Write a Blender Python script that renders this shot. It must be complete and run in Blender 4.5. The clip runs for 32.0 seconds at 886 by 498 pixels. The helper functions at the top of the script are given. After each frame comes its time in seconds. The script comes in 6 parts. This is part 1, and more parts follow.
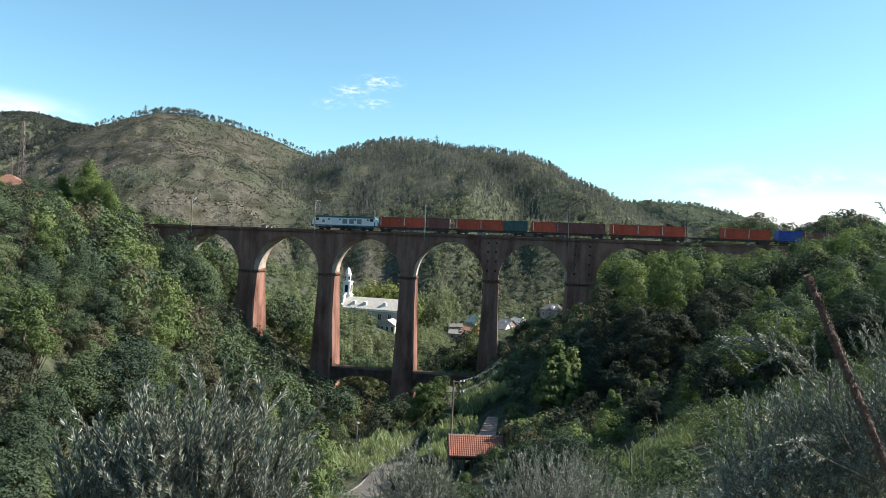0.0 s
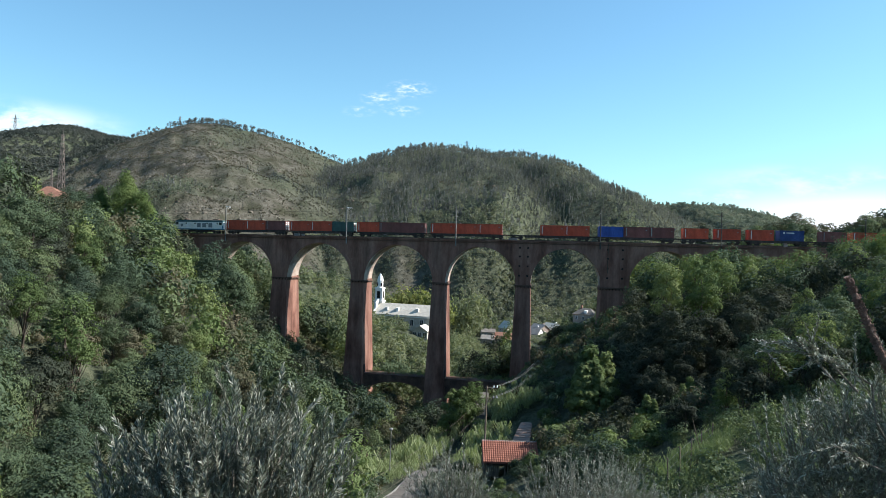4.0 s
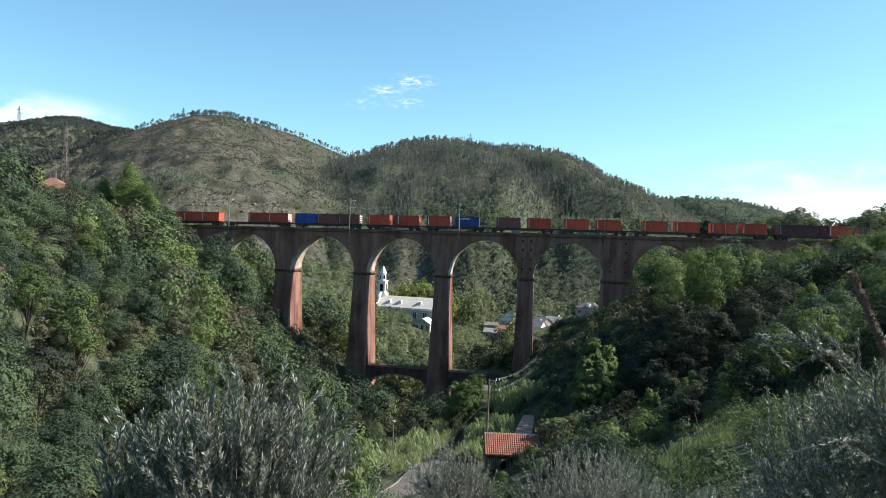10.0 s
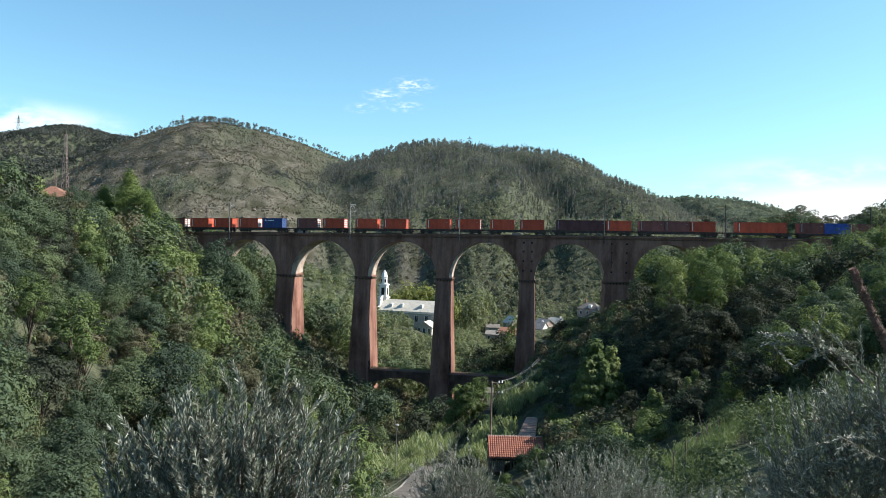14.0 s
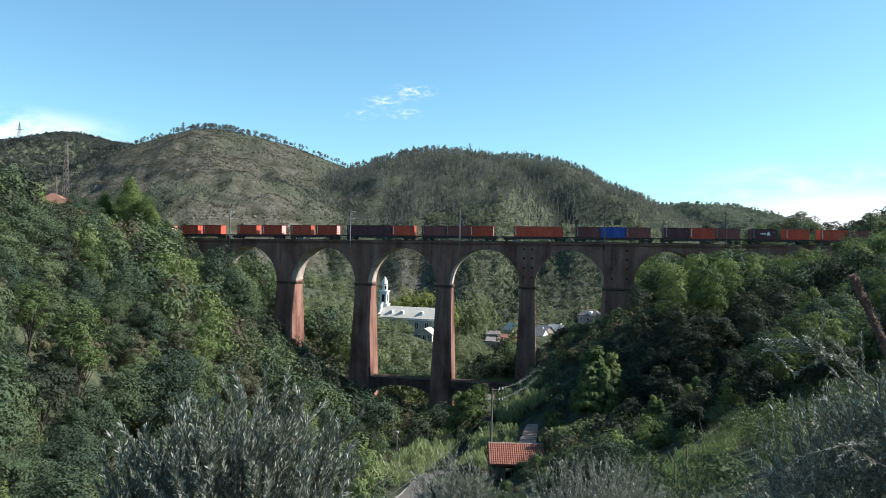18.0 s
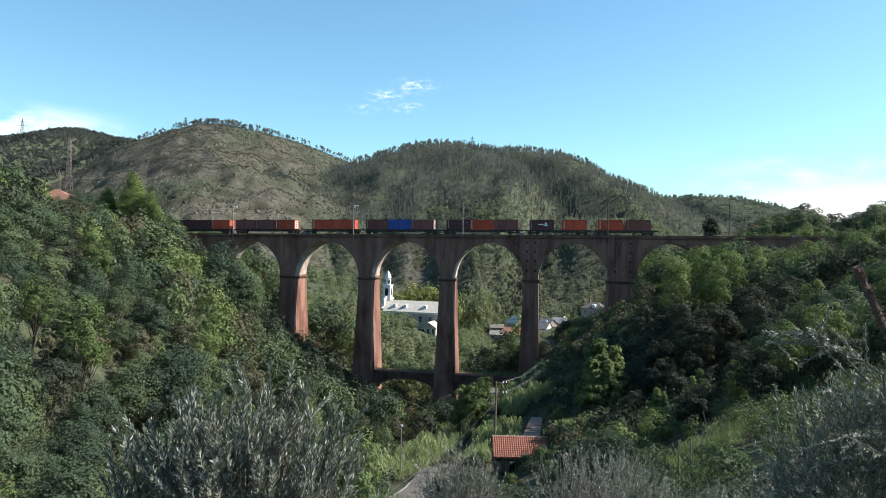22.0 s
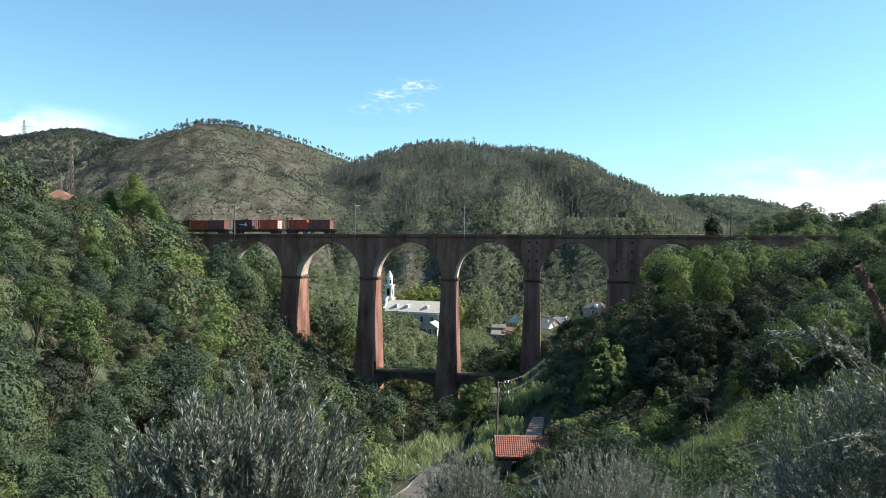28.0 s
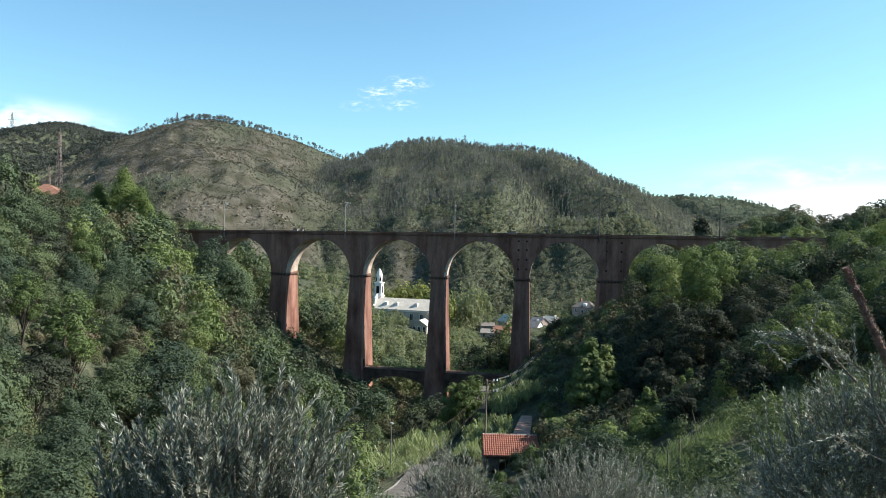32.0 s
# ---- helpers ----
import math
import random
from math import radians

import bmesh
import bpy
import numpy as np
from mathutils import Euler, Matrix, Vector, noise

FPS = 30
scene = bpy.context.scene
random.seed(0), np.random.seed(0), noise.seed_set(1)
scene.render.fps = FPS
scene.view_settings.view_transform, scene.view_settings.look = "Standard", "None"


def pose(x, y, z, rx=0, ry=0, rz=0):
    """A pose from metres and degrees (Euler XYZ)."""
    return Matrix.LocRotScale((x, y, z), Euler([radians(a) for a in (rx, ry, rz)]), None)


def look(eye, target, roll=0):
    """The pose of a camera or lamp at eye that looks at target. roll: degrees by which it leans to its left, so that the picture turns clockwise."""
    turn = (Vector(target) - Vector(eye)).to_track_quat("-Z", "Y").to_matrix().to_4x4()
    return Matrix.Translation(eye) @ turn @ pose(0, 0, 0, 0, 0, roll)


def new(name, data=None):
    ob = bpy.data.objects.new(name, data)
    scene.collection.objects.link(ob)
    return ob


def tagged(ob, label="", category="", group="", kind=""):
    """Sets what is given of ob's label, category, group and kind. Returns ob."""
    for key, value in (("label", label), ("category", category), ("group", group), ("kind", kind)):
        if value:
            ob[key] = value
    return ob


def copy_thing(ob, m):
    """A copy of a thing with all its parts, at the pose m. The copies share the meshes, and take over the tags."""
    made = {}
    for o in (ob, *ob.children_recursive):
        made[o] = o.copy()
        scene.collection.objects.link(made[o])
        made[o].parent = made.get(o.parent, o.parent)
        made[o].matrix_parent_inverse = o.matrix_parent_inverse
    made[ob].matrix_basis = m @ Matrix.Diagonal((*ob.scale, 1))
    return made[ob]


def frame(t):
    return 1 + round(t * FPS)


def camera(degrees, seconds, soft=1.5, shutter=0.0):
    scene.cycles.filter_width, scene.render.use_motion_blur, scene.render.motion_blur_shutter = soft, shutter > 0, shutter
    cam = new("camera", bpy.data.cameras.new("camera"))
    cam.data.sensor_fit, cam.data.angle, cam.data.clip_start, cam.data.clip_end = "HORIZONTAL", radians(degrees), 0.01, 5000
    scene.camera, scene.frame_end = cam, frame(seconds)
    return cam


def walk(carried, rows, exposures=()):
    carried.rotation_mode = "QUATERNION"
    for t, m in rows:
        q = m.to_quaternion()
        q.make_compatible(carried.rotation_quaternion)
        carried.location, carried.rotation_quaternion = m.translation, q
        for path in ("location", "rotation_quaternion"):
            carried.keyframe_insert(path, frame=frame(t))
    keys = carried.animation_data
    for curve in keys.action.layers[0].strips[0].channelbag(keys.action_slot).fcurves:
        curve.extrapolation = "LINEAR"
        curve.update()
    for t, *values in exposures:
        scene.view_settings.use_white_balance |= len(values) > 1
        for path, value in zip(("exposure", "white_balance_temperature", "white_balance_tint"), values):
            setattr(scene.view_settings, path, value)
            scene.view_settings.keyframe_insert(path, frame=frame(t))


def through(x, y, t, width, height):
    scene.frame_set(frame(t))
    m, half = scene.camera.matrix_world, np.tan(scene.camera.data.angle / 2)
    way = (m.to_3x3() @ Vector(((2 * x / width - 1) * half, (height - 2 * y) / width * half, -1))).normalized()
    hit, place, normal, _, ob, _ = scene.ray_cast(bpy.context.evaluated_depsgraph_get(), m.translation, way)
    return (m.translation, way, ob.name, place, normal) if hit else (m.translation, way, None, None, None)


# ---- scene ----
EYE = Vector((0.0, 0.0, 50.0))


def aim(yaw, pitch, roll):
    """The hand-held camera at its stand: degrees to the right, upwards, and of lean."""
    return pose(EYE.x, EYE.y, EYE.z, 90 + pitch, 0, -yaw) @ pose(0, 0, 0, 0, 0, roll)


cam = camera(60.3, 32.0, 0.8)
PATH = [
    (0, 2.284, -0.279, 2.796), (0.5, 1.932, -0.075, 2.602), (1, 1.609, 0.029, 2.407), (1.5, 1.534, 0.064, 2.303),
    (2, 1.219, 0.058, 2.014), (2.5, 0.741, 0.024, 1.902), (3, 0.253, -0.008, 1.879), (3.5, -0.078, 0.010, 2.136),
    (5.5, -0.153, 0.068, 1.982), (6, -0.201, -0.004, 2.023), (6.5, -0.314, -0.097, 2.031), (7, -0.388, -0.191, 1.976),
    (7.5, -0.463, -0.302, 1.891), (8, -0.498, -0.393, 2.087), (8.5, -0.434, -0.456, 2.213), (9, -0.403, -0.499, 2.196),
    (9.5, -0.346, -0.523, 2.200), (10, -0.298, -0.502, 2.341), (10.5, -0.199, -0.395, 2.455), (11, -0.146, -0.332, 2.414),
    (11.5, -0.116, -0.286, 2.240), (12, -0.178, -0.233, 2.166), (12.5, -0.195, -0.170, 2.225), (13, -0.237, -0.175, 2.152),
    (13.5, -0.313, -0.230, 1.774), (14, -0.364, -0.286, 1.525), (14.5, -0.372, -0.262, 1.373), (16.5, -0.407, 0.267, 1.458),
    (17, -0.422, 0.259, 1.435), (17.5, -0.395, 0.223, 1.475), (18, -0.398, 0.216, 1.479), (18.5, -0.388, 0.097, 1.523),
    (19, -0.392, 0.024, 1.340), (19.5, -0.464, -0.068, 1.183), (20, -0.496, -0.139, 1.043), (20.5, -0.494, -0.151, 0.973),
    (21, -0.533, -0.138, 1.029), (21.5, -0.560, -0.186, 1.112), (22, -0.624, -0.257, 1.182), (22.5, -0.698, -0.377, 1.231),
    (23, -0.734, -0.395, 1.167), (23.5, -0.733, -0.392, 1.075), (24, -0.733, -0.398, 1.052), (24.5, -0.737, -0.398, 1.155),
    (25, -0.734, -0.357, 1.139), (25.5, -0.735, -0.334, 1.165), (27.5, -0.803, -0.268, 1.106), (28, -0.738, -0.267, 1.074),
    (28.5, -0.626, -0.257, 1.117), (29, -0.538, -0.236, 1.328), (29.5, -0.409, -0.250, 1.520), (30, -0.320, -0.231, 1.710),
    (30.5, -0.215, -0.281, 1.761), (31, -0.123, -0.335, 1.686), (31.5, -0.038, -0.377, 1.637), (32, 0.008, -0.393, 1.614),
]
TONE = [(0, 1.10, 6620, 10), (1.5, 1.02, 6400, 10), (3, 0.98, 6270, 10), (6, 1.0, 6330, 10), (9, 1.03, 6440, 10), (13, 1.06, 6500, 10), (16.5, 1.0, 6280, 10),
        (18, 0.98, 6240, 10), (20, 1.0, 6330, 10), (22, 1.03, 6440, 10), (24, 1.05, 6500, 10), (28, 1.08, 6520, 10), (32, 1.1, 6540, 10)]
walk(cam, [(t, aim(y, p, r)) for t, y, p, r in PATH], TONE)

# ---- daylight: afternoon sun from the side, clear sky with thin clouds ----
SUN_EL, SUN_BEARING = 37.0, 85.5          # bearing clockwise from +Y
world = bpy.data.worlds.new("sky")
scene.world = world
world.use_nodes = True


def sky_nodes():
    nt = world.node_tree
    nt.nodes.clear()
    N, K = nt.nodes.new, nt.links.new
    out, bg = N("ShaderNodeOutputWorld"), N("ShaderNodeBackground")
    sky = N("ShaderNodeTexSky")
    sky.sky_type, sky.sun_disc = "NISHITA", False
    sky.sun_elevation, sky.sun_rotation = radians(SUN_EL), radians(SUN_BEARING)
    sky.altitude, sky.air_density, sky.dust_density, sky.ozone_density = 200, 1.0, 0.6, 1.5
    bg.inputs["Strength"].default_value = 0.098
    co = N("ShaderNodeTexCoord")
    total = None
    # cloud banks: bearing and height in radians-like slopes, half widths, strength
    for u, v, du, dv, amount, scale, thin in SKY_CLOUDS:
        sub = N("ShaderNodeVectorMath"); sub.operation = "SUBTRACT"
        sub.inputs[1].default_value = (u, 1.0, v)
        norm = N("ShaderNodeSeparateXYZ")
        K(co.outputs["Generated"], norm.inputs[0])
        div = N("ShaderNodeVectorMath"); div.operation = "SCALE"
        inv = N("ShaderNodeMath"); inv.operation = "DIVIDE"; inv.inputs[0].default_value = 1.0
        mx = N("ShaderNodeMath"); mx.operation = "MAXIMUM"; mx.inputs[1].default_value = 0.05
        K(norm.outputs["Y"], mx.inputs[0]); K(mx.outputs[0], inv.inputs[1])
        K(co.outputs["Generated"], div.inputs[0]); K(inv.outputs[0], div.inputs["Scale"])
        K(div.outputs[0], sub.inputs[0])
        sc = N("ShaderNodeVectorMath"); sc.operation = "MULTIPLY"
        sc.inputs[1].default_value = (1 / du, 1.0, 1 / dv)
        K(sub.outputs[0], sc.inputs[0])
        ln = N("ShaderNodeVectorMath"); ln.operation = "LENGTH"
        K(sc.outputs[0], ln.inputs[0])
        fall = N("ShaderNodeMapRange"); fall.interpolation_type = "SMOOTHSTEP"
        fall.inputs["From Min"].default_value, fall.inputs["From Max"].default_value = 1.0, 0.0
        K(ln.outputs["Value"], fall.inputs["Value"])
        nz = N("ShaderNodeTexNoise"); nz.inputs["Scale"].default_value = scale
        nz.inputs["Detail"].default_value, nz.inputs["Roughness"].default_value = 6, 0.6
        st = N("ShaderNodeVectorMath"); st.operation = "MULTIPLY"; st.inputs[1].default_value = (1.0, 1.0, 2.6)
        K(div.outputs[0], st.inputs[0]); K(st.outputs[0], nz.inputs["Vector"])
        body = N("ShaderNodeMapRange"); body.interpolation_type = "SMOOTHSTEP"
        body.inputs["From Min"].default_value, body.inputs["From Max"].default_value = thin, thin + 0.28
        body.inputs["To Max"].default_value = amount
        K(nz.outputs["Fac"], body.inputs["Value"])
        th = N("ShaderNodeMath"); th.operation = "MULTIPLY"
        K(fall.outputs[0], th.inputs[0]); K(body.outputs[0], th.inputs[1])
        if total is None:
            total = th.outputs[0]
        else:
            m = N("ShaderNodeMath"); m.operation = "MAXIMUM"
            K(total, m.inputs[0]); K(th.outputs[0], m.inputs[1])
            total = m.outputs[0]
    air = N("ShaderNodeMixRGB"); air.blend_type = "MULTIPLY"; air.inputs["Fac"].default_value = 1.0
    air.inputs["Color2"].default_value = (0.70, 0.98, 1.0, 1)
    K(sky.outputs[0], air.inputs["Color1"])
    mix = N("ShaderNodeMixRGB")
    mix.inputs["Color2"].default_value = (7.5, 7.7, 8.0, 1)
    K(total, mix.inputs["Fac"]); K(air.outputs[0], mix.inputs["Color1"])
    K(mix.outputs[0], bg.inputs["Color"]); K(bg.outputs[0], out.inputs["Surface"])


# bearing slope, height slope, half width, half height, strength, grain
SKY_CLOUDS = [(-0.68, 0.134, 0.31, 0.055, 1.8, 9.0, 0.36), (0.53, 0.102, 0.24, 0.035, 0.65, 9.0, 0.38), (0.58, 0.05, 0.32, 0.06, 1.1, 5.0, 0.25), (0.36, 0.085, 0.07, 0.012, 0.55, 14.0, 0.42),
              (-0.092, 0.195, 0.032, 0.012, 0.8, 70.0, 0.42), (-0.052, 0.208, 0.040, 0.015, 0.8, 70.0, 0.44), (-0.118, 0.177, 0.028, 0.009, 0.5, 60.0, 0.42), (-0.063, 0.180, 0.034, 0.011, 0.6, 70.0, 0.44)]
sky_nodes()
sun_way = Vector((math.sin(radians(SUN_BEARING)) * math.cos(radians(SUN_EL)), math.cos(radians(SUN_BEARING)) * math.cos(radians(SUN_EL)), math.sin(radians(SUN_EL))))
sun = new("sun", bpy.data.lights.new("sun", "SUN"))
sun.data.energy, sun.data.angle, sun.data.color = 5.0, radians(0.53), (1.0, 0.94, 0.86)
sun.matrix_world = look(sun_way * 200, (0, 0, 0))

# ---- materials ----
def ramp(nt, fac, stops):
    r = nt.nodes.new("ShaderNodeValToRGB")
    while len(r.color_ramp.elements) < len(stops):
        r.color_ramp.elements.new(0.5)
    for e, (at, c) in zip(r.color_ramp.elements, stops):
        e.position, e.color = at, (*c, 1)
    nt.links.new(fac, r.inputs[0])
    return r.outputs[0]


def noise_out(nt, scale, detail=4, rough=0.55, stretch=(1, 1, 1)):
    co = nt.nodes.new("ShaderNodeTexCoord")
    mp = nt.nodes.new("ShaderNodeMapping")
    mp.inputs["Scale"].default_value = stretch
    n = nt.nodes.new("ShaderNodeTexNoise")
    n.inputs["Scale"].default_value, n.inputs["Detail"].default_value, n.inputs["Roughness"].default_value = scale, detail, rough
    nt.links.new(co.outputs["Object"], mp.inputs[0])
    nt.links.new(mp.outputs[0], n.inputs["Vector"])
    return n.outputs["Fac"]


def mixed(nt, kind, fac, a, b):
    m = nt.nodes.new("ShaderNodeMixRGB")
    m.blend_type = kind
    for k, v in ((0, fac), (1, a), (2, b)):
        if isinstance(v, (int, float)):
            m.inputs[k].default_value = v
        elif isinstance(v, tuple):
            m.inputs[k].default_value = (*v, 1)
        else:
            nt.links.new(v, m.inputs[k])
    return m.outputs[0]


def surface(name, stops, scale=3.0, rough=0.7, metal=0.0, bump=0.15, grain=30.0, stretch=(1, 1, 1), vary=0.12, spec=0.3, streak=0.0):
    """A weathered surface: colours by a broad noise, multiplied by a fine grain; bump from the grain; a little shift from object to object."""
    m = bpy.data.materials.new(name)
    m.use_nodes = True
    nt = m.node_tree
    b = nt.nodes["Principled BSDF"]
    b.inputs["Roughness"].default_value, b.inputs["Metallic"].default_value = rough, metal
    b.inputs["Specular IOR Level"].default_value = spec
    base = ramp(nt, noise_out(nt, scale, stretch=stretch), [(0.3 + 0.4 * i / max(1, len(stops) - 1), c) for i, c in enumerate(stops)])
    fine = noise_out(nt, grain, 5, 0.65, stretch)
    col = mixed(nt, "MULTIPLY", 0.55, base, ramp(nt, fine, [(0.25, (0.55, 0.55, 0.55)), (0.75, (1.3, 1.3, 1.3))]))
    info = nt.nodes.new("ShaderNodeObjectInfo")
    shade = ramp(nt, info.outputs["Random"], [(0.0, (1 - vary, 1 - vary, 1 - vary)), (1.0, (1 + vary, 1 + vary, 1 + vary))])
    col = mixed(nt, "MULTIPLY", 1.0, col, shade)
    if streak:
        run_off = noise_out(nt, 0.55, 6, 0.65, (1, 1, 0.09))
        col = mixed(nt, "MULTIPLY", streak, col, ramp(nt, run_off, [(0.36, (0.5, 0.48, 0.47)), (0.56, (1.05, 1.05, 1.05)), (0.7, (1.25, 1.28, 1.3))]))
    nt.links.new(col, b.inputs["Base Color"])
    bp = nt.nodes.new("ShaderNodeBump")
    bp.inputs["Strength"].default_value, bp.inputs["Distance"].default_value = bump, 0.05
    nt.links.new(fine, bp.inputs["Height"])
    nt.links.new(bp.outputs[0], b.inputs["Normal"])
    return m


def foliage(name, dark, mid, light, through=0.3, rough=0.65, spec=0.18, spread=0.62):
    """Leaves: hue by leaf and by tree, gloss above, light let through."""
    m = bpy.data.materials.new(name)
    m.use_nodes = True
    nt = m.node_tree
    b = nt.nodes["Principled BSDF"]
    out = nt.nodes["Material Output"]
    b.inputs["Roughness"].default_value, b.inputs["Specular IOR Level"].default_value = rough, spec
    geo = nt.nodes.new("ShaderNodeNewGeometry")
    info = nt.nodes.new("ShaderNodeObjectInfo")
    at = nt.nodes.new("ShaderNodeAttribute")
    at.attribute_name = "tint"
    tree = nt.nodes.new("ShaderNodeMath")
    nt.links.new(info.outputs["Random"], tree.inputs[0])
    nt.links.new(at.outputs["Fac"], tree.inputs[1])
    fr = nt.nodes.new("ShaderNodeMath")
    fr.operation = "PINGPONG"
    fr.inputs[1].default_value = 1.0
    nt.links.new(tree.outputs[0], fr.inputs[0])
    mx = nt.nodes.new("ShaderNodeMixRGB")
    mx.inputs[0].default_value = spread
    nt.links.new(geo.outputs["Random Per Island"], mx.inputs[1])
    nt.links.new(fr.outputs[0], mx.inputs[2])
    col = ramp(nt, mx.outputs[0], [(0.15, dark), (0.5, mid), (0.9, light)])
    nt.links.new(col, b.inputs["Base Color"])
    tr = nt.nodes.new("ShaderNodeBsdfTranslucent")
    nt.links.new(mixed(nt, "MULTIPLY", 1.0, col, (1.2, 1.26, 0.78)), tr.inputs["Color"])
    ms = nt.nodes.new("ShaderNodeMixShader")
    ms.inputs[0].default_value = through
    nt.links.new(b.outputs[0], ms.inputs[1])
    nt.links.new(tr.outputs[0], ms.inputs[2])
    nt.links.new(ms.outputs[0], out.inputs["Surface"])
    return m


def ground_material():
    m = bpy.data.materials.new("hillside_soil")
    m.use_nodes = True
    nt = m.node_tree
    b = nt.nodes["Principled BSDF"]
    b.inputs["Roughness"].default_value, b.inputs["Specular IOR Level"].default_value = 0.95, 0.1
    green = ramp(nt, noise_out(nt, 0.35, 6, 0.7), [(0.36, (0.038, 0.046, 0.029)), (0.5, (0.066, 0.076, 0.048)), (0.66, (0.105, 0.112, 0.07))])
    rock = ramp(nt, noise_out(nt, 0.24, 9, 0.78), [(0.34, (0.026, 0.026, 0.020)), (0.45, (0.078, 0.070, 0.054)), (0.54, (0.115, 0.107, 0.085)), (0.67, (0.205, 0.19, 0.158))])
    scrub = ramp(nt, noise_out(nt, 0.06, 8, 0.7), [(0.46, (0, 0, 0)), (0.6, (1, 1, 1))])
    rock = mixed(nt, "MIX", scrub, rock, (0.040, 0.040, 0.024))
    at = nt.nodes.new("ShaderNodeAttribute")
    green = mixed(nt, "MULTIPLY", 0.8, green, ramp(nt, noise_out(nt, 2.4, 6, 0.7), [(0.35, (0.5, 0.5, 0.5)), (0.65, (1.3, 1.3, 1.3))]))
    at.attribute_name = "bare"
    col = mixed(nt, "MIX", at.outputs["Fac"], green, rock)
    lawn = nt.nodes.new("ShaderNodeAttribute")
    lawn.attribute_name = "lawn"
    grass = ramp(nt, noise_out(nt, 1.6, 7, 0.75), [(0.3, (0.055, 0.085, 0.026)), (0.6, (0.11, 0.14, 0.048)), (0.8, (0.17, 0.17, 0.075))])
    col = mixed(nt, "MIX", lawn.outputs["Fac"], col, grass)
    nt.links.new(col, b.inputs["Base Color"])
    bp = nt.nodes.new("ShaderNodeBump")
    bp.inputs["Strength"].default_value, bp.inputs["Distance"].default_value = 0.9, 1.2
    nt.links.new(noise_out(nt, 0.35, 8, 0.7), bp.inputs["Height"])
    nt.links.new(bp.outputs[0], b.inputs["Normal"])
    return m


def glass_material(name, tint=(0.03, 0.035, 0.04)):
    m = bpy.data.materials.new(name)
    m.use_nodes = True
    b = m.node_tree.nodes["Principled BSDF"]
    b.inputs["Base Color"].default_value, b.inputs["Roughness"].default_value = (*tint, 1), 0.08
    return m


M_GROUND = ground_material()
M_BRICK = surface("viaduct_brickwork", [(0.104, 0.045, 0.032), (0.195, 0.092, 0.066), (0.262, 0.138, 0.102), (0.226, 0.127, 0.096)], 0.22, 0.9, bump=0.5, grain=2.2, stretch=(1, 1, 0.45), vary=0.05, streak=0.75)
M_SOFFIT = surface("lime_streaked_brick", [(0.27, 0.195, 0.155), (0.43, 0.345, 0.285), (0.55, 0.47, 0.40)], 0.4, 0.9, bump=0.4, grain=2.5, streak=0.5)
M_BRICK_DARK = surface("dark_stone", [(0.060, 0.034, 0.026), (0.105, 0.06, 0.043), (0.155, 0.092, 0.066)], 0.5, 0.9, bump=0.4, grain=5)
M_BALLAST = surface("ballast", [(0.10, 0.09, 0.08), (0.2, 0.175, 0.15)], 3, 0.95, bump=0.8, grain=14)
M_STEEL = surface("rusty_steel", [(0.075, 0.05, 0.04), (0.13, 0.09, 0.07)], 2, 0.7, 0.3)
M_ZINC = surface("galvanised_steel", [(0.24, 0.24, 0.23), (0.36, 0.36, 0.35)], 2, 0.55, 0.5)
M_POST = surface("grey_steel", [(0.15, 0.145, 0.135), (0.24, 0.235, 0.22)], 2, 0.65)
M_MAST = surface("dark_steel", [(0.032, 0.032, 0.03), (0.06, 0.058, 0.052)], 2, 0.7)
M_BARK = surface("bark", [(0.05, 0.04, 0.03), (0.12, 0.10, 0.08)], 4, 0.95, bump=0.8, grain=20, stretch=(1, 1, 0.3))
M_OLIVE_BARK = surface("olive_bark", [(0.12, 0.105, 0.085), (0.26, 0.235, 0.20)], 8, 0.95, bump=0.8, grain=60)
M_OAK = foliage("broad_leaves", (0.040, 0.060, 0.044), (0.070, 0.099, 0.057), (0.110, 0.139, 0.068), through=0.24, rough=0.75, spec=0.1, spread=0.72)
M_LOCUST = foliage("locust_leaves", (0.076, 0.110, 0.042), (0.116, 0.156, 0.062), (0.165, 0.198, 0.082), 0.3, 0.75, 0.1, 0.72)
M_LARCH = foliage("feathery_leaves", (0.085, 0.125, 0.045), (0.122, 0.166, 0.06), (0.165, 0.205, 0.08), 0.4, 0.8, 0.06)
M_DULL = foliage("dull_leaves", (0.052, 0.062, 0.040), (0.088, 0.092, 0.057), (0.124, 0.108, 0.072), through=0.28, rough=0.8, spec=0.08, spread=0.75)
# evergreen leaves, dark enough to carry the right bank's shade in their colour
M_EVERGREEN_SHADE = foliage("holm_leaves_with_shade", (0.023, 0.029, 0.021), (0.038, 0.046, 0.032), (0.060, 0.069, 0.048), 0.18, 0.8, 0.08)
# hill pines with bluish haze put into the leaf colour
M_FAR_HAZE = foliage("hazed_hill_trees", (0.065, 0.072, 0.080), (0.103, 0.107, 0.114), (0.142, 0.143, 0.146), 0.42, 0.85, 0.05, 0.8)
# light green of the valley trees, with some haze painted into it
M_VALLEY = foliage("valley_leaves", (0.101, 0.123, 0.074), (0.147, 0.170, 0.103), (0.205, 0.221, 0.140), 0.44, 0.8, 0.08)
# dark far woods, a little haze blue mixed into the leaves
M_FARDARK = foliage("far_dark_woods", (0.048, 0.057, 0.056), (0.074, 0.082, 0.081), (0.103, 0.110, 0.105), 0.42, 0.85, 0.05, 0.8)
# hill-foot leaves, made lighter to hold haze in their colour
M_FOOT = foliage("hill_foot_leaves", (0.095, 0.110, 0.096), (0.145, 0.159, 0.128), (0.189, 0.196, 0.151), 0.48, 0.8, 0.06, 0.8)
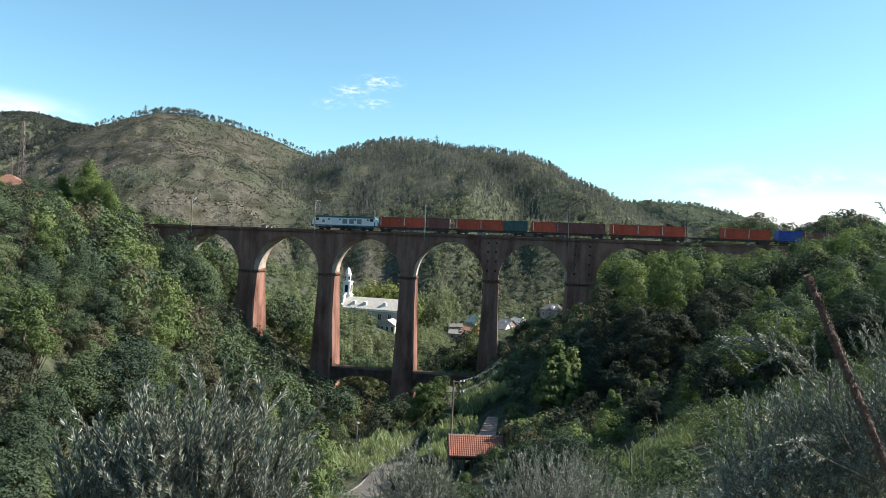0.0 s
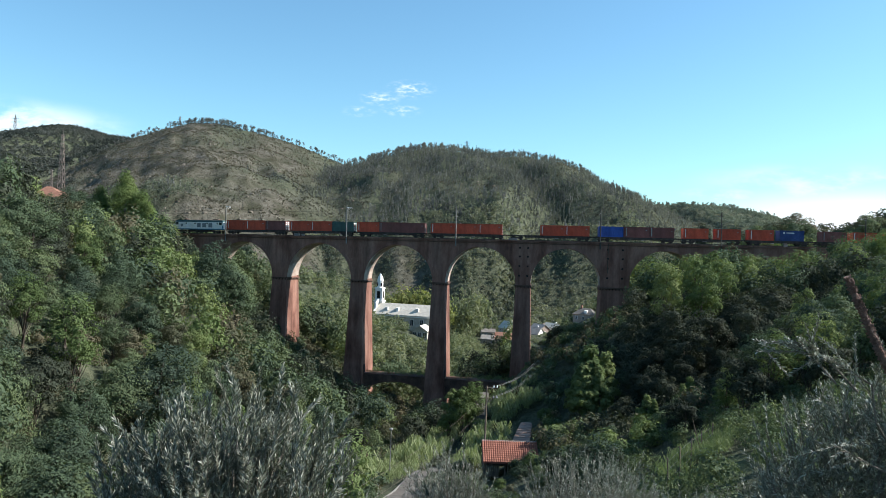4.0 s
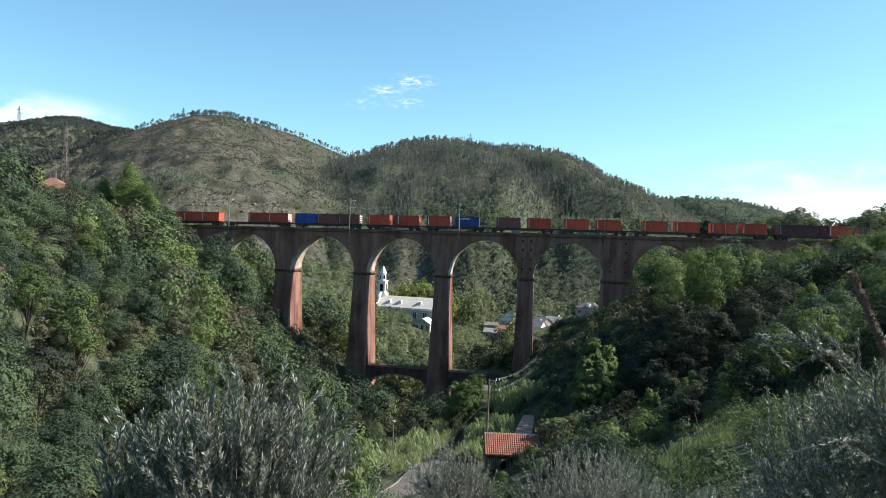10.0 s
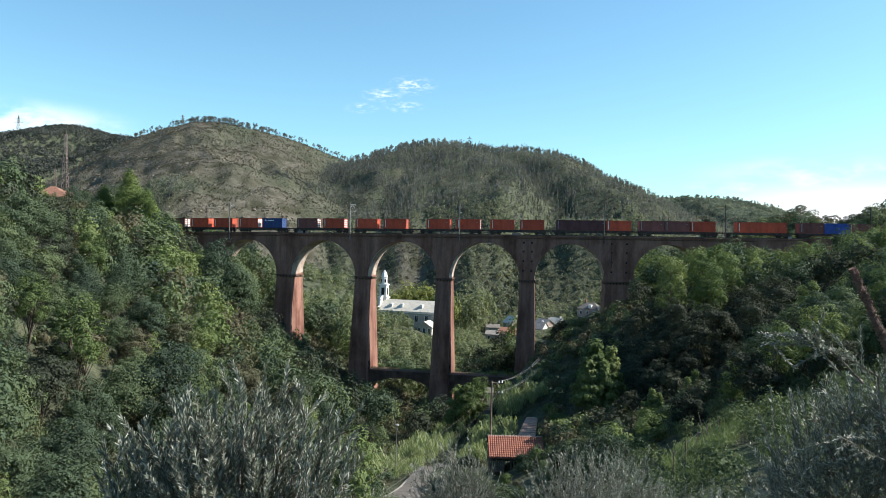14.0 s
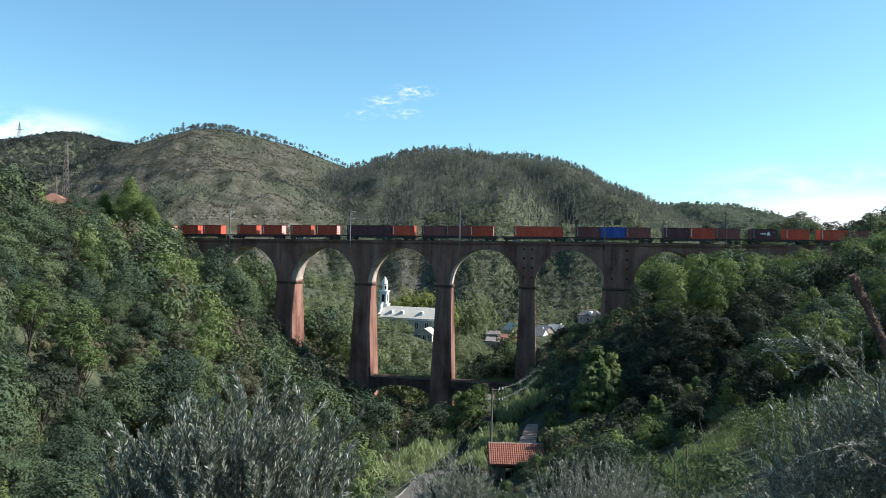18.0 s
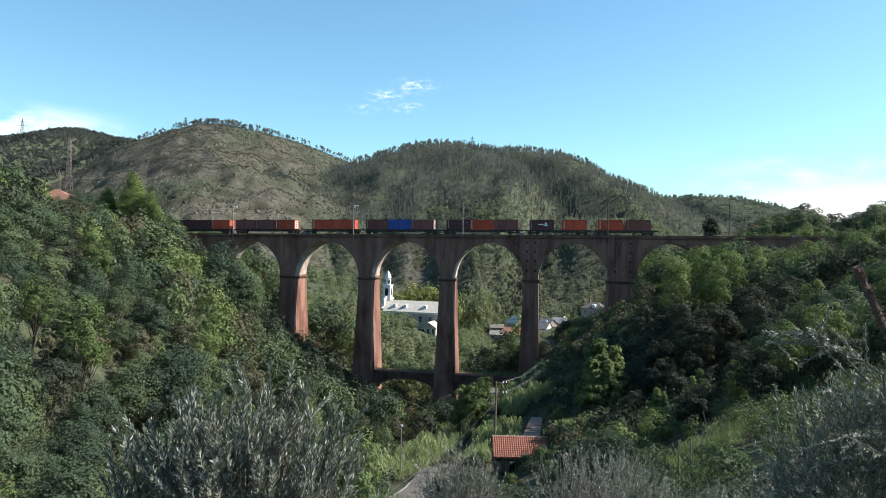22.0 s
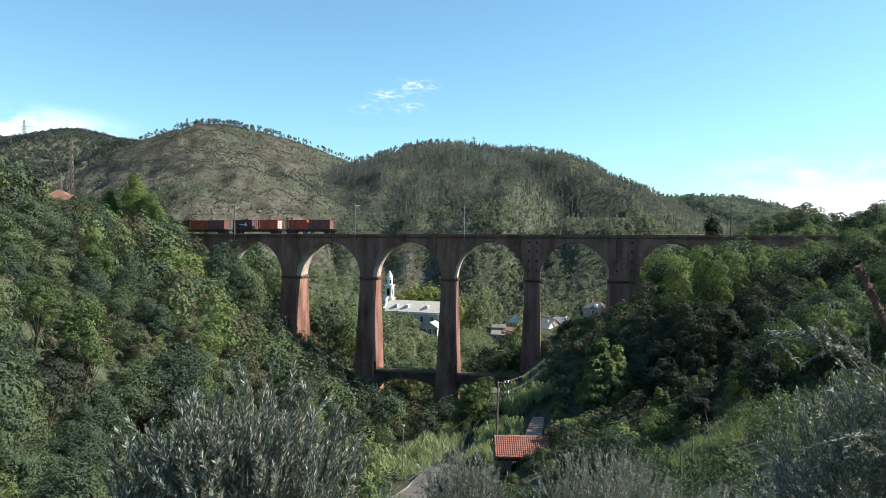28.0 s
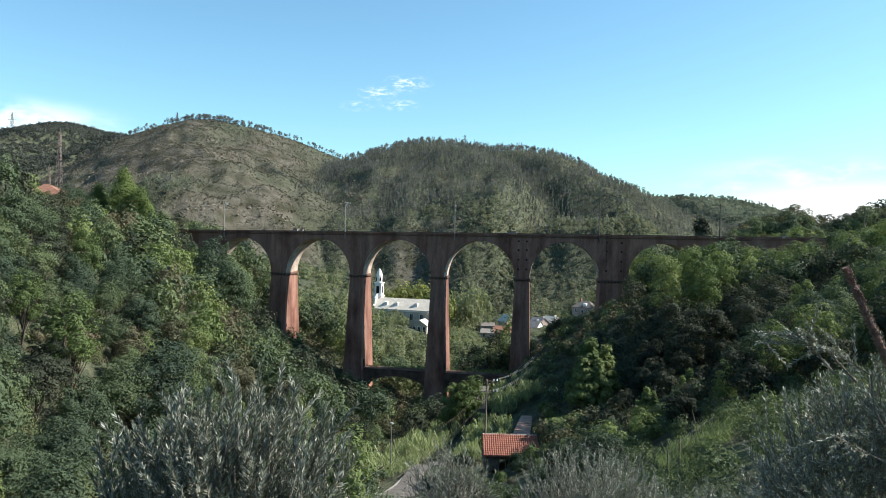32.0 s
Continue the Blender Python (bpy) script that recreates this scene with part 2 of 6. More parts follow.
M_POPLAR = foliage("poplar_leaves", (0.12, 0.145, 0.05), (0.17, 0.19, 0.07), (0.23, 0.24, 0.095), 0.44, 0.8, 0.08)
# farthest woods, lightened and blued to paint in the haze
M_PALE_HAZE = foliage("haze_paled_woods", (0.11, 0.130, 0.126), (0.145, 0.166, 0.156), (0.18, 0.20, 0.182), 0.45, 0.85, 0.05, 0.85)
M_SHRUB = foliage("hill_scrub", (0.048, 0.049, 0.038), (0.082, 0.080, 0.063), (0.124, 0.112, 0.090), 0.3, 0.85, 0.05)
M_DEAD = surface("dead_wood", [(0.16, 0.15, 0.135), (0.26, 0.245, 0.22)], 0.3, 0.95)
M_REED = foliage("cane_leaves", (0.10, 0.14, 0.055), (0.175, 0.22, 0.10), (0.28, 0.31, 0.175), 0.4)
M_OLIVE = foliage("olive_leaves", (0.095, 0.106, 0.078), (0.165, 0.180, 0.140), (0.40, 0.415, 0.36), 0.1, 0.45, 0.4, 0.1)


# ---- mesh helpers ----
class Geo:
    """Vertices and faces of one mesh."""

    def __init__(self):
        self.v, self.f = [], []

    def add(self, verts, faces):
        n = len(self.v)
        self.v += [tuple(p) for p in verts]
        self.f += [tuple(i + n for i in q) for q in faces]
        return self

    def box(self, x0, x1, y0, y1, z0, z1, m=None, taper=(0, 0)):
        tx, ty = taper
        p = [Vector(c) for c in ((x0, y0, z0), (x1, y0, z0), (x1, y1, z0), (x0, y1, z0), (x0 + tx, y0 + ty, z1), (x1 - tx, y0 + ty, z1), (x1 - tx, y1 - ty, z1), (x0 + tx, y1 - ty, z1))]
        if m is not None:
            p = [m @ q for q in p]
        return self.add(p, [(3, 2, 1, 0), (4, 5, 6, 7), (0, 1, 5, 4), (1, 2, 6, 5), (2, 3, 7, 6), (3, 0, 4, 7)])

    def tube(self, points, radii, n=6):
        """A tapered tube along points."""
        pts = [Vector(p) for p in points]
        if isinstance(radii, (int, float)):
            radii = [radii] * len(pts)
        rings = []
        for i, p in enumerate(pts):
            way = (pts[min(i + 1, len(pts) - 1)] - pts[max(i - 1, 0)]).normalized()
            a = way.orthogonal().normalized() if i == 0 else (a - way * a.dot(way)).normalized()
            c = way.cross(a)
            rings.append([p + (a * math.cos(6.2832 * k / n) + c * math.sin(6.2832 * k / n)) * radii[i] for k in range(n)])
        faces = [(i * n + k, i * n + (k + 1) % n, (i + 1) * n + (k + 1) % n, (i + 1) * n + k) for i in range(len(pts) - 1) for k in range(n)]
        faces += [tuple(range(n))[::-1], tuple((len(pts) - 1) * n + k for k in range(n))]
        return self.add([q for r in rings for q in r], faces)

    def mesh(self, name, *mats, smooth=False):
        me = bpy.data.meshes.new(name)
        me.from_pydata(self.v, [], self.f)
        for mt in mats:
            me.materials.append(mt)
        if smooth:
            me.shade_smooth()
        me.update()
        return me


def part(name, geo, material, parent, label="", at=None, smooth=False):
    """One mesh as a part of a thing."""
    me = geo.mesh(name, material, smooth=smooth) if isinstance(geo, Geo) else geo
    ob = new(name, me)
    ob.parent = parent
    if at is not None:
        ob.matrix_basis = at
    return tagged(ob, label)


def thing(name, label, category, at=None, group="", kind=""):
    ob = new(name)
    ob.empty_display_size = 0.3
    if at is not None:
        ob.matrix_basis = at
    return tagged(ob, label, category, group, kind)


def bulk_mesh(name, verts, faces, material, **attributes):
    """A large mesh from arrays of vertices and equal-sided faces."""
    verts, faces = np.asarray(verts, np.float32), np.asarray(faces, np.int32)
    me = bpy.data.meshes.new(name)
    k = faces.shape[1]
    me.vertices.add(len(verts)), me.loops.add(faces.size), me.polygons.add(len(faces))
    me.vertices.foreach_set("co", verts.ravel())
    me.loops.foreach_set("vertex_index", faces.ravel())
    me.polygons.foreach_set("loop_start", np.arange(len(faces), dtype=np.int32) * k)
    me.materials.append(material)
    for key, values in attributes.items():
        me.attributes.new(key, "FLOAT", "POINT").data.foreach_set("value", np.asarray(values, np.float32))
    me.update(calc_edges=True)
    return me


rng = np.random.default_rng(7)


def lattice(i, j, seed):
    h = np.sin(i * 127.1 + j * 311.7 + seed * 74.7) * 43758.5453
    return h - np.floor(h)


def value_noise(x, y, seed=0.0):
    i, j = np.floor(x), np.floor(y)
    u, v = x - i, y - j
    u, v = u * u * (3 - 2 * u), v * v * (3 - 2 * v)
    a, b, c, d = lattice(i, j, seed), lattice(i + 1, j, seed), lattice(i, j + 1, seed), lattice(i + 1, j + 1, seed)
    return (a + (b - a) * u + (c - a) * v + (a - b - c + d) * u * v) * 2 - 1


def fbm(x, y, seed=0.0, octaves=4):
    total, amp = 0.0, 1.0
    for k in range(octaves):
        total = total + amp * value_noise(x * 2 ** k, y * 2 ** k, seed + k * 9.1)
        amp *= 0.5
    return total


# ---- the railway's line: a curve of 430 m radius on a grade ----
RADIUS, HEAD0, NEAR0, HALF_BOX = 429.4, 0.18682, 195.136, 1.22
STRAIGHT = 125.0


def track(s, n=0.0):
    """Plan position at s metres along the line, n metres behind its middle, and the heading below +X."""
    q = max(-STRAIGHT, min(STRAIGHT, s))
    h = HEAD0 - q / RADIUS
    x = -(math.sin(h) - math.sin(HEAD0)) * RADIUS + (s - q) * math.cos(h)
    y = NEAR0 - (math.cos(h) - math.cos(HEAD0)) * RADIUS - (s - q) * math.sin(h)
    n += HALF_BOX
    return x + n * math.sin(h), y + n * math.cos(h), h


def rail_z(s):
    return 52.95 + 0.0122 * s


def on_track(s, n=0.0, z=0.0):
    x, y, h = track(s, n)
    return pose(x, y, rail_z(s) + z, 0, -math.degrees(math.atan(0.0122)), -math.degrees(h))


def V(s, n, z):
    x, y, h = track(s, n)
    return (x, y, z)


# ---- ground ----
def valley_axis(y):
    return np.interp(y, [-60, 0, 60, 110, 195, 330, 450], [-62, -45, -26, -12, 0, -5, 10])


def lerp(a, b, w):
    return a + (b - a) * w


def step(a, b, v):
    w = np.clip((v - a) / (b - a), 0, 1)
    return w * w * (3 - 2 * w)


LINE_S = np.arange(-520, 521, 2.5)
LINE = np.array([track(s)[:2] for s in LINE_S])


def ridge(x, y, xs, zs, y0, front, back, seed):
    crest = np.interp(x, xs, zs)
    d = np.sqrt(np.where(y < y0, y0 - y, y - y0) ** 2 + 256.0) - 16.0
    spur = 1 - np.abs(value_noise(x / 88 + 0.25 * value_noise(y / 160, x / 300, seed), y / 420, seed)) * 1.6
    fall = np.where(y < y0, front, back) * d
    return crest - fall + spur * 34 * (1 - np.exp(-d / 150)) * np.exp(-d / 700) + fbm(x / 34, y / 34, seed + 3) * 5.5 * (1 - np.exp(-d / 60)) + (0.5 - np.abs(value_noise(x / 15, y / 50, seed + 8))) * 4 * (1 - np.exp(-d / 60))


def brown_hill(x, y):
    return ridge(x - 0.33 * np.clip(950 - y, 0, 320), y, [-900, -620, -511, -463, -428, -390, -351, -320, -288, -239, -189, -139, -104, -60, 60, 200], [60, 90, 107, 136, 156, 173, 186, 194, 195.5, 186, 173, 154, 140, 112, 60, 0], 950, 0.31, 0.3, 2.0)


def wooded_hill(x, y):
    """The middle hill, with gullies running down its flank."""
    down = 850 - y
    cuts = 0
    for x0, lean, wide, deep, start, end in ((56, 0.14, 22, 17, 8, 330), (150, 0.16, 24, 12, 8, 900), (-30, -0.06, 22, 7, 8, 900), (175, -0.37, 15, 13, 220, 900)):
        cuts = cuts + deep * np.exp(-((x - x0 - lean * down) / wide) ** 2) * step(start, start + 62, down) * (1 - step(end - 70, end, down))
    return -cuts + ridge(x - 0.1 * np.clip(850 - y, 0, 320) * step(-20, -120, x), y, [-420, -230, -143, -106, -81, -56, -31, 7, 51, 82, 114, 146, 171, 197, 240, 330, 500], [0, 84, 127, 139, 147, 154, 160, 159, 154, 156, 150, 142, 128, 118, 100, 70, 30], 850, 0.32, 0.3, 9.0)


def land(x, y):
    """Ground height: a valley seen from its side, hills behind."""
    x, y = np.asarray(x, float), np.asarray(y, float)
    d = x - valley_axis(y)
    floor_z = np.interp(y, [-60, 0, 60, 110, 195, 330, 450], [34, 28, 19, 14, 5, 2.5, 5])
    left = np.interp(-d, [0, 12, 22, 43, 60, 75, 110, 128, 160, 260, 600], [0, 1.5, 5, 20, 33, 40, 51, 56, 64, 84, 120])
    left = left * lerp(1.0, 0.62, step(235, 330, y))
    near = np.interp(d, [0, 10, 20, 30, 38, 46, 60, 80, 120, 200, 500], [0, 1.5, 3, 6.5, 10.5, 15, 20.5, 27, 37, 46, 62])
    mid = np.interp(d, [0, 8, 21, 42, 60, 80, 100, 150, 250, 500], [0, 2, 14, 27.5, 34.5, 39, 42, 45, 48, 56])
    back = np.interp(d, [0, 20, 60, 80, 100, 200, 500], [0, 1, 6, 14, 20, 48, 80])
    right = lerp(lerp(near, mid, step(115, 175, y)), back, step(214, 280, y))
    z = floor_z + np.where(d < 0, left, right)
    z = z + 11 * np.exp(-((x + 17) / 26) ** 2 - ((y - 318) / 32) ** 2)      # the church knoll
    rough = np.clip((np.hypot(x, y) - 25) / 60, 0.05, 1)
    z = z + fbm(x / 42, y / 42, 1.0) * 2.2 * rough + fbm(x / 9, y / 9, 5.0, 3) * 0.45 * rough
    # railway bench outside the viaduct
    flat = np.stack([x.ravel(), y.ravel()], 1)
    zz = z.ravel().copy()
    close = np.where((np.abs(flat[:, 0]) < 560) & (flat[:, 1] > 60) & (flat[:, 1] < 560))[0]
    for c in np.array_split(close, max(1, len(close) // 4000)):
        if len(c) == 0:
            continue
        dd = np.hypot(flat[c, 0][:, None] - LINE[None, :, 0], flat[c, 1][:, None] - LINE[None, :, 1])
        k = dd.argmin(1)
        s, dist = LINE_S[k], dd.min(1)
        keep = np.clip(np.maximum(-68 - s, s - 62) / 6, 0, 1)
        cut = (np.hypot(flat[c, 0], flat[c, 1]) < np.hypot(LINE[k, 0], LINE[k, 1])) & (s > 0)      # a wall holds the outer edge
        w = keep * (1 - step(np.where(cut, 2.2, 4.5), np.where(cut, 4.2, 15), dist))
        zz[c] = lerp(zz[c], 52.95 + 0.0122 * s - 0.75, w)
    z = zz.reshape(z.shape)
    hill_l = ridge(x, y, [-2500, -1200, -876, -810, -744, -677, -615, -554, -300, 0], [200, 230, 245, 251, 262, 248, 240, 224, 150, 60], 1500, 0.28, 0.2, 11.0)
    hill_r = ridge(x, y, [0, 200, 283, 377, 480, 532, 595, 637, 689, 900, 2500], [100, 140, 150, 143, 146, 143, 131, 112, 100, 80, 60], 1400, 0.25, 0.2, 15.0)
    hills = np.maximum(np.maximum(brown_hill(x, y), wooded_hill(x, y)), np.maximum(hill_l, hill_r)) - 45 * (1 - step(400, 540, y))
    far = np.clip((y - 420) / 200, 0, 1)
    z = lerp(z, np.minimum(z, 24), far)
    gap = hills - z
    z = np.where(y > 300, np.where(gap > 12, hills, np.where(gap < -12, z, z + (gap + 12) ** 2 / 48)), z)
    # the terrace on which the camera stands
    near_eye = np.exp(-(np.hypot(x, y - 0.5) / 4.2) ** 2)
    z = np.maximum(z, 48.3 - 0.5 * np.hypot(0.6 * x, np.maximum(y, 0)))
    return lerp(z, 48.3, near_eye)


def land1(x, y):
    return float(land(np.array([x]), np.array([y]))[0])


def bareness(x, y):
    """How much rock and scrub shows: the brown flank of the left hill, less so elsewhere."""
    lead = brown_hill(x, y) - wooded_hill(x, y) + 9 * fbm(x / 30, y / 45, 9.0)
    a = step(-6, 26, lead) * step(380, 460, y) * (1 - step(1000, 1100, y)) * (1 - step(-520, -640, x))
    patch = np.clip(0.78 + 0.75 * fbm(x / 50, y / 80, 21.0) - 0.35 * step(-300, -140, x + 0.33 * (y - 950)), 0, 1)
    glades = step(0.15, 0.75, fbm(x / 24, y / 70, 61.0)) * step(440, 520, y) * (1 - step(840, 880, y)) * 0.26 * (1 - a)
    u = x / np.maximum(y, 1)
    foot = step(-0.13, -0.085, u) * (1 - step(0.0, 0.035, u)) * step(425, 455, y) * (1 - step(525, 560, y)) * np.clip(0.5 + 0.6 * fbm(x / 12, y / 25, 41.0), 0, 0.8)
    return np.clip(np.maximum(a * patch + glades, foot), 0, 1)


def make_ground():
    fine = np.radians(np.linspace(-38, 38, 300))
    rest = np.radians(np.linspace(38, 322, 50))[1:-1]
    ang = np.concatenate([fine, rest])
    rad = np.concatenate([[0.0], np.geomspace(1.2, 4600, 360)])
    A, R = np.meshgrid(ang, rad)
    x, y = R * np.sin(A), R * np.cos(A)
    z = land(x, y)
    n, m = A.shape
    i, j = np.meshgrid(np.arange(n - 1), np.arange(m), indexing="ij")
    faces = np.stack([i * m + j, i * m + (j + 1) % m, (i + 1) * m + (j + 1) % m, (i + 1) * m + j], -1).reshape(-1, 4)
    lawn = np.exp(-((x - 17.0) / 3.0) ** 2 - ((y - 52) / 6) ** 2)
    me = bulk_mesh("ground", np.stack([x, y, z], -1).reshape(-1, 3), faces[:, ::-1], M_GROUND, bare=bareness(x, y).ravel(), lawn=lawn.ravel())
    me.shade_smooth()
    tagged(new("ground", me), "green and rocky valley slopes and wooded hills", "ground", kind="structure")


make_ground()


# ---- viaduct ----
PIERS = [(-44.6, 4.4), (-22.45, 3.5), (-0.85, 3.3), (20.4, 3.6), (42.7, 6.4)]
WIDE, DEEPER = 5.6, 0.9          # width over the track, and how much farther it reaches behind
ENDS = (-65.0, 63.6)


def spring_z(s):
    return 41.5 + 0.0122 * s


def viaduct():
    top = thing("railway_viaduct", "tall brown brick railway viaduct with round arches over the valley", "viaduct")
    edges = [(ENDS[0] - 12, ENDS[0])] + [(s - w / 2, s + w / 2) for s, w in PIERS] + [(ENDS[1], ENDS[1] + 12)]
    h = WIDE / 2
    bk = h + DEEPER
    # arches: ring, spandrel walls and barrel, one span each
    for (a0, a), (b, b1) in zip(edges, edges[1:]):
        g, soffit = Geo(), Geo()
        c, r = (a + b) / 2, (b - a) / 2
        crown = rail_z(c) - 2.05
        rise = crown - spring_z(c)
        n = 28
        ss = [c - r * math.cos(math.pi * k / n) for k in range(n + 1)]
        low = [spring_z(c) + rise * math.sin(math.pi * k / n) for k in range(n + 1)]
        for k in range(n):
            s0, s1, z0, z1 = ss[k], ss[k + 1], low[k], low[k + 1]
            t0, t1 = rail_z(s0) - 0.55, rail_z(s1) - 0.55
            for side in (-h, bk):
                q = [V(s0, side, z0), V(s1, side, z1), V(s1, side, t1), V(s0, side, t0)]
                g.add(q if side < 0 else q[::-1], [(0, 1, 2, 3)])
            soffit.add([V(s0, -h, z0), V(s0, bk, z0), V(s1, bk, z1), V(s1, -h, z1)], [(0, 1, 2, 3)])
            g.add([V(s0, -h, t0), V(s1, -h, t1), V(s1, bk, t1), V(s0, bk, t0)], [(0, 1, 2, 3)])
        arch = part("arch", g, M_BRICK, top)
        part("soffit", soffit, M_SOFFIT, arch, "pale lime-streaked brick soffit")
        # voussoir ring, slightly proud of the wall
        g = Geo()
        for k in range(n):
            if k == 0:
                for kk in range(n + 1):
                    an = math.pi * kk / n
                    for rr, back in ((1.0, 0.03), (1.0, -0.06), (1.085, -0.06), (1.085, 0.03)):
                        g.v.append(V(c - r * rr * math.cos(an), -h + back, spring_z(c) + rise * rr * math.sin(an)))
            g.f += [(4 * k + i, 4 * k + i + 1, 4 * k + i + 5, 4 * k + i + 4) for i in range(3)]
        part("arch_ring", g, M_BRICK, arch)
    # abutments
    for a0, a in (edges[0], edges[-1]):
        g = Geo()
        pts = []
        for z in (25.0, rail_z((a0 + a) / 2) - 0.55):
            pts += [V(a0, -h, z), V(a, -h, z), V(a, bk, z), V(a0, bk, z)]
        g.add(pts, [(0, 1, 5, 4), (1, 2, 6, 5), (2, 3, 7, 6), (3, 0, 4, 7), (4, 5, 6, 7)])
        part("abutment", g, M_BRICK, top)
    # piers: upper block between the arches, impost, tapering shaft
    for s, w in PIERS:
        x, y, hd = track(s)
        foot = min(land1(x, y), land1(x + 2, y - 3)) - 2.0
        m = pose(x, y, 0, 0, 0, -math.degrees(hd))
        zs, zt = spring_z(s), rail_z(s) - 0.55
        g = Geo()
        g.box(-w / 2, w / 2, -h, bk, zs, zt, m)
        part("spandrel_block", g, M_BRICK, top)
        g = Geo()
        bat, batn = 0.030 * (zs - foot), 0.055 * (zs - foot)
        g.box(-w / 2 - bat, w / 2 + bat, -h - batn, bk + batn, foot, zs - 0.45, m, (bat, batn))
        pier = part("pier", g, M_BRICK, top)
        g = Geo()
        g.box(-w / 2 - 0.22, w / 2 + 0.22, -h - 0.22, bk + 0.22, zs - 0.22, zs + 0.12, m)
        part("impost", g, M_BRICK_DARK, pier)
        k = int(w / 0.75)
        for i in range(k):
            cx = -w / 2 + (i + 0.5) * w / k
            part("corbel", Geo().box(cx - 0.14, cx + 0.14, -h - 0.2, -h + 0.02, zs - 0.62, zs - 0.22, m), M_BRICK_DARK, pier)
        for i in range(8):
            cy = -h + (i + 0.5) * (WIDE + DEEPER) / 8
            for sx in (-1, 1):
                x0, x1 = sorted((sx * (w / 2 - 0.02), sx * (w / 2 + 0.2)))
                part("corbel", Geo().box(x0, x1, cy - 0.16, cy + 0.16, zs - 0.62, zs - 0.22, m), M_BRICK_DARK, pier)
        # putlog holes: dark blocks on the wall painted as their shade
        if s > 10:
            for dz in (2.2, 4.6, 7.0, 9.2):
                for dx in (-0.28, 0.28):
                    g = Geo().box(dx * w - 0.22, dx * w + 0.22, -h - 0.03, -h + 0.05, zs + dz, zs + dz + 0.42, m)
                    part("putlog_hole", g, M_HOLE_SHADE, top)
        if s > 40:
            for dx in (-0.5, 0.5):
                g = Geo().box(dx * w - 0.42, dx * w + 0.42, -h - 0.16, -h + 0.02, zs + 0.12, zt - 0.5, m)
                part("pilaster", g, M_BRICK, top)
    # deck: cornice, ballast, sleepers, rails
    def strip(s0, s1, n0, n1, z0, z1, count):
        g = Geo()
        for k in range(count + 1):
            s = s0 + (s1 - s0) * k / count
            g.v += [V(s, n0, rail_z(s) + z0), V(s, n1, rail_z(s) + z0), V(s, n1, rail_z(s) + z1), V(s, n0, rail_z(s) + z1)]
            if k:
                b = 4 * (k - 1)
                g.f += [(b + i, b + (i + 1) % 4, b + 4 + (i + 1) % 4, b + 4 + i) for i in range(4)]
        return g
    a, b = ENDS[0] - 14, ENDS[1] + 34
    for n0, n1 in ((-h - 0.35, -h + 0.35), (bk - 0.35, bk + 0.35)):
        part("cornice", strip(a, b, n0, n1, -0.52, -0.2, 60), M_BRICK, top)
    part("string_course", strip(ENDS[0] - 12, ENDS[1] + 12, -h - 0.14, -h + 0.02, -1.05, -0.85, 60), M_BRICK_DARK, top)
    line = thing("railway_track", "single railway track with rusty rails on grey ballast", "railway track")
    part("ballast_bed", strip(-500, 420, -h + 0.36, bk - 0.36, -0.9, -0.24, 200), M_BALLAST, line)
    for n0 in (-0.75, 0.68):
        part("rail", strip(-500, 420, n0, n0 + 0.07, -0.17, 0.0, 240), M_STEEL, line)
    g = Geo()
    for k in range(520):
        s = -160 + k * 0.6
        g.box(-0.12, 0.12, -1.25, 1.25, -0.26, -0.15, on_track(s))
    tagged(part("sleepers", g, M_STEEL, line), kind="stuff")
    # rainwater pipe down the wide pier
    g = Geo().tube([V(40.9, -h - 0.2, rail_z(41) - 0.5), V(40.9, -h - 0.2, 45.6)], 0.11)
    part("rain_pipe", g, M_STEEL, top)
    # slim handrail along the front edge, small cabinets by the track
    rail = thing("handrail", "thin rusty handrail along the viaduct edge", "railing")
    s = ENDS[0] + 1
    while s < ENDS[1] + 8:
        part("post", Geo().tube([V(s, -h - 0.22, rail_z(s) - 0.2), V(s, -h - 0.22, rail_z(s) + 0.85)], 0.03, 4), M_STEEL, rail)
        s += 2.6
    for zz in (0.4, 0.83):
        part("bar", Geo().tube([V(q, -h - 0.22, rail_z(q) + zz) for q in np.linspace(ENDS[0] + 1, ENDS[1] + 8, 50)], 0.02, 4), M_STEEL, rail)
    for s, wd, zh in ((-40.5, 1.4, 0.55), (-38.6, 0.7, 0.45), (17.5, 2.2, 0.5), (84.0, 0.8, 0.5)):
        box = thing("trackside_cabinet", "small pale trackside cabinet on the ballast edge", "cabinet")
        part("body", Geo().box(-wd / 2, wd / 2, -2.1, -1.6, -0.26, zh - 0.1, on_track(s)), M_POST, box)
        part("lid", Geo().box(-wd / 2 - 0.05, wd / 2 + 0.05, -2.15, -1.55, zh - 0.1, zh - 0.04, on_track(s)), M_MAST, box)
    # niches low in the two tall piers, dark blocks standing in for their shade
    for s, w in PIERS[1:3]:
        x, y, hd = track(s)
        m = pose(x, y, 0, 0, 0, -math.degrees(hd))
        part("niche", Geo().box(w / 2 + 0.030 * 23 - 0.1, w / 2 + 0.030 * 23 + 0.06, -2.4, -1.5, 17.3, 19.4, m), M_HOLE_SHADE, top)
    # retaining wall that carries the line on beyond the last arch
    g = Geo()
    for k in range(13):
        s = ENDS[1] + 12 + k * 4.0
        g.v += [V(s, -h - 0.1, rail_z(s) - 5.0), V(s, -h - 0.1, rail_z(s) - 0.6), V(s, -h + 0.6, rail_z(s) - 0.6), V(s, -h + 0.6, rail_z(s) - 5.0)]
        if k:
            b = 4 * (k - 1)
            g.f += [(b + i, b + 4 + i, b + 5 + i, b + 1 + i) for i in range(3)]
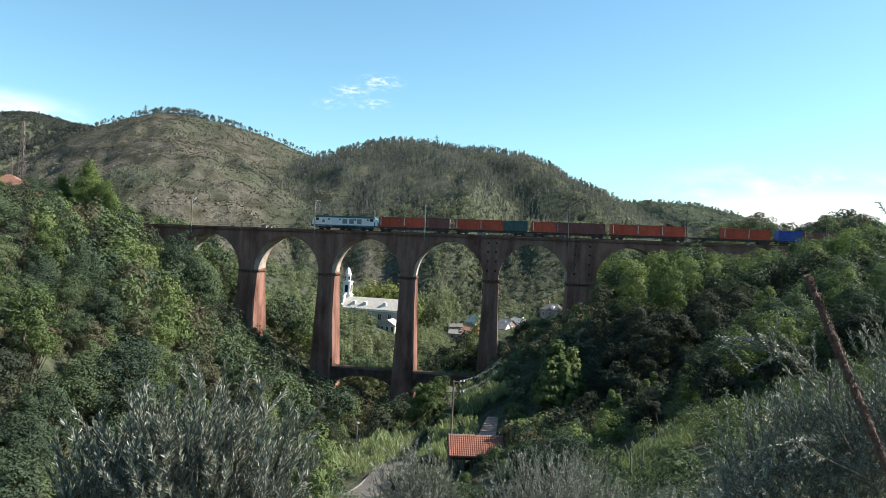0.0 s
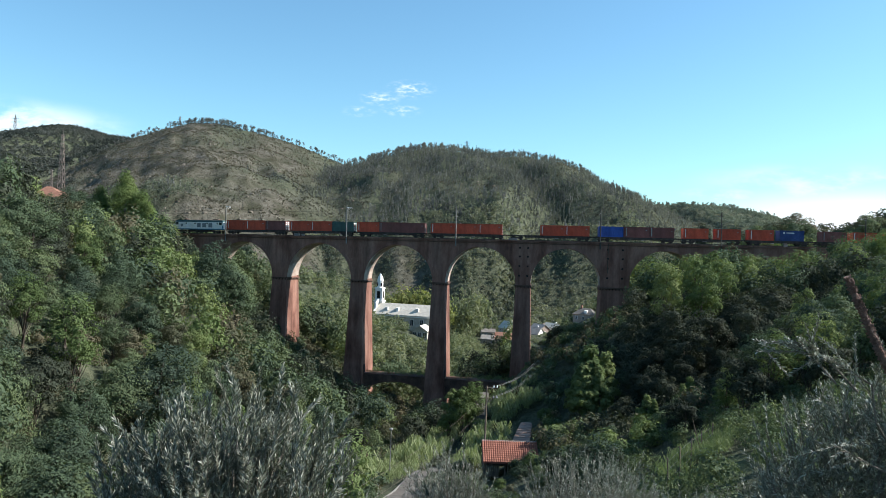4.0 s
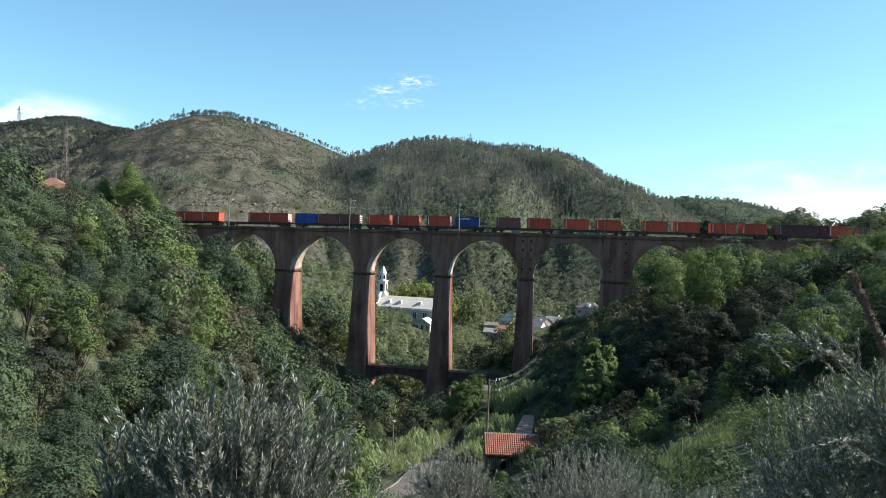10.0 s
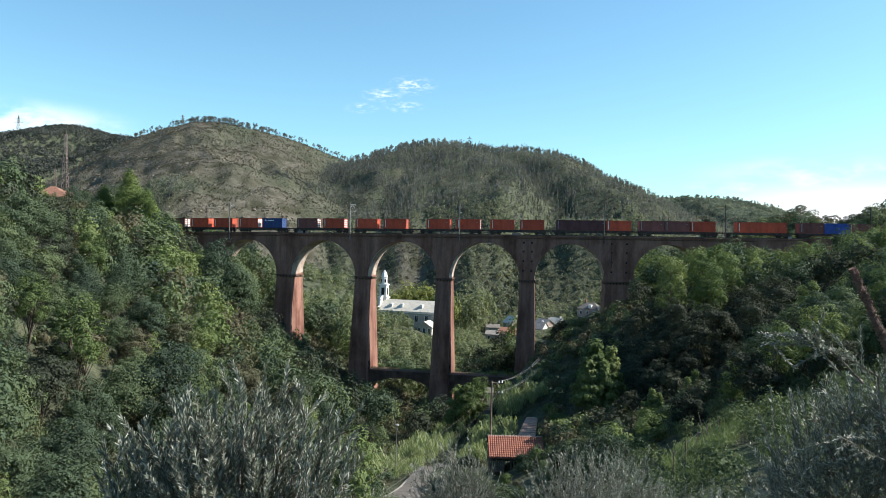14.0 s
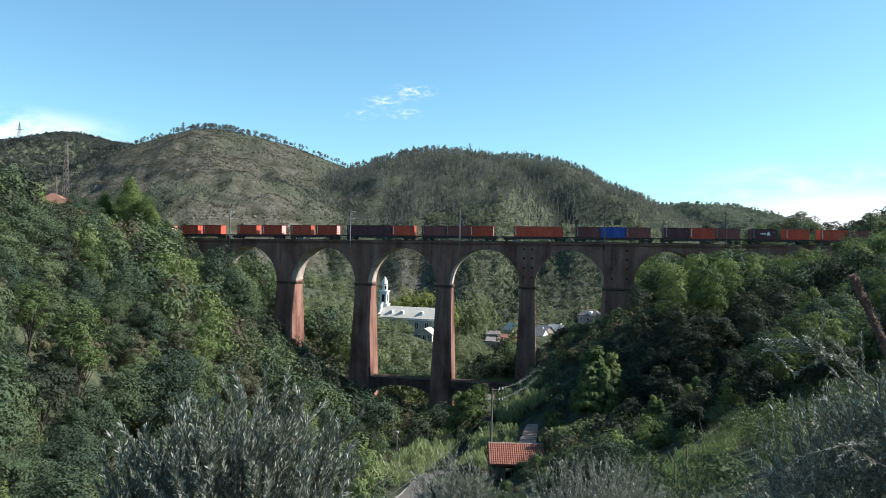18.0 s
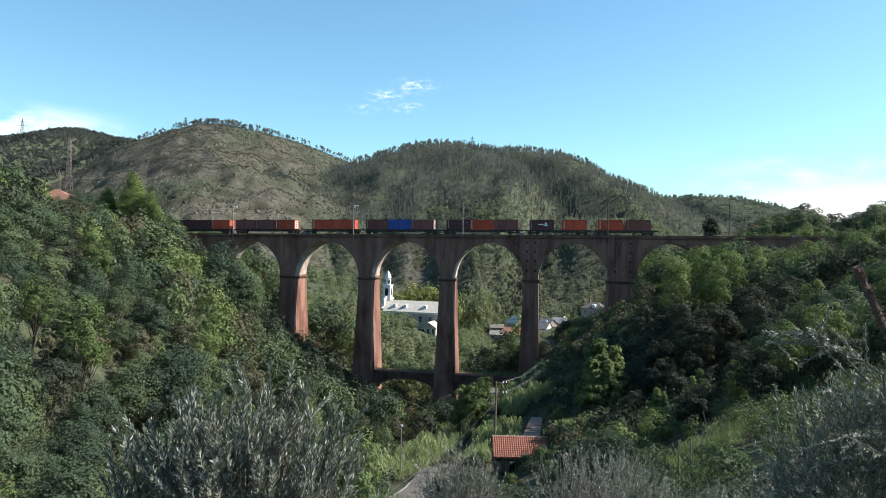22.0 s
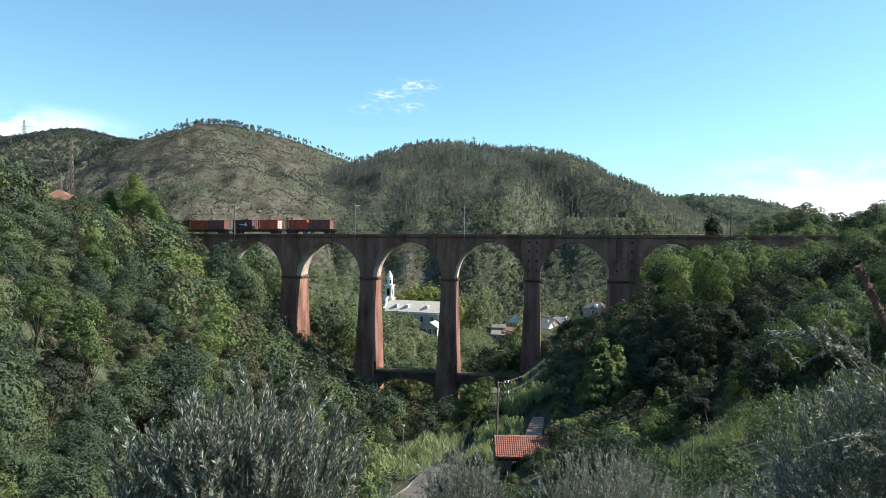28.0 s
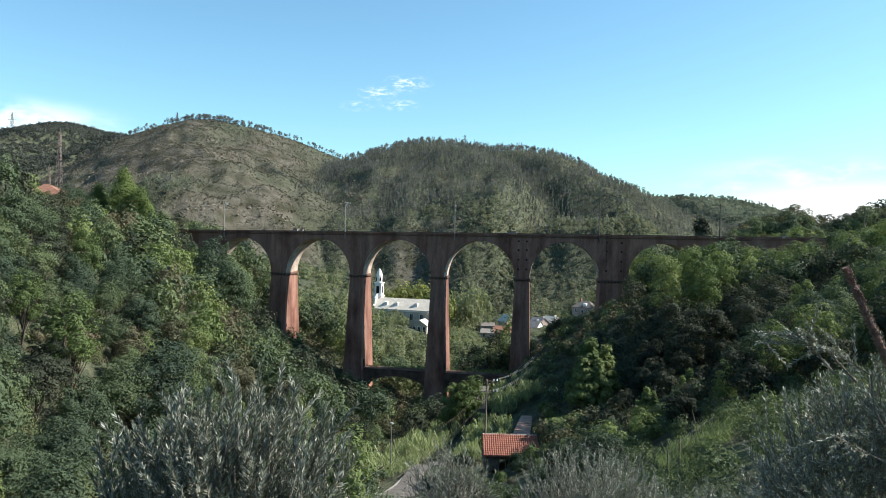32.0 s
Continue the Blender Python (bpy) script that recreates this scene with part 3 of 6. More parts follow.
    part("retaining_wall", g, M_BRICK, top)
    # bracing arcade between the feet of the piers
    for sa, sb in ((-20.0, -2.4), (1.2, 19.0)):
        g = Geo()
        c, r, n = (sa + sb) / 2, (sb - sa) / 2, 20
        ss = [c - r * math.cos(math.pi * k / n) for k in range(n + 1)]
        low = [11.2 + 4.3 * math.sin(math.pi * k / n) for k in range(n + 1)]
        for k in range(n):
            s0, s1, z0, z1 = ss[k], ss[k + 1], low[k], low[k + 1]
            for side in (-2.4, 2.4):
                q = [V(s0, side, z0), V(s1, side, z1), V(s1, side, 17.2), V(s0, side, 17.2)]
                g.add(q if side < 0 else q[::-1], [(0, 1, 2, 3)])
            g.add([V(s0, -2.4, z0), V(s0, 2.4, z0), V(s1, 2.4, z1), V(s1, -2.4, z1)], [(0, 1, 2, 3)])
            g.add([V(s0, -2.4, 17.2), V(s1, -2.4, 17.2), V(s1, 2.4, 17.2), V(s0, 2.4, 17.2)], [(0, 1, 2, 3)])
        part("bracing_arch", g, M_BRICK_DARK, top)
    return top


# near-black colour that stands in for the shade inside openings
M_HOLE_SHADE = surface("hole_shade", [(0.012, 0.011, 0.01), (0.02, 0.018, 0.016)], 2, 1.0)
viaduct()


# ---- train ----
def paint(name, c, spread=0.25, rough=0.55):
    return surface(name, [tuple(v * (1 - spread) for v in c), c, tuple(min(1, v * (1 + spread)) for v in c)], 0.9, rough, bump=0.05, grain=9, stretch=(1, 1, 0.5), vary=0.18)


M_RED = paint("red_container_paint", (0.46, 0.075, 0.035))
M_BROWN = paint("brown_container_paint", (0.17, 0.06, 0.05))
M_DARK = paint("dark_maroon_paint", (0.088, 0.034, 0.036))
M_BLUE = paint("blue_container_paint", (0.035, 0.08, 0.30))
M_NAVY = paint("navy_container_paint", (0.028, 0.055, 0.16))
M_GREEN = paint("green_container_paint", (0.045, 0.085, 0.075))
M_WHITE = surface("white_paint", [(0.62, 0.62, 0.6), (0.78, 0.78, 0.76)], 1, 0.6)
M_UNDER = surface("underframe_grime", [(0.03, 0.026, 0.023), (0.065, 0.055, 0.048)], 1.5, 0.85)
M_LOCO = surface("pale_grey_loco_paint", [(0.70, 0.65, 0.61), (0.82, 0.76, 0.72)], 1.2, 0.45, vary=0.02)
M_LOCO_ROOF = surface("teal_roof_paint", [(0.022, 0.055, 0.055), (0.04, 0.085, 0.082)], 1.2, 0.6)
M_LOCO_BLUE = surface("blue_stripe_paint", [(0.03, 0.12, 0.2), (0.05, 0.17, 0.25)], 1.2, 0.5)
M_GRILLE = surface("grille_grey", [(0.14, 0.15, 0.16), (0.22, 0.23, 0.24)], 2, 0.7)
M_PANE = glass_material("dark_glass")
COLOURS = {"red": (M_RED, "orange-red"), "brown": (M_BROWN, "brown"), "dark": (M_DARK, "dark maroon"), "blue": (M_BLUE, "bright blue"), "navy": (M_NAVY, "navy blue"), "green": (M_GREEN, "dark green")}
made_boxes = {}
TALL = 2.59


def container(colour, length, ribs=False):
    """A shipping container, its floor at z = 0, its length along x, doors at the +x end."""
    key = (colour, length, ribs)
    if key in made_boxes:
        return copy_thing(made_boxes[key], pose(0, 0, 0))
    mat, word = COLOURS[colour]
    size = "long forty-foot" if length > 8 else "twenty-foot"
    top = thing("shipping_container", f"{word} {size} steel shipping container riding on a flat wagon", "container", group="containers of the freight train")
    L, w = length / 2, HALF_BOX
    g = Geo()
    n = int(length / 0.28)
    # corrugated sides
    for side in (-1, 1):
        row = []
        for k in range(n + 1):
            for f, dep in ((0.0, 0.0), (0.3, 0.0), (0.5, 0.045), (0.8, 0.045)):
                x = -L + 0.12 + (2 * L - 0.24) * (k + f) / (n + 1)
                row.append((x, side * (w - 0.02 - dep)))
        row.append((L - 0.12, side * (w - 0.02)))
        v = [(x, y, z) for x, y in row for z in (0.14, TALL - 0.12)]
        fs = [(2 * k, 2 * k + 2, 2 * k + 3, 2 * k + 1) for k in range(len(row) - 1)]
        g.add(v, fs if side < 0 else [q[::-1] for q in fs])
    g.box(-L + 0.05, -L + 0.1, -w + 0.06, w - 0.06, 0.14, TALL - 0.12)
    g.box(-L + 0.02, L - 0.02, -w + 0.03, w - 0.03, TALL - 0.07, TALL - 0.03)
    g.box(-L + 0.02, L - 0.02, -w + 0.03, w - 0.03, 0.1, 0.16)
    part("shell", g, mat, top)
    for x in (-L, L - 0.14):
        for y in (-w, w - 0.14):
            part("corner_post", Geo().box(x, x + 0.14, y, y + 0.14, 0, TALL), mat, top)
    for y in (-w, w - 0.1):
        part("top_rail", Geo().box(-L + 0.14, L - 0.14, y, y + 0.1, TALL - 0.12, TALL - 0.001), mat, top)
        part("bottom_rail", Geo().box(-L + 0.14, L - 0.14, y, y + 0.1, 0.0, 0.15), mat, top)
    for y0, y1 in ((-w + 0.16, -0.01), (0.01, w - 0.16)):
        door = part("door", Geo().box(L - 0.1, L - 0.05, y0, y1, 0.16, TALL - 0.14), mat, top)
        for f in (0.3, 0.72):
            yy = y0 + (y1 - y0) * f
            part("locking_bar", Geo().tube([(L - 0.03, yy, 0.1), (L - 0.03, yy, TALL - 0.1)], 0.022, 5), M_ZINC, door)
        if ribs:
            for zz in (0.45, 1.0, 1.55, 2.1):
                part("door_panel", Geo().box(L - 0.052, L - 0.04, y0 + 0.12, y1 - 0.12, zz - 0.16, zz + 0.2), M_WHITE, door)
    # pale column of markings near the left end of the side, and small plates
    if colour not in ("navy", "blue", "green"):
        part("marking_strip", Geo().box(-L + 0.42, -L + 0.58, -w - 0.012, -w + 0.0, 0.35, TALL - 0.25), M_WHITE if colour == "red" else M_ZINC, top, "pale vertical strip of unreadable marks")
        part("marking_plate", Geo().box(L - 0.9, L - 0.55, -w - 0.012, -w + 0.0, 1.7, 1.85), M_ZINC, top)
    if colour == "dark" and length < 8 and not ribs:
        part("logo_bar", Geo().box(-0.9, 0.5, -w - 0.012, -w, 1.25, 1.5), M_WHITE, top)
        part("logo_mark", Geo().box(0.6, 1.5, -w - 0.012, -w, 1.0, 1.9, None, (0.3, 0)), M_WHITE, top)
    if colour == "navy":
        part("logo_bar", Geo().box(-L + 1.6, -L + 3.6, -w - 0.012, -w, 1.9, 2.1), M_WHITE, top)
        part("logo_mark", Geo().box(-L + 0.75, -L + 1.3, -w - 0.012, -w, 1.8, 2.2, None, (0.12, 0)), M_WHITE, top)
    made_boxes[key] = top
    return top


def bogie(parent, x):
    g = Geo()
    g.box(x - 1.5, x + 1.5, -1.05, -0.9, 0.42, 0.75).box(x - 1.5, x + 1.5, 0.9, 1.05, 0.42, 0.75).box(x - 0.3, x + 0.3, -1.05, 1.05, 0.4, 0.72)
    g.box(x - 0.45, x + 0.45, -1.12, -1.0, 0.25, 0.7)
    b = part("bogie", g, M_UNDER, parent)
    for dx in (-0.9, 0.9):
        g = Geo()
        for y in (-0.8, 0.67):
            g.tube([(x + dx, y, 0.46), (x + dx, y + 0.13, 0.46)], 0.46, 16)
        g.tube([(x + dx, -0.8, 0.46), (x + dx, 0.8, 0.46)], 0.08, 6)
        part("wheelset", g, M_UNDER, b)


made_wagons = {}
FLOOR = 1.18


def flat_wagon(length):
    length = round(length, 1)
    if length in made_wagons:
        return copy_thing(made_wagons[length], pose(0, 0, 0))
    top = thing("flat_wagon", "dark steel container flat wagon on two bogies", "rail wagon", group="wagons of the freight train")
    L = length / 2 - 0.55
    g = Geo()
    for y in (-1.2, 1.0):
        g.box(-L, L, y, y + 0.2, 0.86, FLOOR)
        g.box(-L * 0.62, L * 0.62, y + 0.02, y + 0.18, 0.6, 0.88, None, (-0.0, 0))
    for k in range(9):
        x = -L + 2 * L * k / 8
        g.box(x - 0.1, x + 0.1, -1.0, 1.0, 0.95, FLOOR - 0.02)
    part("frame", g, M_UNDER, top)
    for x in (-L + 2.0, L - 2.0):
        bogie(top, x)
    for sx in (-1, 1):
        for y in (-0.87, 0.87):
            part("buffer", Geo().tube([(sx * L, y, 1.04), (sx * (L + 0.5), y, 1.04), (sx * (L + 0.52), y, 1.04)], [0.09, 0.09, 0.24], 10), M_UNDER, top)
        part("brake_valve_box", Geo().box(sx * 1.6 - 0.4, sx * 1.6 + 0.4, -1.1, -0.6, 0.5, 0.85), M_ZINC, top)
    made_wagons[length] = top
    return top


def locomotive():
    """Six-axle electric locomotive, its nose towards -x."""
    top = thing("electric_locomotive", "pale grey electric locomotive with teal roof and dark grilles", "locomotive")
    L, w = 8.75, 1.45
    prof = [(-L, 1.25), (-L - 0.12, 2.05), (-L + 0.55, 3.12), (L - 0.55, 3.12), (L + 0.12, 2.05), (L, 1.25)]
    g = Geo()
    g.add([(x, -w, z) for x, z in prof] + [(x, w, z) for x, z in prof], [(0, 5, 4, 3, 2, 1), (6, 7, 8, 9, 10, 11)] + [(i, (i + 1) % 6, (i + 1) % 6 + 6, i + 6)[::-1] for i in range(6)])
    part("body", g, M_LOCO, top)
    g = Geo()
    g.add([(-L + 0.56, -w + 0.02, 3.122), (L - 0.56, -w + 0.02, 3.122), (L - 0.56, w - 0.02, 3.122), (-L + 0.56, w - 0.02, 3.122), (-L + 1.0, -w + 0.25, 3.66), (L - 1.0, -w + 0.25, 3.66), (L - 1.0, w - 0.25, 3.66), (-L + 1.0, w - 0.25, 3.66)],
          [(4, 5, 6, 7), (0, 1, 5, 4), (1, 2, 6, 5), (2, 3, 7, 6), (3, 0, 4, 7)])
    part("roof", g, M_LOCO_ROOF, top, "teal painted roof")
    part("sole_bar", Geo().box(-L + 0.1, L - 0.1, -w - 0.01, w + 0.01, 1.02, 1.27), M_LOCO_BLUE, top)
    part("logo_disc", Geo().tube([(-5.7, -w - 0.015, 2.2), (-5.7, -w - 0.005, 2.2)], 0.42, 14), M_GRILLE, top)
    for x0 in (0.1, 1.9, 4.0):
        part("grille", Geo().box(x0 - 0.62, x0 + 0.62, -w - 0.02, -w + 0.01, 1.65, 2.85), M_GRILLE, top)
    for x0 in (-4.2, -1.2, 2.9, 6.3):
        part("round_window", Geo().tube([(x0, -w - 0.02, 2.72), (x0, -w - 0.005, 2.72)], 0.24, 12), M_PANE, top)
    for sx in (-1, 1):
        part("cab_side_window", Geo().box(sx * 7.35 - 0.45, sx * 7.35 + 0.45, -w - 0.02, -w + 0.01, 2.35, 3.05), M_PANE, top)
        g = Geo()
        x0, x1, z0, z1 = sx * (L + 0.08), sx * (L - 0.44), 2.2, 3.05
        g.add([(x0, -1.25, z0), (x0, 1.25, z0), (x1, 1.2, z1), (x1, -1.2, z1)] + [(x0 - 0.08 * sx, -1.25, z0), (x0 - 0.08 * sx, 1.25, z0), (x1 - 0.08 * sx, 1.2, z1), (x1 - 0.08 * sx, -1.2, z1)],
              [(0, 1, 2, 3), (4, 7, 6, 5), (0, 4, 5, 1), (2, 6, 7, 3), (1, 5, 6, 2), (0, 3, 7, 4)])
        part("windscreen", g, M_PANE, top)
        part("cab_stripe", Geo().box(sx * 8.1 - 0.14, sx * 8.1 + 0.14, -w - 0.015, -w + 0.01, 1.3, 2.2), M_LOCO_BLUE, top)
        for y in (-0.87, 0.87):
            part("buffer", Geo().tube([(sx * L, y, 1.04), (sx * (L + 0.45), y, 1.04)], [0.12, 0.24], 10), M_UNDER, top)
            part("headlight", Geo().tube([(sx * (L + 0.05), y, 1.55), (sx * (L + 0.12), y, 1.55)], 0.14, 10), M_WHITE, top)
    for x in (-5.8, 0.0, 5.8):
        bogie(top, x)
    g = Geo().box(-3.4, 3.4, -1.1, 1.1, 0.45, 1.02)
    part("underbody_boxes", g, M_UNDER, top)
    for x in (-5.2, 5.2):
        up = x > 0
        g = Geo()
        hgt = 5.2 if up else 4.15
        for y in (-0.5, 0.5):
            g.tube([(x - 0.9, y, 3.85), (x + 0.5, y * 0.8, (3.85 + hgt) / 2), (x - 0.4, y * 0.7, hgt)], 0.035, 5)
        g.tube([(x - 0.4, -0.85, hgt), (x - 0.4, 0.85, hgt)], 0.035, 5)
        g.box(x - 1.1, x + 0.7, -0.6, 0.6, 3.85, 3.95)
        part("pantograph", g, M_STEEL, top)
    return top


# each wagon: its two ends, and its boxes (colour, left end, length, panelled doors)
S20, S40 = 6.058, 12.19
CONSIST = [
    (-10.0, 10.0, [("red", -9.1, S20, 0), ("red", -2.97, S20, 0), ("brown", 3.16, S20, 1)]),
    (10.0, 29.4, [("red", 10.6, S20, 0), ("red", 16.73, S20, 0), ("green", 22.86, S20, 1)]),
    (29.4, 49.0, [("red", 29.9, S20, 0), ("brown", 36.0, S40, 0)]),
    (49.0, 69.4, [("red", 49.8, S20, 0), ("red", 55.93, S20, 0), ("red", 62.06, S20, 0)]),
    (69.4, 91.0, [("red", 77.7, S20, 0), ("red", 83.83, S20, 1)]),
    (91.0, 111.6, [("blue", 92.1, S20, 0), ("brown", 98.4, S20, 0), ("brown", 104.53, S20, 1)]),
    (111.6, 127.8, [("red", 112.8, S20, 0), ("red", 120.7, S20, 0)]),
    (127.8, 144.6, [("red", 128.8, S20, 1), ("navy", 136.3, S20, 0)]),
    (144.6, 162.2, [("brown", 146.8, S20, 1), ("red", 154.5, S20, 1)]),
    (162.2, 180.2, [("red", 163.7, S20, 0), ("red", 171.5, S20, 0)]),
    (180.2, 198.2, [("red", 183.0, S20, 0), ("red", 190.8, S20, 1)]),
    (198.2, 214.6, [("red", 199.5, S20, 0), ("red", 207.0, S20, 1)]),
    (214.6, 235.4, [("dark", 216.0, S40, 0), ("red", 228.35, S20, 0)]),
    (235.4, 256.6, [("brown", 236.4, S20, 0), ("brown", 242.6, S20, 0), ("red", 248.8, S20, 1)]),
    (256.6, 274.2, [("red", 260.1, S40, 0)]),
    (274.2, 295.4, [("brown", 275.4, S20, 0), ("blue", 281.55, S20, 0), ("brown", 287.7, S20, 1)]),
    (295.4, 316.8, [("dark", 297.1, S20, 1), ("red", 303.2, S20, 0), ("brown", 309.35, S20, 0)]),
    (316.8, 333.8, [("dark", 318.3, S20, 0), ("red", 326.4, S20, 1)]),
    (333.8, 350.0, [("red", 335.2, S20, 0), ("brown", 342.0, S20, 0)]),
]


def run(t):
    """How far the train has come by t seconds."""
    return 13.33 * t + 0.0108 * t * t + 0.05 * max(0.0, t - 27.0) ** 2


RIDERS = []


def train():
    RIDERS.append((locomotive(), -18.3, 0.0))
    for a, b, boxes in CONSIST:
        RIDERS.append((flat_wagon(b - a), (a + b) / 2, 0.0))
        for colour, at, length, ribs in boxes:
            RIDERS.append((container(colour, length, bool(ribs)), at + length / 2, FLOOR))


train()


# ---- overhead line ----
def overhead_line():
    spots = [-97, -61.6, -25.8, 3.2, 38.9, 67.9, 103.1]
    for s in spots:
        top = thing("catenary_mast", "slim steel catenary mast with bracket arm beside the track", "mast", on_track(s), "catenary masts")
        n = -WIDE / 2 - 0.32
        # masts beyond s = 30 get the darker tone
        part("post", Geo().tube([(0, n, -2.0), (0, n, 7.9)], [0.16, 0.11], 8), M_MAST if s > 30 else M_POST, top)
        part("arm", Geo().tube([(0, n, 6.6), (0, n + 1.4, 7.0), (0, 0.2, 6.7)], 0.035, 5), M_ZINC, top)
        part("strut", Geo().tube([(0, n, 5.4), (0, 0.1, 5.6)], 0.03, 5), M_ZINC, top)
        part("bracket", Geo().box(-0.2, 0.2, n - 0.15, n + 0.3, -0.6, -0.35), M_STEEL, top)
        if s < 0:
            part("cross_arm", Geo().tube([(-0.2, n, 7.4), (1.5, n, 7.3)], 0.05, 5), M_WHITE, top)
            for dx in (0.5, 1.0, 1.4):
                part("insulator", Geo().tube([(dx, n, 7.35), (dx, n, 7.05)], 0.07, 6), M_WHITE, top)
    for z, sag, name in ((5.55, 0.0, "contact_wire"), (6.9, 0.55, "messenger_wire")):
        g = Geo()
        for a, b in zip(spots, spots[1:]):
            pts = []
            for k in range(9):
                f = k / 8
                s = a + (b - a) * f
                pts.append(V(s, 0.1, rail_z(s) + z - sag * 4 * f * (1 - f)))
            g.tube(pts, 0.02, 4)
        tagged(new(name, g.mesh(name, M_MAST)), "thin dark overhead wire above the track", "wire")


overhead_line()


# ---- trees ----
def leaf_quads(centres, normals, size, aspect=0.62):
    """Three-cornered leaf sprays at the centres, facing along the normals."""
    n = len(centres)
    a = rng.normal(size=(n, 3))
    a -= normals * (a * normals).sum(1, keepdims=True)
    a /= np.linalg.norm(a, axis=1, keepdims=True)
    b = np.cross(normals, a)
    s = (size * rng.uniform(0.6, 1.35, n))[:, None]
    v = np.stack([centres + a * s, centres - a * s * 0.7 + b * s * aspect, centres - a * s * 0.7 - b * s * aspect], 1)
    v += rng.normal(size=v.shape) * s[:, None] * 0.12
    return v.reshape(-1, 3), np.arange(3 * n).reshape(n, 3)


def crown(clumps, per, size, clump_r, flat=0.75, up=0.35, aspect=0.62):
    """Sprays on the outside of many clumps; clumps: rows of centre and relative radius."""
    cs, ns = [], []
    mid = np.average(clumps[:, :3], axis=0)
    for x, y, z, k in clumps:
        d = rng.normal(size=(per, 3))
        d[:, 2] += 0.45
        d /= np.linalg.norm(d, axis=1, keepdims=True)
        r = clump_r * k * rng.uniform(0.76, 1.05, (per, 1))
        cs.append(np.array([x, y, z]) + d * r * np.array([1, 1, flat]))
        out = np.array([x, y, z]) - mid
        nn = 0.95 * d + rng.normal(size=(per, 3)) * 0.34 + np.array([0, 0, up * 0.6]) + 0.6 * out / (np.linalg.norm(out) + 0.1)
        ns.append(nn / np.linalg.norm(nn, axis=1, keepdims=True))
    return leaf_quads(np.concatenate(cs), np.concatenate(ns), size, aspect)


def crown_points(n, rx, rz, z0, shape="round"):
    """Uneven clump centres through a crown's outer half."""
    out = []
    lean = rng.normal(size=2) * 0.12 * rx
    lobes = rng.normal(size=(5, 3))
    lobes /= np.linalg.norm(lobes, axis=1, keepdims=True)
    while len(out) < n:
        d = rng.normal(size=3)
        d /= np.linalg.norm(d)
        if d[2] < -0.55:
            continue
        r = rng.uniform(0.35, 1.0) ** 0.55 * (0.78 + 0.32 * max(0, (lobes @ d).max() - 0.35))
        x, y, z = d[0] * rx * r + lean[0], d[1] * rx * r + lean[1], z0 + d[2] * rz * r
        if shape == "cone":
            k = max(0.12, 1 - (z - (z0 - rz)) / (2 * rz))
            x, y = x * k * 1.5, y * k * 1.5
        out.append((x, y, z, rng.uniform(0.6, 1.4)))
    return np.array(out)


def tree(name, label, category, height, rx, clumps, per, size, leaf, shape="round", bare=0.3, bark=None):
    """Trunk with limbs under a crown of many sprays, its foot at the origin."""
    top = thing(name, label, category)
    rz = height * (1 - bare) / 2
    z0 = height - rz * 0.95
    pts = crown_points(clumps, rx, rz, z0, shape)
    g = Geo()
    th = height * 0.012 + 0.04
    wob = rng.normal(size=(4, 2)) * 0.03 * height
    g.tube([(0, 0, -1.2), (wob[0][0] * 0.4, wob[0][1] * 0.4, height * bare * 0.6), (wob[1][0], wob[1][1], height * 0.55), (wob[2][0], wob[2][1], height * 0.86)], [th * 1.35, th, th * 0.6, th * 0.15], 7)
    for k in range(0, len(pts), max(1, len(pts) // 9)):
        p = pts[k]
        zb = height * (bare + 0.25 * rng.random())
        if p[2] > zb:
            g.tube([(wob[0][0] * 0.6, wob[0][1] * 0.6, zb * 0.85), (p[0] * 0.5, p[1] * 0.5, (zb + p[2]) / 2 - 0.1), (p[0], p[1], p[2])], [th * 0.5, th * 0.3, th * 0.08], 5)
    part("trunk", g, bark or M_BARK, top)
    v, f = crown(pts, per, size, rx * (0.31 if clumps > 30 else 0.42))
    ob = new("crown", bulk_mesh("crown", v, f, leaf))
    ob.parent = top
    return top, v, f


KINDS = {}


def kinds():
    for i in range(3):
        KINDS["oak", i] = tree("broadleaf_tree", "leafy green broadleaf tree on the valley slope", "tree", 9.5 + i, 3.5 + 0.35 * i, 48, 138, 0.158, M_OAK, bare=0.03)
    for i in range(2):
        KINDS["locust", i] = tree("locust_tree", "tall light-green locust tree with airy crown", "tree", 11.5 + i, 2.9, 46, 126, 0.15, M_LOCUST, bare=0.05)
    for i in range(2):
        KINDS["dull", i] = tree("broadleaf_tree", "dull olive-brown tree with thinning crown", "tree", 8.0 + i, 2.9, 44, 122, 0.148, M_DULL, bare=0.04)
    KINDS["holm", 0] = tree("evergreen_tree", "dark evergreen holm oak with dense crown, its leaf colour also carrying bank shade", "tree", 8.5, 3.3, 48, 132, 0.155, M_EVERGREEN_SHADE, bare=0.06)
    KINDS["bush", 0] = tree("bush", "green bush on the slope", "bush", 3.6, 2.1, 26, 80, 0.15, M_OAK, bare=0.02)
    KINDS["bush", 1] = tree("bush", "light-green bush on the slope", "bush", 3.2, 1.8, 24, 80, 0.145, M_LOCUST, bare=0.02)
    KINDS["sapling", 0] = tree("young_tree", "upright light-green young tree on the bank", "bush", 5.0, 1.25, 44, 62, 0.13, M_LOCUST, shape="cone", bare=0.03)
    KINDS["larch", 0] = tree("feathery_tree", "tall feathery light-green tree beside the railway", "tree", 15, 4.3, 120, 90, 0.16, M_LARCH, shape="cone", bare=0.05)
    KINDS["cedar", 0] = tree("conifer", "dark conifer beside the railway", "tree", 11, 2.6, 60, 70, 0.2, M_EVERGREEN_SHADE, shape="cone", bare=0.08)


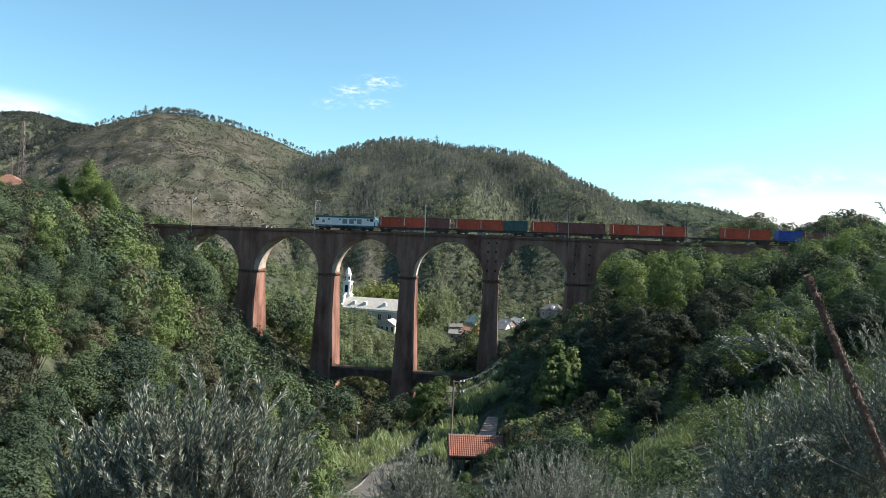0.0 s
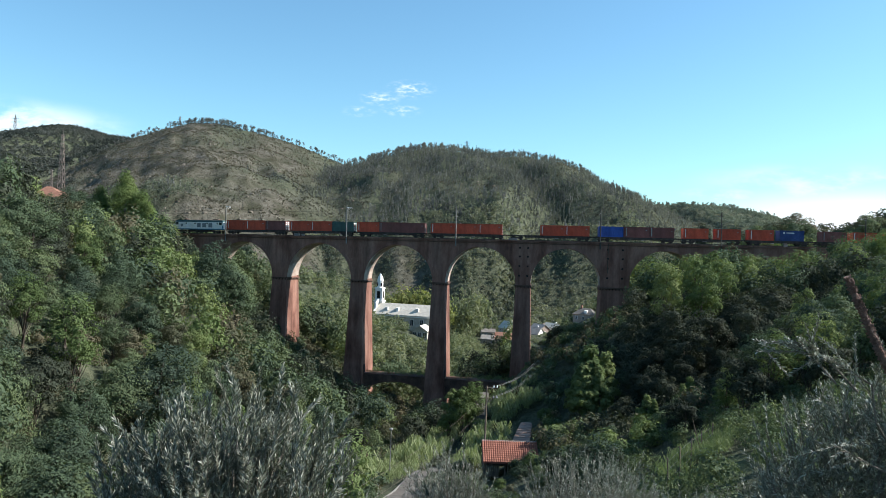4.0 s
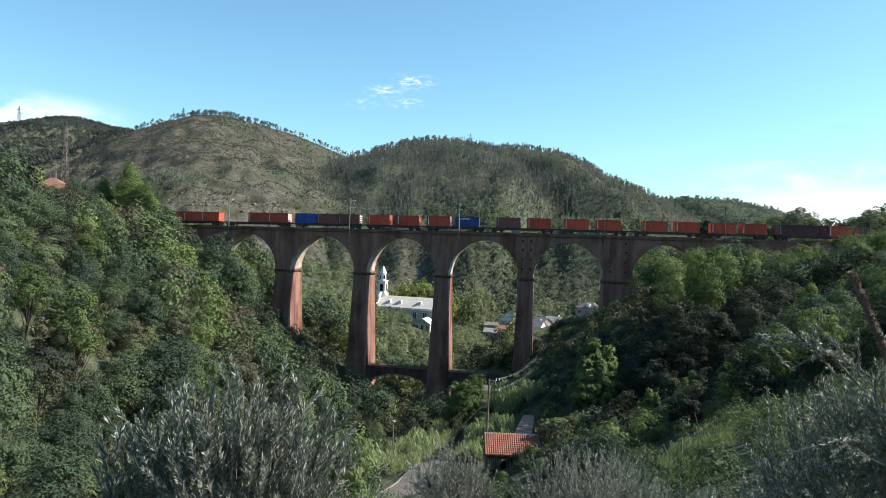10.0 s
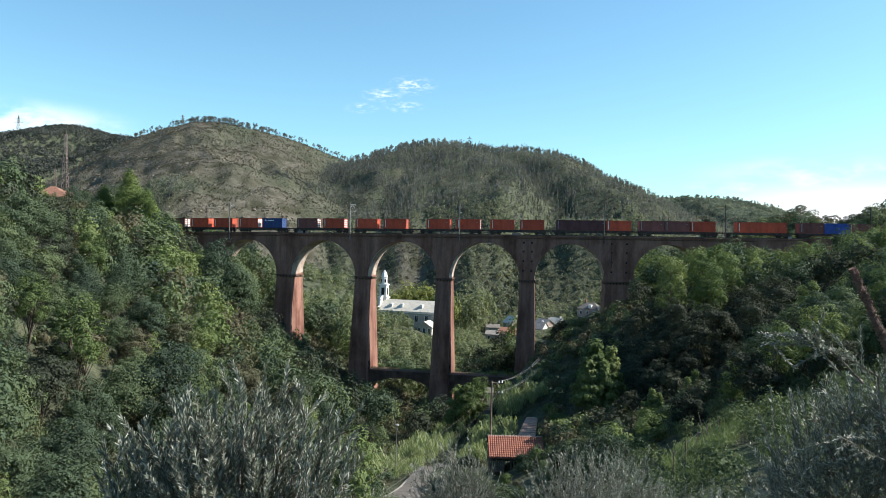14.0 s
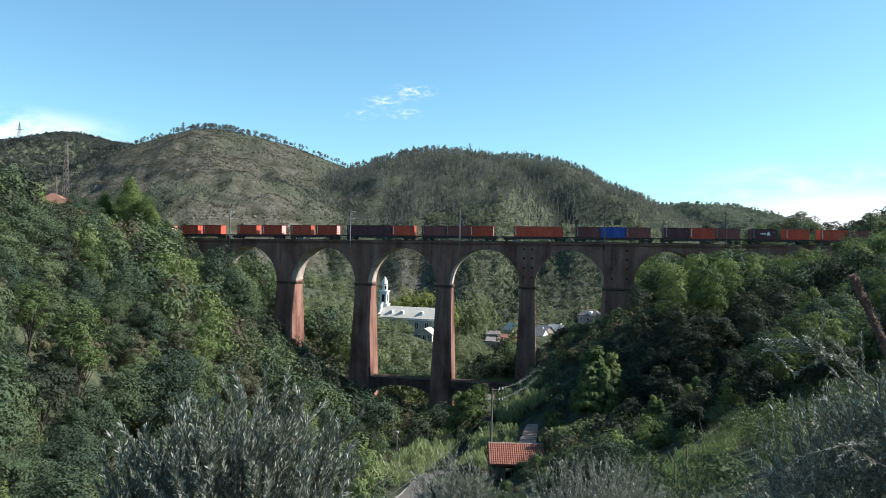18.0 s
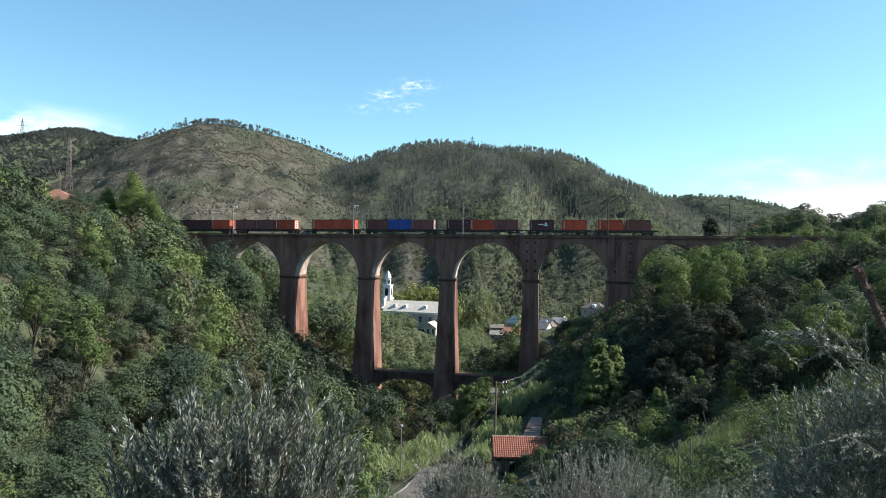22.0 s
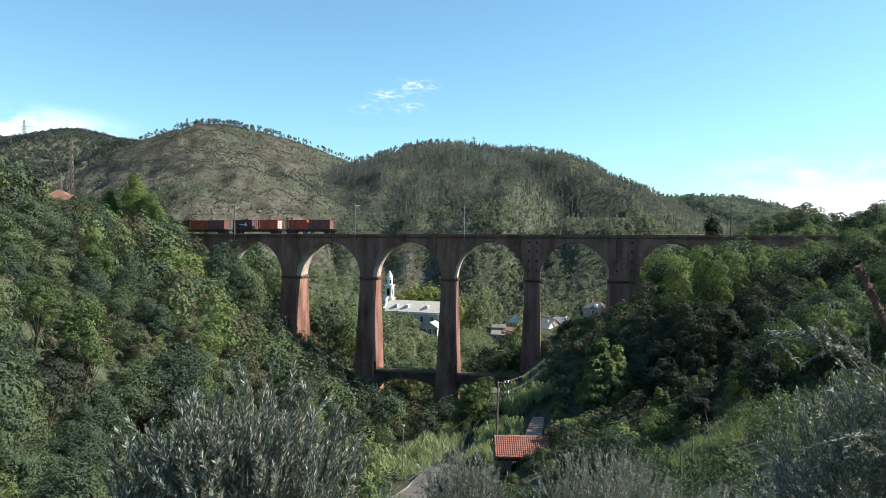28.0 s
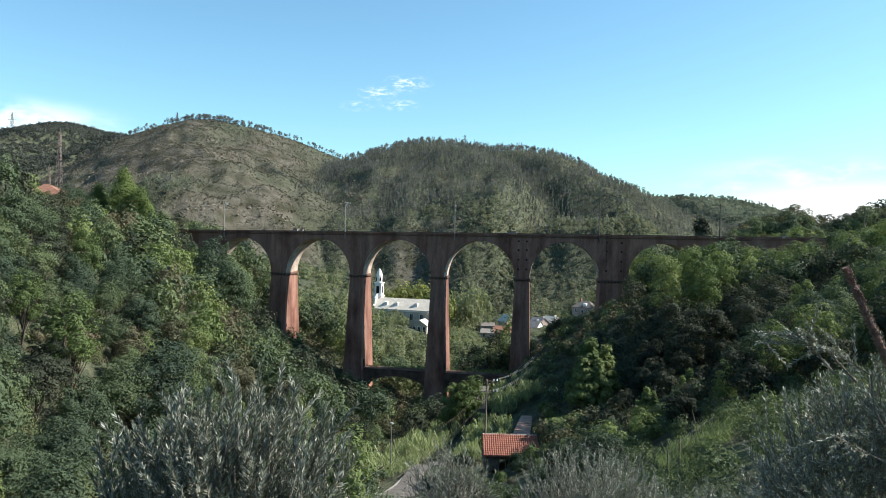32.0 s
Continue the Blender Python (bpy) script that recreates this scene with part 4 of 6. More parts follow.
kinds()
used = set()


def coarse_crown(h, rx, clumps, per, size, up=0.1):
    return crown(crown_points(clumps, rx, h * 0.46, h * 0.55), per, size, rx * 0.42, 0.8, up, 0.8)


# crowns for woods seen from afar
COARSE = {"tree": [coarse_crown(10.0, 3.3, 24, 32, 0.27) for i in range(5)], "bush": [coarse_crown(3.6, 2.0, 11, 17, 0.26) for i in range(4)],
          "fine": [coarse_crown(3.4, 1.9, 18, 34, 0.125) for i in range(3)], "valley": [coarse_crown(10.0, 3.2, 15, 17, 0.43, 0.8) for i in range(5)],
          "tuft": [coarse_crown(2.6, 1.5, 3, 5, 0.52) for i in range(5)], "foot": [coarse_crown(5.5, 2.1, 4, 6, 0.62, 1.2) for i in range(6)], "speck": [coarse_crown(5.5, 2.1, 5, 6, 0.85) for i in range(5)]}


def plant(kind, x, y, scale=1.0, z=None, turn=None):
    top = KINDS[kind][0]
    turn = rng.uniform(0, 360) if turn is None else turn
    m = pose(x, y, (land1(x, y) if z is None else z) - 0.1, rng.uniform(-4, 4), rng.uniform(-4, 4), turn)
    if kind not in used:
        used.add(kind)
        top.matrix_basis = m @ Matrix.Diagonal((scale, scale, scale * rng.uniform(0.9, 1.12), 1))
        return top
    ob = copy_thing(top, m)
    ob.scale = (scale, scale, scale * rng.uniform(0.9, 1.12))
    return ob


def joined_wood(name, label, rows, leaf, templates):
    """Many trees in one mesh; rows: x, y, z, scale, turn, tint, height factor."""
    vs, fs, ts, base = [], [], [], 0
    for k, (x, y, z, s, a, tint, hf) in enumerate(rows):
        v, f = templates[k % len(templates)]
        c, q = math.cos(a), math.sin(a)
        w = np.empty_like(v)
        w[:, 0] = (v[:, 0] * c - v[:, 1] * q) * s + x
        w[:, 1] = (v[:, 0] * q + v[:, 1] * c) * s + y
        w[:, 2] = v[:, 2] * s * hf + z
        vs.append(w), fs.append(f + base), ts.append(np.full(len(v), tint))
        base += len(v)
    me = bulk_mesh(name, np.concatenate(vs), np.concatenate(fs), leaf, tint=np.concatenate(ts))
    return tagged(new(name, me), label, "woodland", kind="stuff")


def line_distance(x, y):
    dd = np.hypot(x[:, None] - LINE[None, :, 0], y[:, None] - LINE[None, :, 1])
    return LINE_S[dd.argmin(1)], dd.min(1)


def scatter(x0, x1, y0, y1, gap, seed):
    """Points on a jittered grid."""
    r = np.random.default_rng(seed)
    gx, gy = np.meshgrid(np.arange(x0, x1, gap), np.arange(y0, y1, gap))
    x, y = gx.ravel() + r.uniform(-0.45, 0.45, gx.size) * gap, gy.ravel() + r.uniform(-0.45, 0.45, gx.size) * gap
    return x, y


def road_line(y):
    return np.interp(y, [60, 95, 108, 118, 135, 150, 170, 200, 260], [-14, -4.6, -1.3, 1.0, 4.5, 7.5, 9.5, 10, 6])


def view_height_cap(x, y):
    """Plant height limit by bearing, fitted to the camera's view: low before the arches, the hut and the road, rising
    along both flanks.
    """
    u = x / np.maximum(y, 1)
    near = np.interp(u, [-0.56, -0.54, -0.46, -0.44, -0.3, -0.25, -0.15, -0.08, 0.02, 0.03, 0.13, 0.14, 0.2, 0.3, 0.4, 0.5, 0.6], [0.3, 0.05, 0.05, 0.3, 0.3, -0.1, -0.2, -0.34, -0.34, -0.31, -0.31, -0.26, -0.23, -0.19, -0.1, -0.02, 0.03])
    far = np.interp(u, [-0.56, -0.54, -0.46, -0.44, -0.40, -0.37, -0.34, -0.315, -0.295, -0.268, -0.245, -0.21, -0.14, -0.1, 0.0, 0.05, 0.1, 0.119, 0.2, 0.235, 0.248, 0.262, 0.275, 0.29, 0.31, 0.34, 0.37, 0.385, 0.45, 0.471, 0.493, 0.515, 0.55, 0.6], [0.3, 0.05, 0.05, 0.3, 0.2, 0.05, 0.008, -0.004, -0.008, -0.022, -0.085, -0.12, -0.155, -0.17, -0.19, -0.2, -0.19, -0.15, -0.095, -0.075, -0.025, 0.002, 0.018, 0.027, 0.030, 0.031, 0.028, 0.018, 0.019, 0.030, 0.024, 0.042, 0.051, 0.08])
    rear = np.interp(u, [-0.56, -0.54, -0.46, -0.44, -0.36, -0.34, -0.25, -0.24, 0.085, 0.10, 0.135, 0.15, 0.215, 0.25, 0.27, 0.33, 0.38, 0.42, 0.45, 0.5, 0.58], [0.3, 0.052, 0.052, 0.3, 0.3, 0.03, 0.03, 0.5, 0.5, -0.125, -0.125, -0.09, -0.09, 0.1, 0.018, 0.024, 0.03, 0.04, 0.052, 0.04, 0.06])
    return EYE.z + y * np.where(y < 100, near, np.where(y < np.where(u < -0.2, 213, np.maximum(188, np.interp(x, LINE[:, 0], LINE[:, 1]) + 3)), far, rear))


def open_ground(x, y):
    """Road, ramp, hut yard and sunny plot, where no tree stands."""
    yard = (x > 3.5) & (x < 10.0) & (y > 86) & (y < 97) | (x > 4.5) & (x < 14.0) & (y >= 96) & (y < 105)
    ramp_way = (np.abs(x - (12.4 + 3.4 * (y - 111) / 27)) < 3.0) & (y > 104) & (y < 140)
    # this strip follows the camera's bearing, so that the plot stays in view
    plot = (np.abs(x - 0.335 * y) < 3.0) & (y > 38) & (y < 62)
    return (np.abs(x - road_line(y)) < 4.2) & (y < 180) | yard | ramp_way | plot | (np.hypot(x, y) < 20)


def cane_ground(x, y):
    """The valley floor where the canes grow."""
    lane = np.abs(x - (12.4 + 3.4 * (y - 111) / 27)) < 2.6
    return (y > 104) & (y < 172) & (np.abs(x - road_line(y)) > 2.9) & (x < np.minimum(road_line(y) + 13, 19)) & (x > -11 + 0.12 * (y - 100)) & ~(lane & (y < 140)) & ~((x > 3.5) & (x < 14) & (y < 108))


HIGH = {"larch": 15.5, "oak": 11.0, "locust": 12.8, "dull": 9.2, "holm": 9.0, "bush": 3.8}


def slope_wood():
    """Trees of the near slopes, one by one, and the undergrowth between them."""
    x, y = scatter(-180, 130, 50, 245, 5.4, 3)
    order = np.argsort(y)
    x, y = x[order], y[order]
    s, dl = line_distance(x, y)
    d = x - valley_axis(y)
    zs = land(x, y)
    top = np.where((y < 197) | (x > 17) | (x < -40) & (y < 228), view_height_cap(x, y), 200.0)
    ok = (np.abs(x) < y * 0.64 + 6) & (dl > 6.5) & ~open_ground(x, y)
    low_slope = (y > 92) & (y < 165) & (d > 6) & (x < 0.235 * y)
    # bank in shade: planted with holm only, the shade put into leaf colour
    shaded_bank = (y > 86) & (y < 172) & (d > 6) & (x >= 0.235 * y) & (x < np.where(y < 138, 0.44, 0.33) * y)
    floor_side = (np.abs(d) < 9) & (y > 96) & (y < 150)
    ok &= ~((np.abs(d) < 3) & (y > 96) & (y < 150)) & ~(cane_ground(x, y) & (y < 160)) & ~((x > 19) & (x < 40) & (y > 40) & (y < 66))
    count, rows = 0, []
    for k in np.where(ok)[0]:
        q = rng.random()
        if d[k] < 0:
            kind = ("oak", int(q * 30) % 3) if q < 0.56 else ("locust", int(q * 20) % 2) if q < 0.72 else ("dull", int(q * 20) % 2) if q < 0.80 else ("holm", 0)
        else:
            # more holm on the right slope, dark leaves standing in for its shade
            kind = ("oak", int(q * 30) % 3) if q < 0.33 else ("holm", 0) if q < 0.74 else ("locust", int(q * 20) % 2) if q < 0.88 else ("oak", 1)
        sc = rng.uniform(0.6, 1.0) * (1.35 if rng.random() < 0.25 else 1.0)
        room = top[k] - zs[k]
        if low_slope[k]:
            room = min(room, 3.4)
        elif shaded_bank[k]:
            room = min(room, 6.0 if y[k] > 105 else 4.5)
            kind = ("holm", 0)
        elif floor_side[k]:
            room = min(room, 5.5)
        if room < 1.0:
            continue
        # paler locust leaves along the top stand in for sunlit crowns
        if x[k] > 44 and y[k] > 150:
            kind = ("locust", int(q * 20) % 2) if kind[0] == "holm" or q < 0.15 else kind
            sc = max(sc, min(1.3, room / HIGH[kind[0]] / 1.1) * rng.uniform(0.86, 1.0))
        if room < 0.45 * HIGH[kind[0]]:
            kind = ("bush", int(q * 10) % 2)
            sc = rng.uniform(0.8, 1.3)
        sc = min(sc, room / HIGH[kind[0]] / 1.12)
        if count < 300:
            plant(kind, x[k], y[k], sc, zs[k])
            count += 1
        else:
            rows.append((kind, (x[k], y[k], zs[k] - 0.1, sc, rng.uniform(0, 6.28), rng.random(), rng.uniform(0.9, 1.1))))
    mats = {"oak": M_OAK, "locust": M_LOCUST, "dull": M_DULL, "holm": M_EVERGREEN_SHADE, "bush": M_OAK}
    for name in mats:
        sel = [r for kd, r in rows if kd[0] == name]
        if sel:
            joined_wood("woodland", "dense green woodland on the slope beyond", sel, mats[name], COARSE["bush" if name == "bush" else "tree"])
    # undergrowth
    x, y = scatter(-150, 110, 21, 252, 2.9, 17)
    x2, y2 = scatter(-46, -4, 183, 213, 2.4, 23)
    x3, y3 = scatter(52, 104, 178, 206, 2.2, 29)
    x, y = np.concatenate([x, x2, x3]), np.concatenate([y, y2, y3])
    zs = land(x, y)
    s, dl = line_distance(x, y)
    top = np.where((y < 197) | (x > 17), view_height_cap(x, y), 200.0)
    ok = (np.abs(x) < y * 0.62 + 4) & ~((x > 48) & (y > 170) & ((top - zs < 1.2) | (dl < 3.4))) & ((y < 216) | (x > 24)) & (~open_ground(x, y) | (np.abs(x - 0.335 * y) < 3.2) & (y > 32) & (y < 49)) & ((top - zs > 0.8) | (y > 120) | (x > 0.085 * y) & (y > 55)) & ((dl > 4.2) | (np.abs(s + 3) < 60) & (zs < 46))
    und = []
    for k in np.where(ok)[0]:
        if x[k] < valley_axis(y[k]) - 18 and top[k] - zs[k] > 5 and rng.random() < (0.12 if y[k] < 130 else 0.4):
            continue
        if cane_ground(x[k], y[k]) and rng.random() < 0.8:
            continue
        if 92 < y[k] < 172 and x[k] > valley_axis(y[k]) + 6 and x[k] < 0.26 * y[k]:
            und.append((x[k], y[k], zs[k] - 0.35, rng.uniform(0.4, 0.95), rng.uniform(0, 6.28), rng.random(), rng.uniform(0.8, 1.2)))
            continue
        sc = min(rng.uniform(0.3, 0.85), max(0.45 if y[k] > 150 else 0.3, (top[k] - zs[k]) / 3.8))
        und.append((x[k], y[k], zs[k] - 0.35, sc, rng.uniform(0, 6.28), rng.random(), rng.uniform(0.8, 1.2)))
    b = COARSE["bush"]
    close = [r for r in und if r[1] < 75]
    und = [r for r in und if r[1] >= 75]
    # undergrowth on the shaded bank, its shade given by the darker leaf colour
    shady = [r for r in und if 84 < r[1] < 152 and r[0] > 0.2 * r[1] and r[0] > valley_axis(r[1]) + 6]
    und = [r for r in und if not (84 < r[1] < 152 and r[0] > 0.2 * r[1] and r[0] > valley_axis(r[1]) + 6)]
    joined_wood("undergrowth", "bank shrubs with shade put into their dark leaf colour", shady, M_EVERGREEN_SHADE, b)
    joined_wood("garden_scrub", "leafy brambles and young shrubs on the near slope", close, M_OAK, COARSE["fine"])
    joined_wood("undergrowth", "brambles and low green shrubs covering the slopes", und[::2], M_OAK, b)
    joined_wood("undergrowth", "dull green shrubs covering the slopes", und[1::2], M_DULL, b)


slope_wood()
# tall light crowns on the near flank, and conifers by the line
for px, py, ps in ((46, 136, 1.2), (52, 142, 1.15), (60, 150, 1.1), (41, 140, 1.1), (56, 158, 1.1), (66, 160, 1.1), (71, 152, 1.1), (50, 150, 1.0)):
    plant(("locust", int(px) % 2), px, py, min(ps, float(view_height_cap(np.float64(px), np.float64(py)) - land1(px, py)) / 14.2))
# holms lower down, dark leaf colour in place of the bank's shade
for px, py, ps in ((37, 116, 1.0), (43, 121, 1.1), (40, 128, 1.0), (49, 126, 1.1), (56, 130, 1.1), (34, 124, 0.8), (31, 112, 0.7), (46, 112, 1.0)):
    plant(("holm", 0), px, py, min(ps, float(view_height_cap(np.float64(px), np.float64(py)) - land1(px, py)) / 12.0))
for px, py, ps in ((-55.5, 184, 0.002), (-53.0, 178, 0.004), (-51.3, 182, 0.0), (-49.8, 177, -0.004), (-48.6, 181, -0.014), (-47.5, 176, -0.022)):
    plant(("oak", int(py) % 3), px, py, min(1.3, (EYE.z + ps * py - land1(px, py)) / 10.6))
for px, py, ps in ((24.4, 122, 36.8), (26.8, 124, 35.2), (22.2, 121, 33.8), (25.4, 120, 33.5), (23.2, 120, 34.5)):
    plant(("sapling", 0), px, py, (ps - land1(px, py)) / 5.2)
for px, py, ps in ((23.2, 85, 0.85), (24.2, 86, 0.7), (23.8, 84.4, 0.6), (28.2, 86, 0.9), (27.3, 85, 0.7), (29.0, 85.4, 0.6), (22.4, 85.6, 0.55)):
    plant(("sapling", 0), px, py, ps)
for px, py, ps in ((24.2, 119.5, 1.0), (22.6, 119.0, 0.85), (25.8, 119.5, 0.95), (23.4, 117.5, 0.7), (25.0, 117.0, 0.75), (27.2, 120.5, 0.8), (21.4, 118.0, 0.65)):
    plant(("sapling", 0), px, py, ps)
plant(("bush", 1), 8.6, 143.0, 0.95)
for px, py in ((4.4, 146), (1.8, 148), (6.2, 149)):
    plant(("locust", int(py) % 2), px, py, (25.6 - 0.5 * abs(px - 4) - land1(px, py)) / 12.8)
# bushes about the hut
for px, py, ps in ((10.4, 94.9, 0.5), (11.6, 94.6, 0.62), (13.6, 95.2, 0.5), (14.8, 97.0, 0.8), (12.8, 92.6, 0.42), (4.0, 93.5, 0.75), (2.6, 95.5, 0.7), (15.5, 100.5, 1.0), (10.0, 91.5, 0.5), (7.5, 90.5, 0.45), (5.5, 91, 0.5)):
    plant(("bush", int(px) % 2), px, py, ps)
for px, py, pz in ((-107.5, 220.5, 62.6), (-112.0, 217.5, 61.8), (-104, 219, 64.0), (-106.0, 215.5, 63.0)):
    plant(("oak", int(py) % 3), px, py, (pz - land1(px, py)) / 10.6)
# the row of trees behind the line, against the sky
for k in range(34):
    py = 222 + 6 * (k % 3)
    px = py * (0.384 + 0.0068 * k)
    kd = ("dull", k % 2) if k % 3 else ("oak", k % 3)
    up = np.interp(px / py, [0.385, 0.404, 0.43, 0.444, 0.455, 0.466, 0.478, 0.507, 0.522, 0.533, 0.544, 0.566, 0.62], [0.038, 0.048, 0.045, 0.060, 0.062, 0.059, 0.052, 0.047, 0.053, 0.057, 0.068, 0.068, 0.074]) * (0.86 + 0.12 * (k * 7 % 5) / 4)
    plant(kd, px, py, (EYE.z + up * py - land1(px, py)) / {"dull": 8.4, "oak": 10.4}[kd[0]])
for px, py, pz in ((-85.0, 201, 68.0), (-80.5, 199, 64.5), (-76.5, 198, 60.0), (-91.0, 202, 64.0), (-72.5, 197, 55.0)):
    plant(("larch", 0), px, py, (pz - land1(px, py)) / 15.5)
plant(("cedar", 0), 72.3, 211.5, (60.2 - land1(72.3, 211.5)) / 11.2)
plant(("cedar", 0), 97.0, 212, 0.6)


def far_templates():
    """Slim pines of a wooded hillside: a tapering column of needle sprays."""
    out = []
    for i in range(8):
        n, h, wide = 13, rng.uniform(6.5, 9.5), rng.uniform(1.0, 1.7)
        z = h * (0.2 + 0.8 * (np.arange(n) + rng.random(n)) / n)
        a = rng.uniform(0, 6.28, n)
        r = wide * (1.15 - z / h) * rng.uniform(0.4, 1.0, n)
        c = np.stack([np.cos(a) * r, np.sin(a) * r, z], 1)
        m = np.stack([np.cos(a), np.sin(a), np.full(n, 0.5)], 1) + rng.normal(size=(n, 3)) * 0.3
        out.append(leaf_quads(c, m / np.linalg.norm(m, axis=1, keepdims=True), 0.85, 0.75))
    return out


def pine_templates():
    """Crest pines: bare stem under a ragged tuft."""
    out = []
    for i in range(5):
        pts = crown_points(9, 1.35, 2.3, 5.4)
        v, f = crown(pts, 9, 0.5, 0.8)
        g = np.array([(-0.18, 0, -1), (0.18, 0, -1), (0.05, 0, 6.8), (0, -0.18, -1), (0, 0.18, -1), (0, 0.05, 6.8)])
        f = np.concatenate([f, np.array([(0, 1, 2), (3, 4, 5)]) + len(v)])
        out.append((np.concatenate([v, g]), f))
    return out


VILLAGE = [(34.5, 392), (31.0, 362), (46.0, 380), (24.5, 400), (40.5, 318), (74.5, 398), (58.0, 400), (23.5, 372), (37.0, 385), (50.5, 392)]


def hill_woods():
    far, pines = far_templates(), pine_templates()

    def rows(n, x0, x1, y0, y1, keep, lo, hi, seed):
        r = np.random.default_rng(seed)
        y = np.sqrt(r.uniform(y0 * y0, y1 * y1, n))
        x = r.uniform(x0, x1, n) * y
        k = keep(x, y, r)
        x, y = x[k], y[k]
        z = land(x, y)
        thin = np.where((bareness(x, y) > 0.03) & (hi > 0.9), 0.6, 1.0)
        return [(a, b, c - 0.9, q * r.uniform(lo, hi), r.uniform(0, 6.28), float(np.clip(0.5 + 0.75 * e + 0.45 * (r.random() - 0.5), 0, 1)), r.uniform(0.8, 1.25)) for a, b, c, q, e in zip(x, y, z, thin, fbm(x / 45, y / 80, 77.0))]
    wooded = lambda x, y, r: (bareness(x, y) < r.uniform(0.02, 0.45, len(x)))
    joined_wood("hillside_wood", "woods covering the middle hill, blue-grey haze in their colour", rows(27000, -0.62, 0.62, 500, 870, lambda x, y, r: wooded(x, y, r) & (y + r.normal(size=len(x)) * 30 > 545), 0.5, 1.0, 31), M_FAR_HAZE, far)
    joined_wood("hillside_wood", "round green crowns at the foot of the hills, paled by haze in their colour", rows(26000, -0.45, 0.45, 410, 620, lambda x, y, r: (bareness(x, y) < r.uniform(0.1, 0.9, len(x))) & (y + r.normal(size=len(x)) * 25 < 540), 0.5, 1.15, 33), M_FOOT, COARSE["foot"])
    joined_wood("distant_wood", "woods behind the hills, bluish haze in their colour", rows(2500, -0.40, 0.2, 880, 1520, lambda x, y, r: (bareness(x, y) < 0.3), 0.8, 1.35, 37), M_FAR_HAZE, COARSE["speck"])
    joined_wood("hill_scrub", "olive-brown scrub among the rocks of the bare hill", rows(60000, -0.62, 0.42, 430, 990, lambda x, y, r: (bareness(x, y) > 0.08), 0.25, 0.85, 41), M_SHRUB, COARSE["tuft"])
    joined_wood("distant_wood", "dark woods on the far hill, bluish haze in their colour", rows(10500, -0.66, -0.38, 640, 1520, lambda x, y, r: (bareness(x, y) < 0.2), 0.8, 1.5, 43), M_FARDARK, COARSE["speck"])
    joined_wood("distant_wood", "green woods on the far hill down the valley, haze in their colour", rows(7000, 0.15, 0.5, 900, 1425, lambda x, y, r: (bareness(x, y) < 0.3), 0.7, 1.2, 47), M_PALE_HAZE, COARSE["speck"])
    # thin dead trunks standing on the bare flank
    stem = np.array([(-0.17, 0, -0.5), (0.17, 0, -0.5), (0.03, 0, 5.5), (0, -0.17, -0.5), (0, 0.17, -0.5), (0.03, 0, 5.5)]), np.array([(0, 1, 2), (3, 4, 5)])
    joined_wood("dead_trunks", "thin grey dead trunks standing among the scrub", rows(5000, -0.62, 0.02, 430, 985, lambda x, y, r: (bareness(x, y) > 0.1), 0.6, 1.4, 53), M_DEAD, [stem])
    # pines along the crests
    r = np.random.default_rng(5)
    crest = []
    for x0, x1, y0, n in ((-460, -90, 950, 330), (-340, -220, 950, 130), (-110, 215, 850, 420), (-870, -560, 1500, 150), (330, 640, 1400, 190)):
        x = r.uniform(x0, x1, n)
        y = y0 + r.normal(size=n) * 13
        crest += [(a, b, c - 0.3, r.uniform(0.45, 1.2) * (1.15 if y0 > 1000 else 1), r.uniform(0, 6.28), r.random(), 1.0) for a, b, c in zip(x, y, land(x, y))]
    joined_wood("crest_pines", "row of thin pines along the hilltops", crest, M_FAR_HAZE, pines)
    # the slopes just behind the viaduct
    r = np.random.default_rng(6)
    x, y = scatter(-190, 150, 208, 440, 7.6, 8)
    x2, y2 = scatter(-45, 95, 214, 450, 6.0, 9)
    x, y = np.concatenate([x, x2]), np.concatenate([y, y2])
    s, dl = line_distance(x, y)
    ok = (dl > 7) & (np.abs(x) < 0.62 * y + 5) & ~((x > -36) & (x < 4) & (y > 327) & (y < 350)) & ((np.abs(x - road_line(y)) > 5) | (y > 215))
    x, y = x[ok], y[ok]
    z = land(x, y)
    # height limit by bearing, fitted so that the village roofs show from the camera
    u = x / y
    free = EYE.z + y * np.interp(u, [-0.3, -0.12, -0.11, -0.05, -0.045, -0.012, 0.0, 0.03, 0.045, 0.13, 0.16, 0.21, 0.23], [0.2, -0.02, -0.08, -0.085, -0.12, -0.12, -0.07, -0.08, -0.125, -0.125, -0.085, -0.085, 0.2])
    size = np.where(y < 305, np.clip((free - z) / 11.0, 0.0, 1.0), np.where(u > -0.13, np.where((u < 0.035) & (y > 352) & (y < 405), 0.95, 0.62), 1.0))
    size = np.where((x > -36) & (x < 4) & (y > 306) & (y < 328), np.minimum(size, np.where(x < -13.5, 0.95, 0.3)), size)
    for hx, hy in VILLAGE + [(-8.8, 321)]:
        size = np.where(np.hypot(x - hx, y - hy) < 7, 0.0, size)
        size = np.where((np.abs(u - hx / hy) < 0.014) & (y < hy) & (y > hy - (60 if hx > 70 else 30)), np.minimum(size, 0.25), size)
    size = np.where((u > 0.042) & (u < 0.145) & (y > 300) & (y < 405), np.minimum(size, 0.36), size)
    fit = size > 0.12
    x, y, z, size = x[fit], y[fit], z[fit], size[fit]
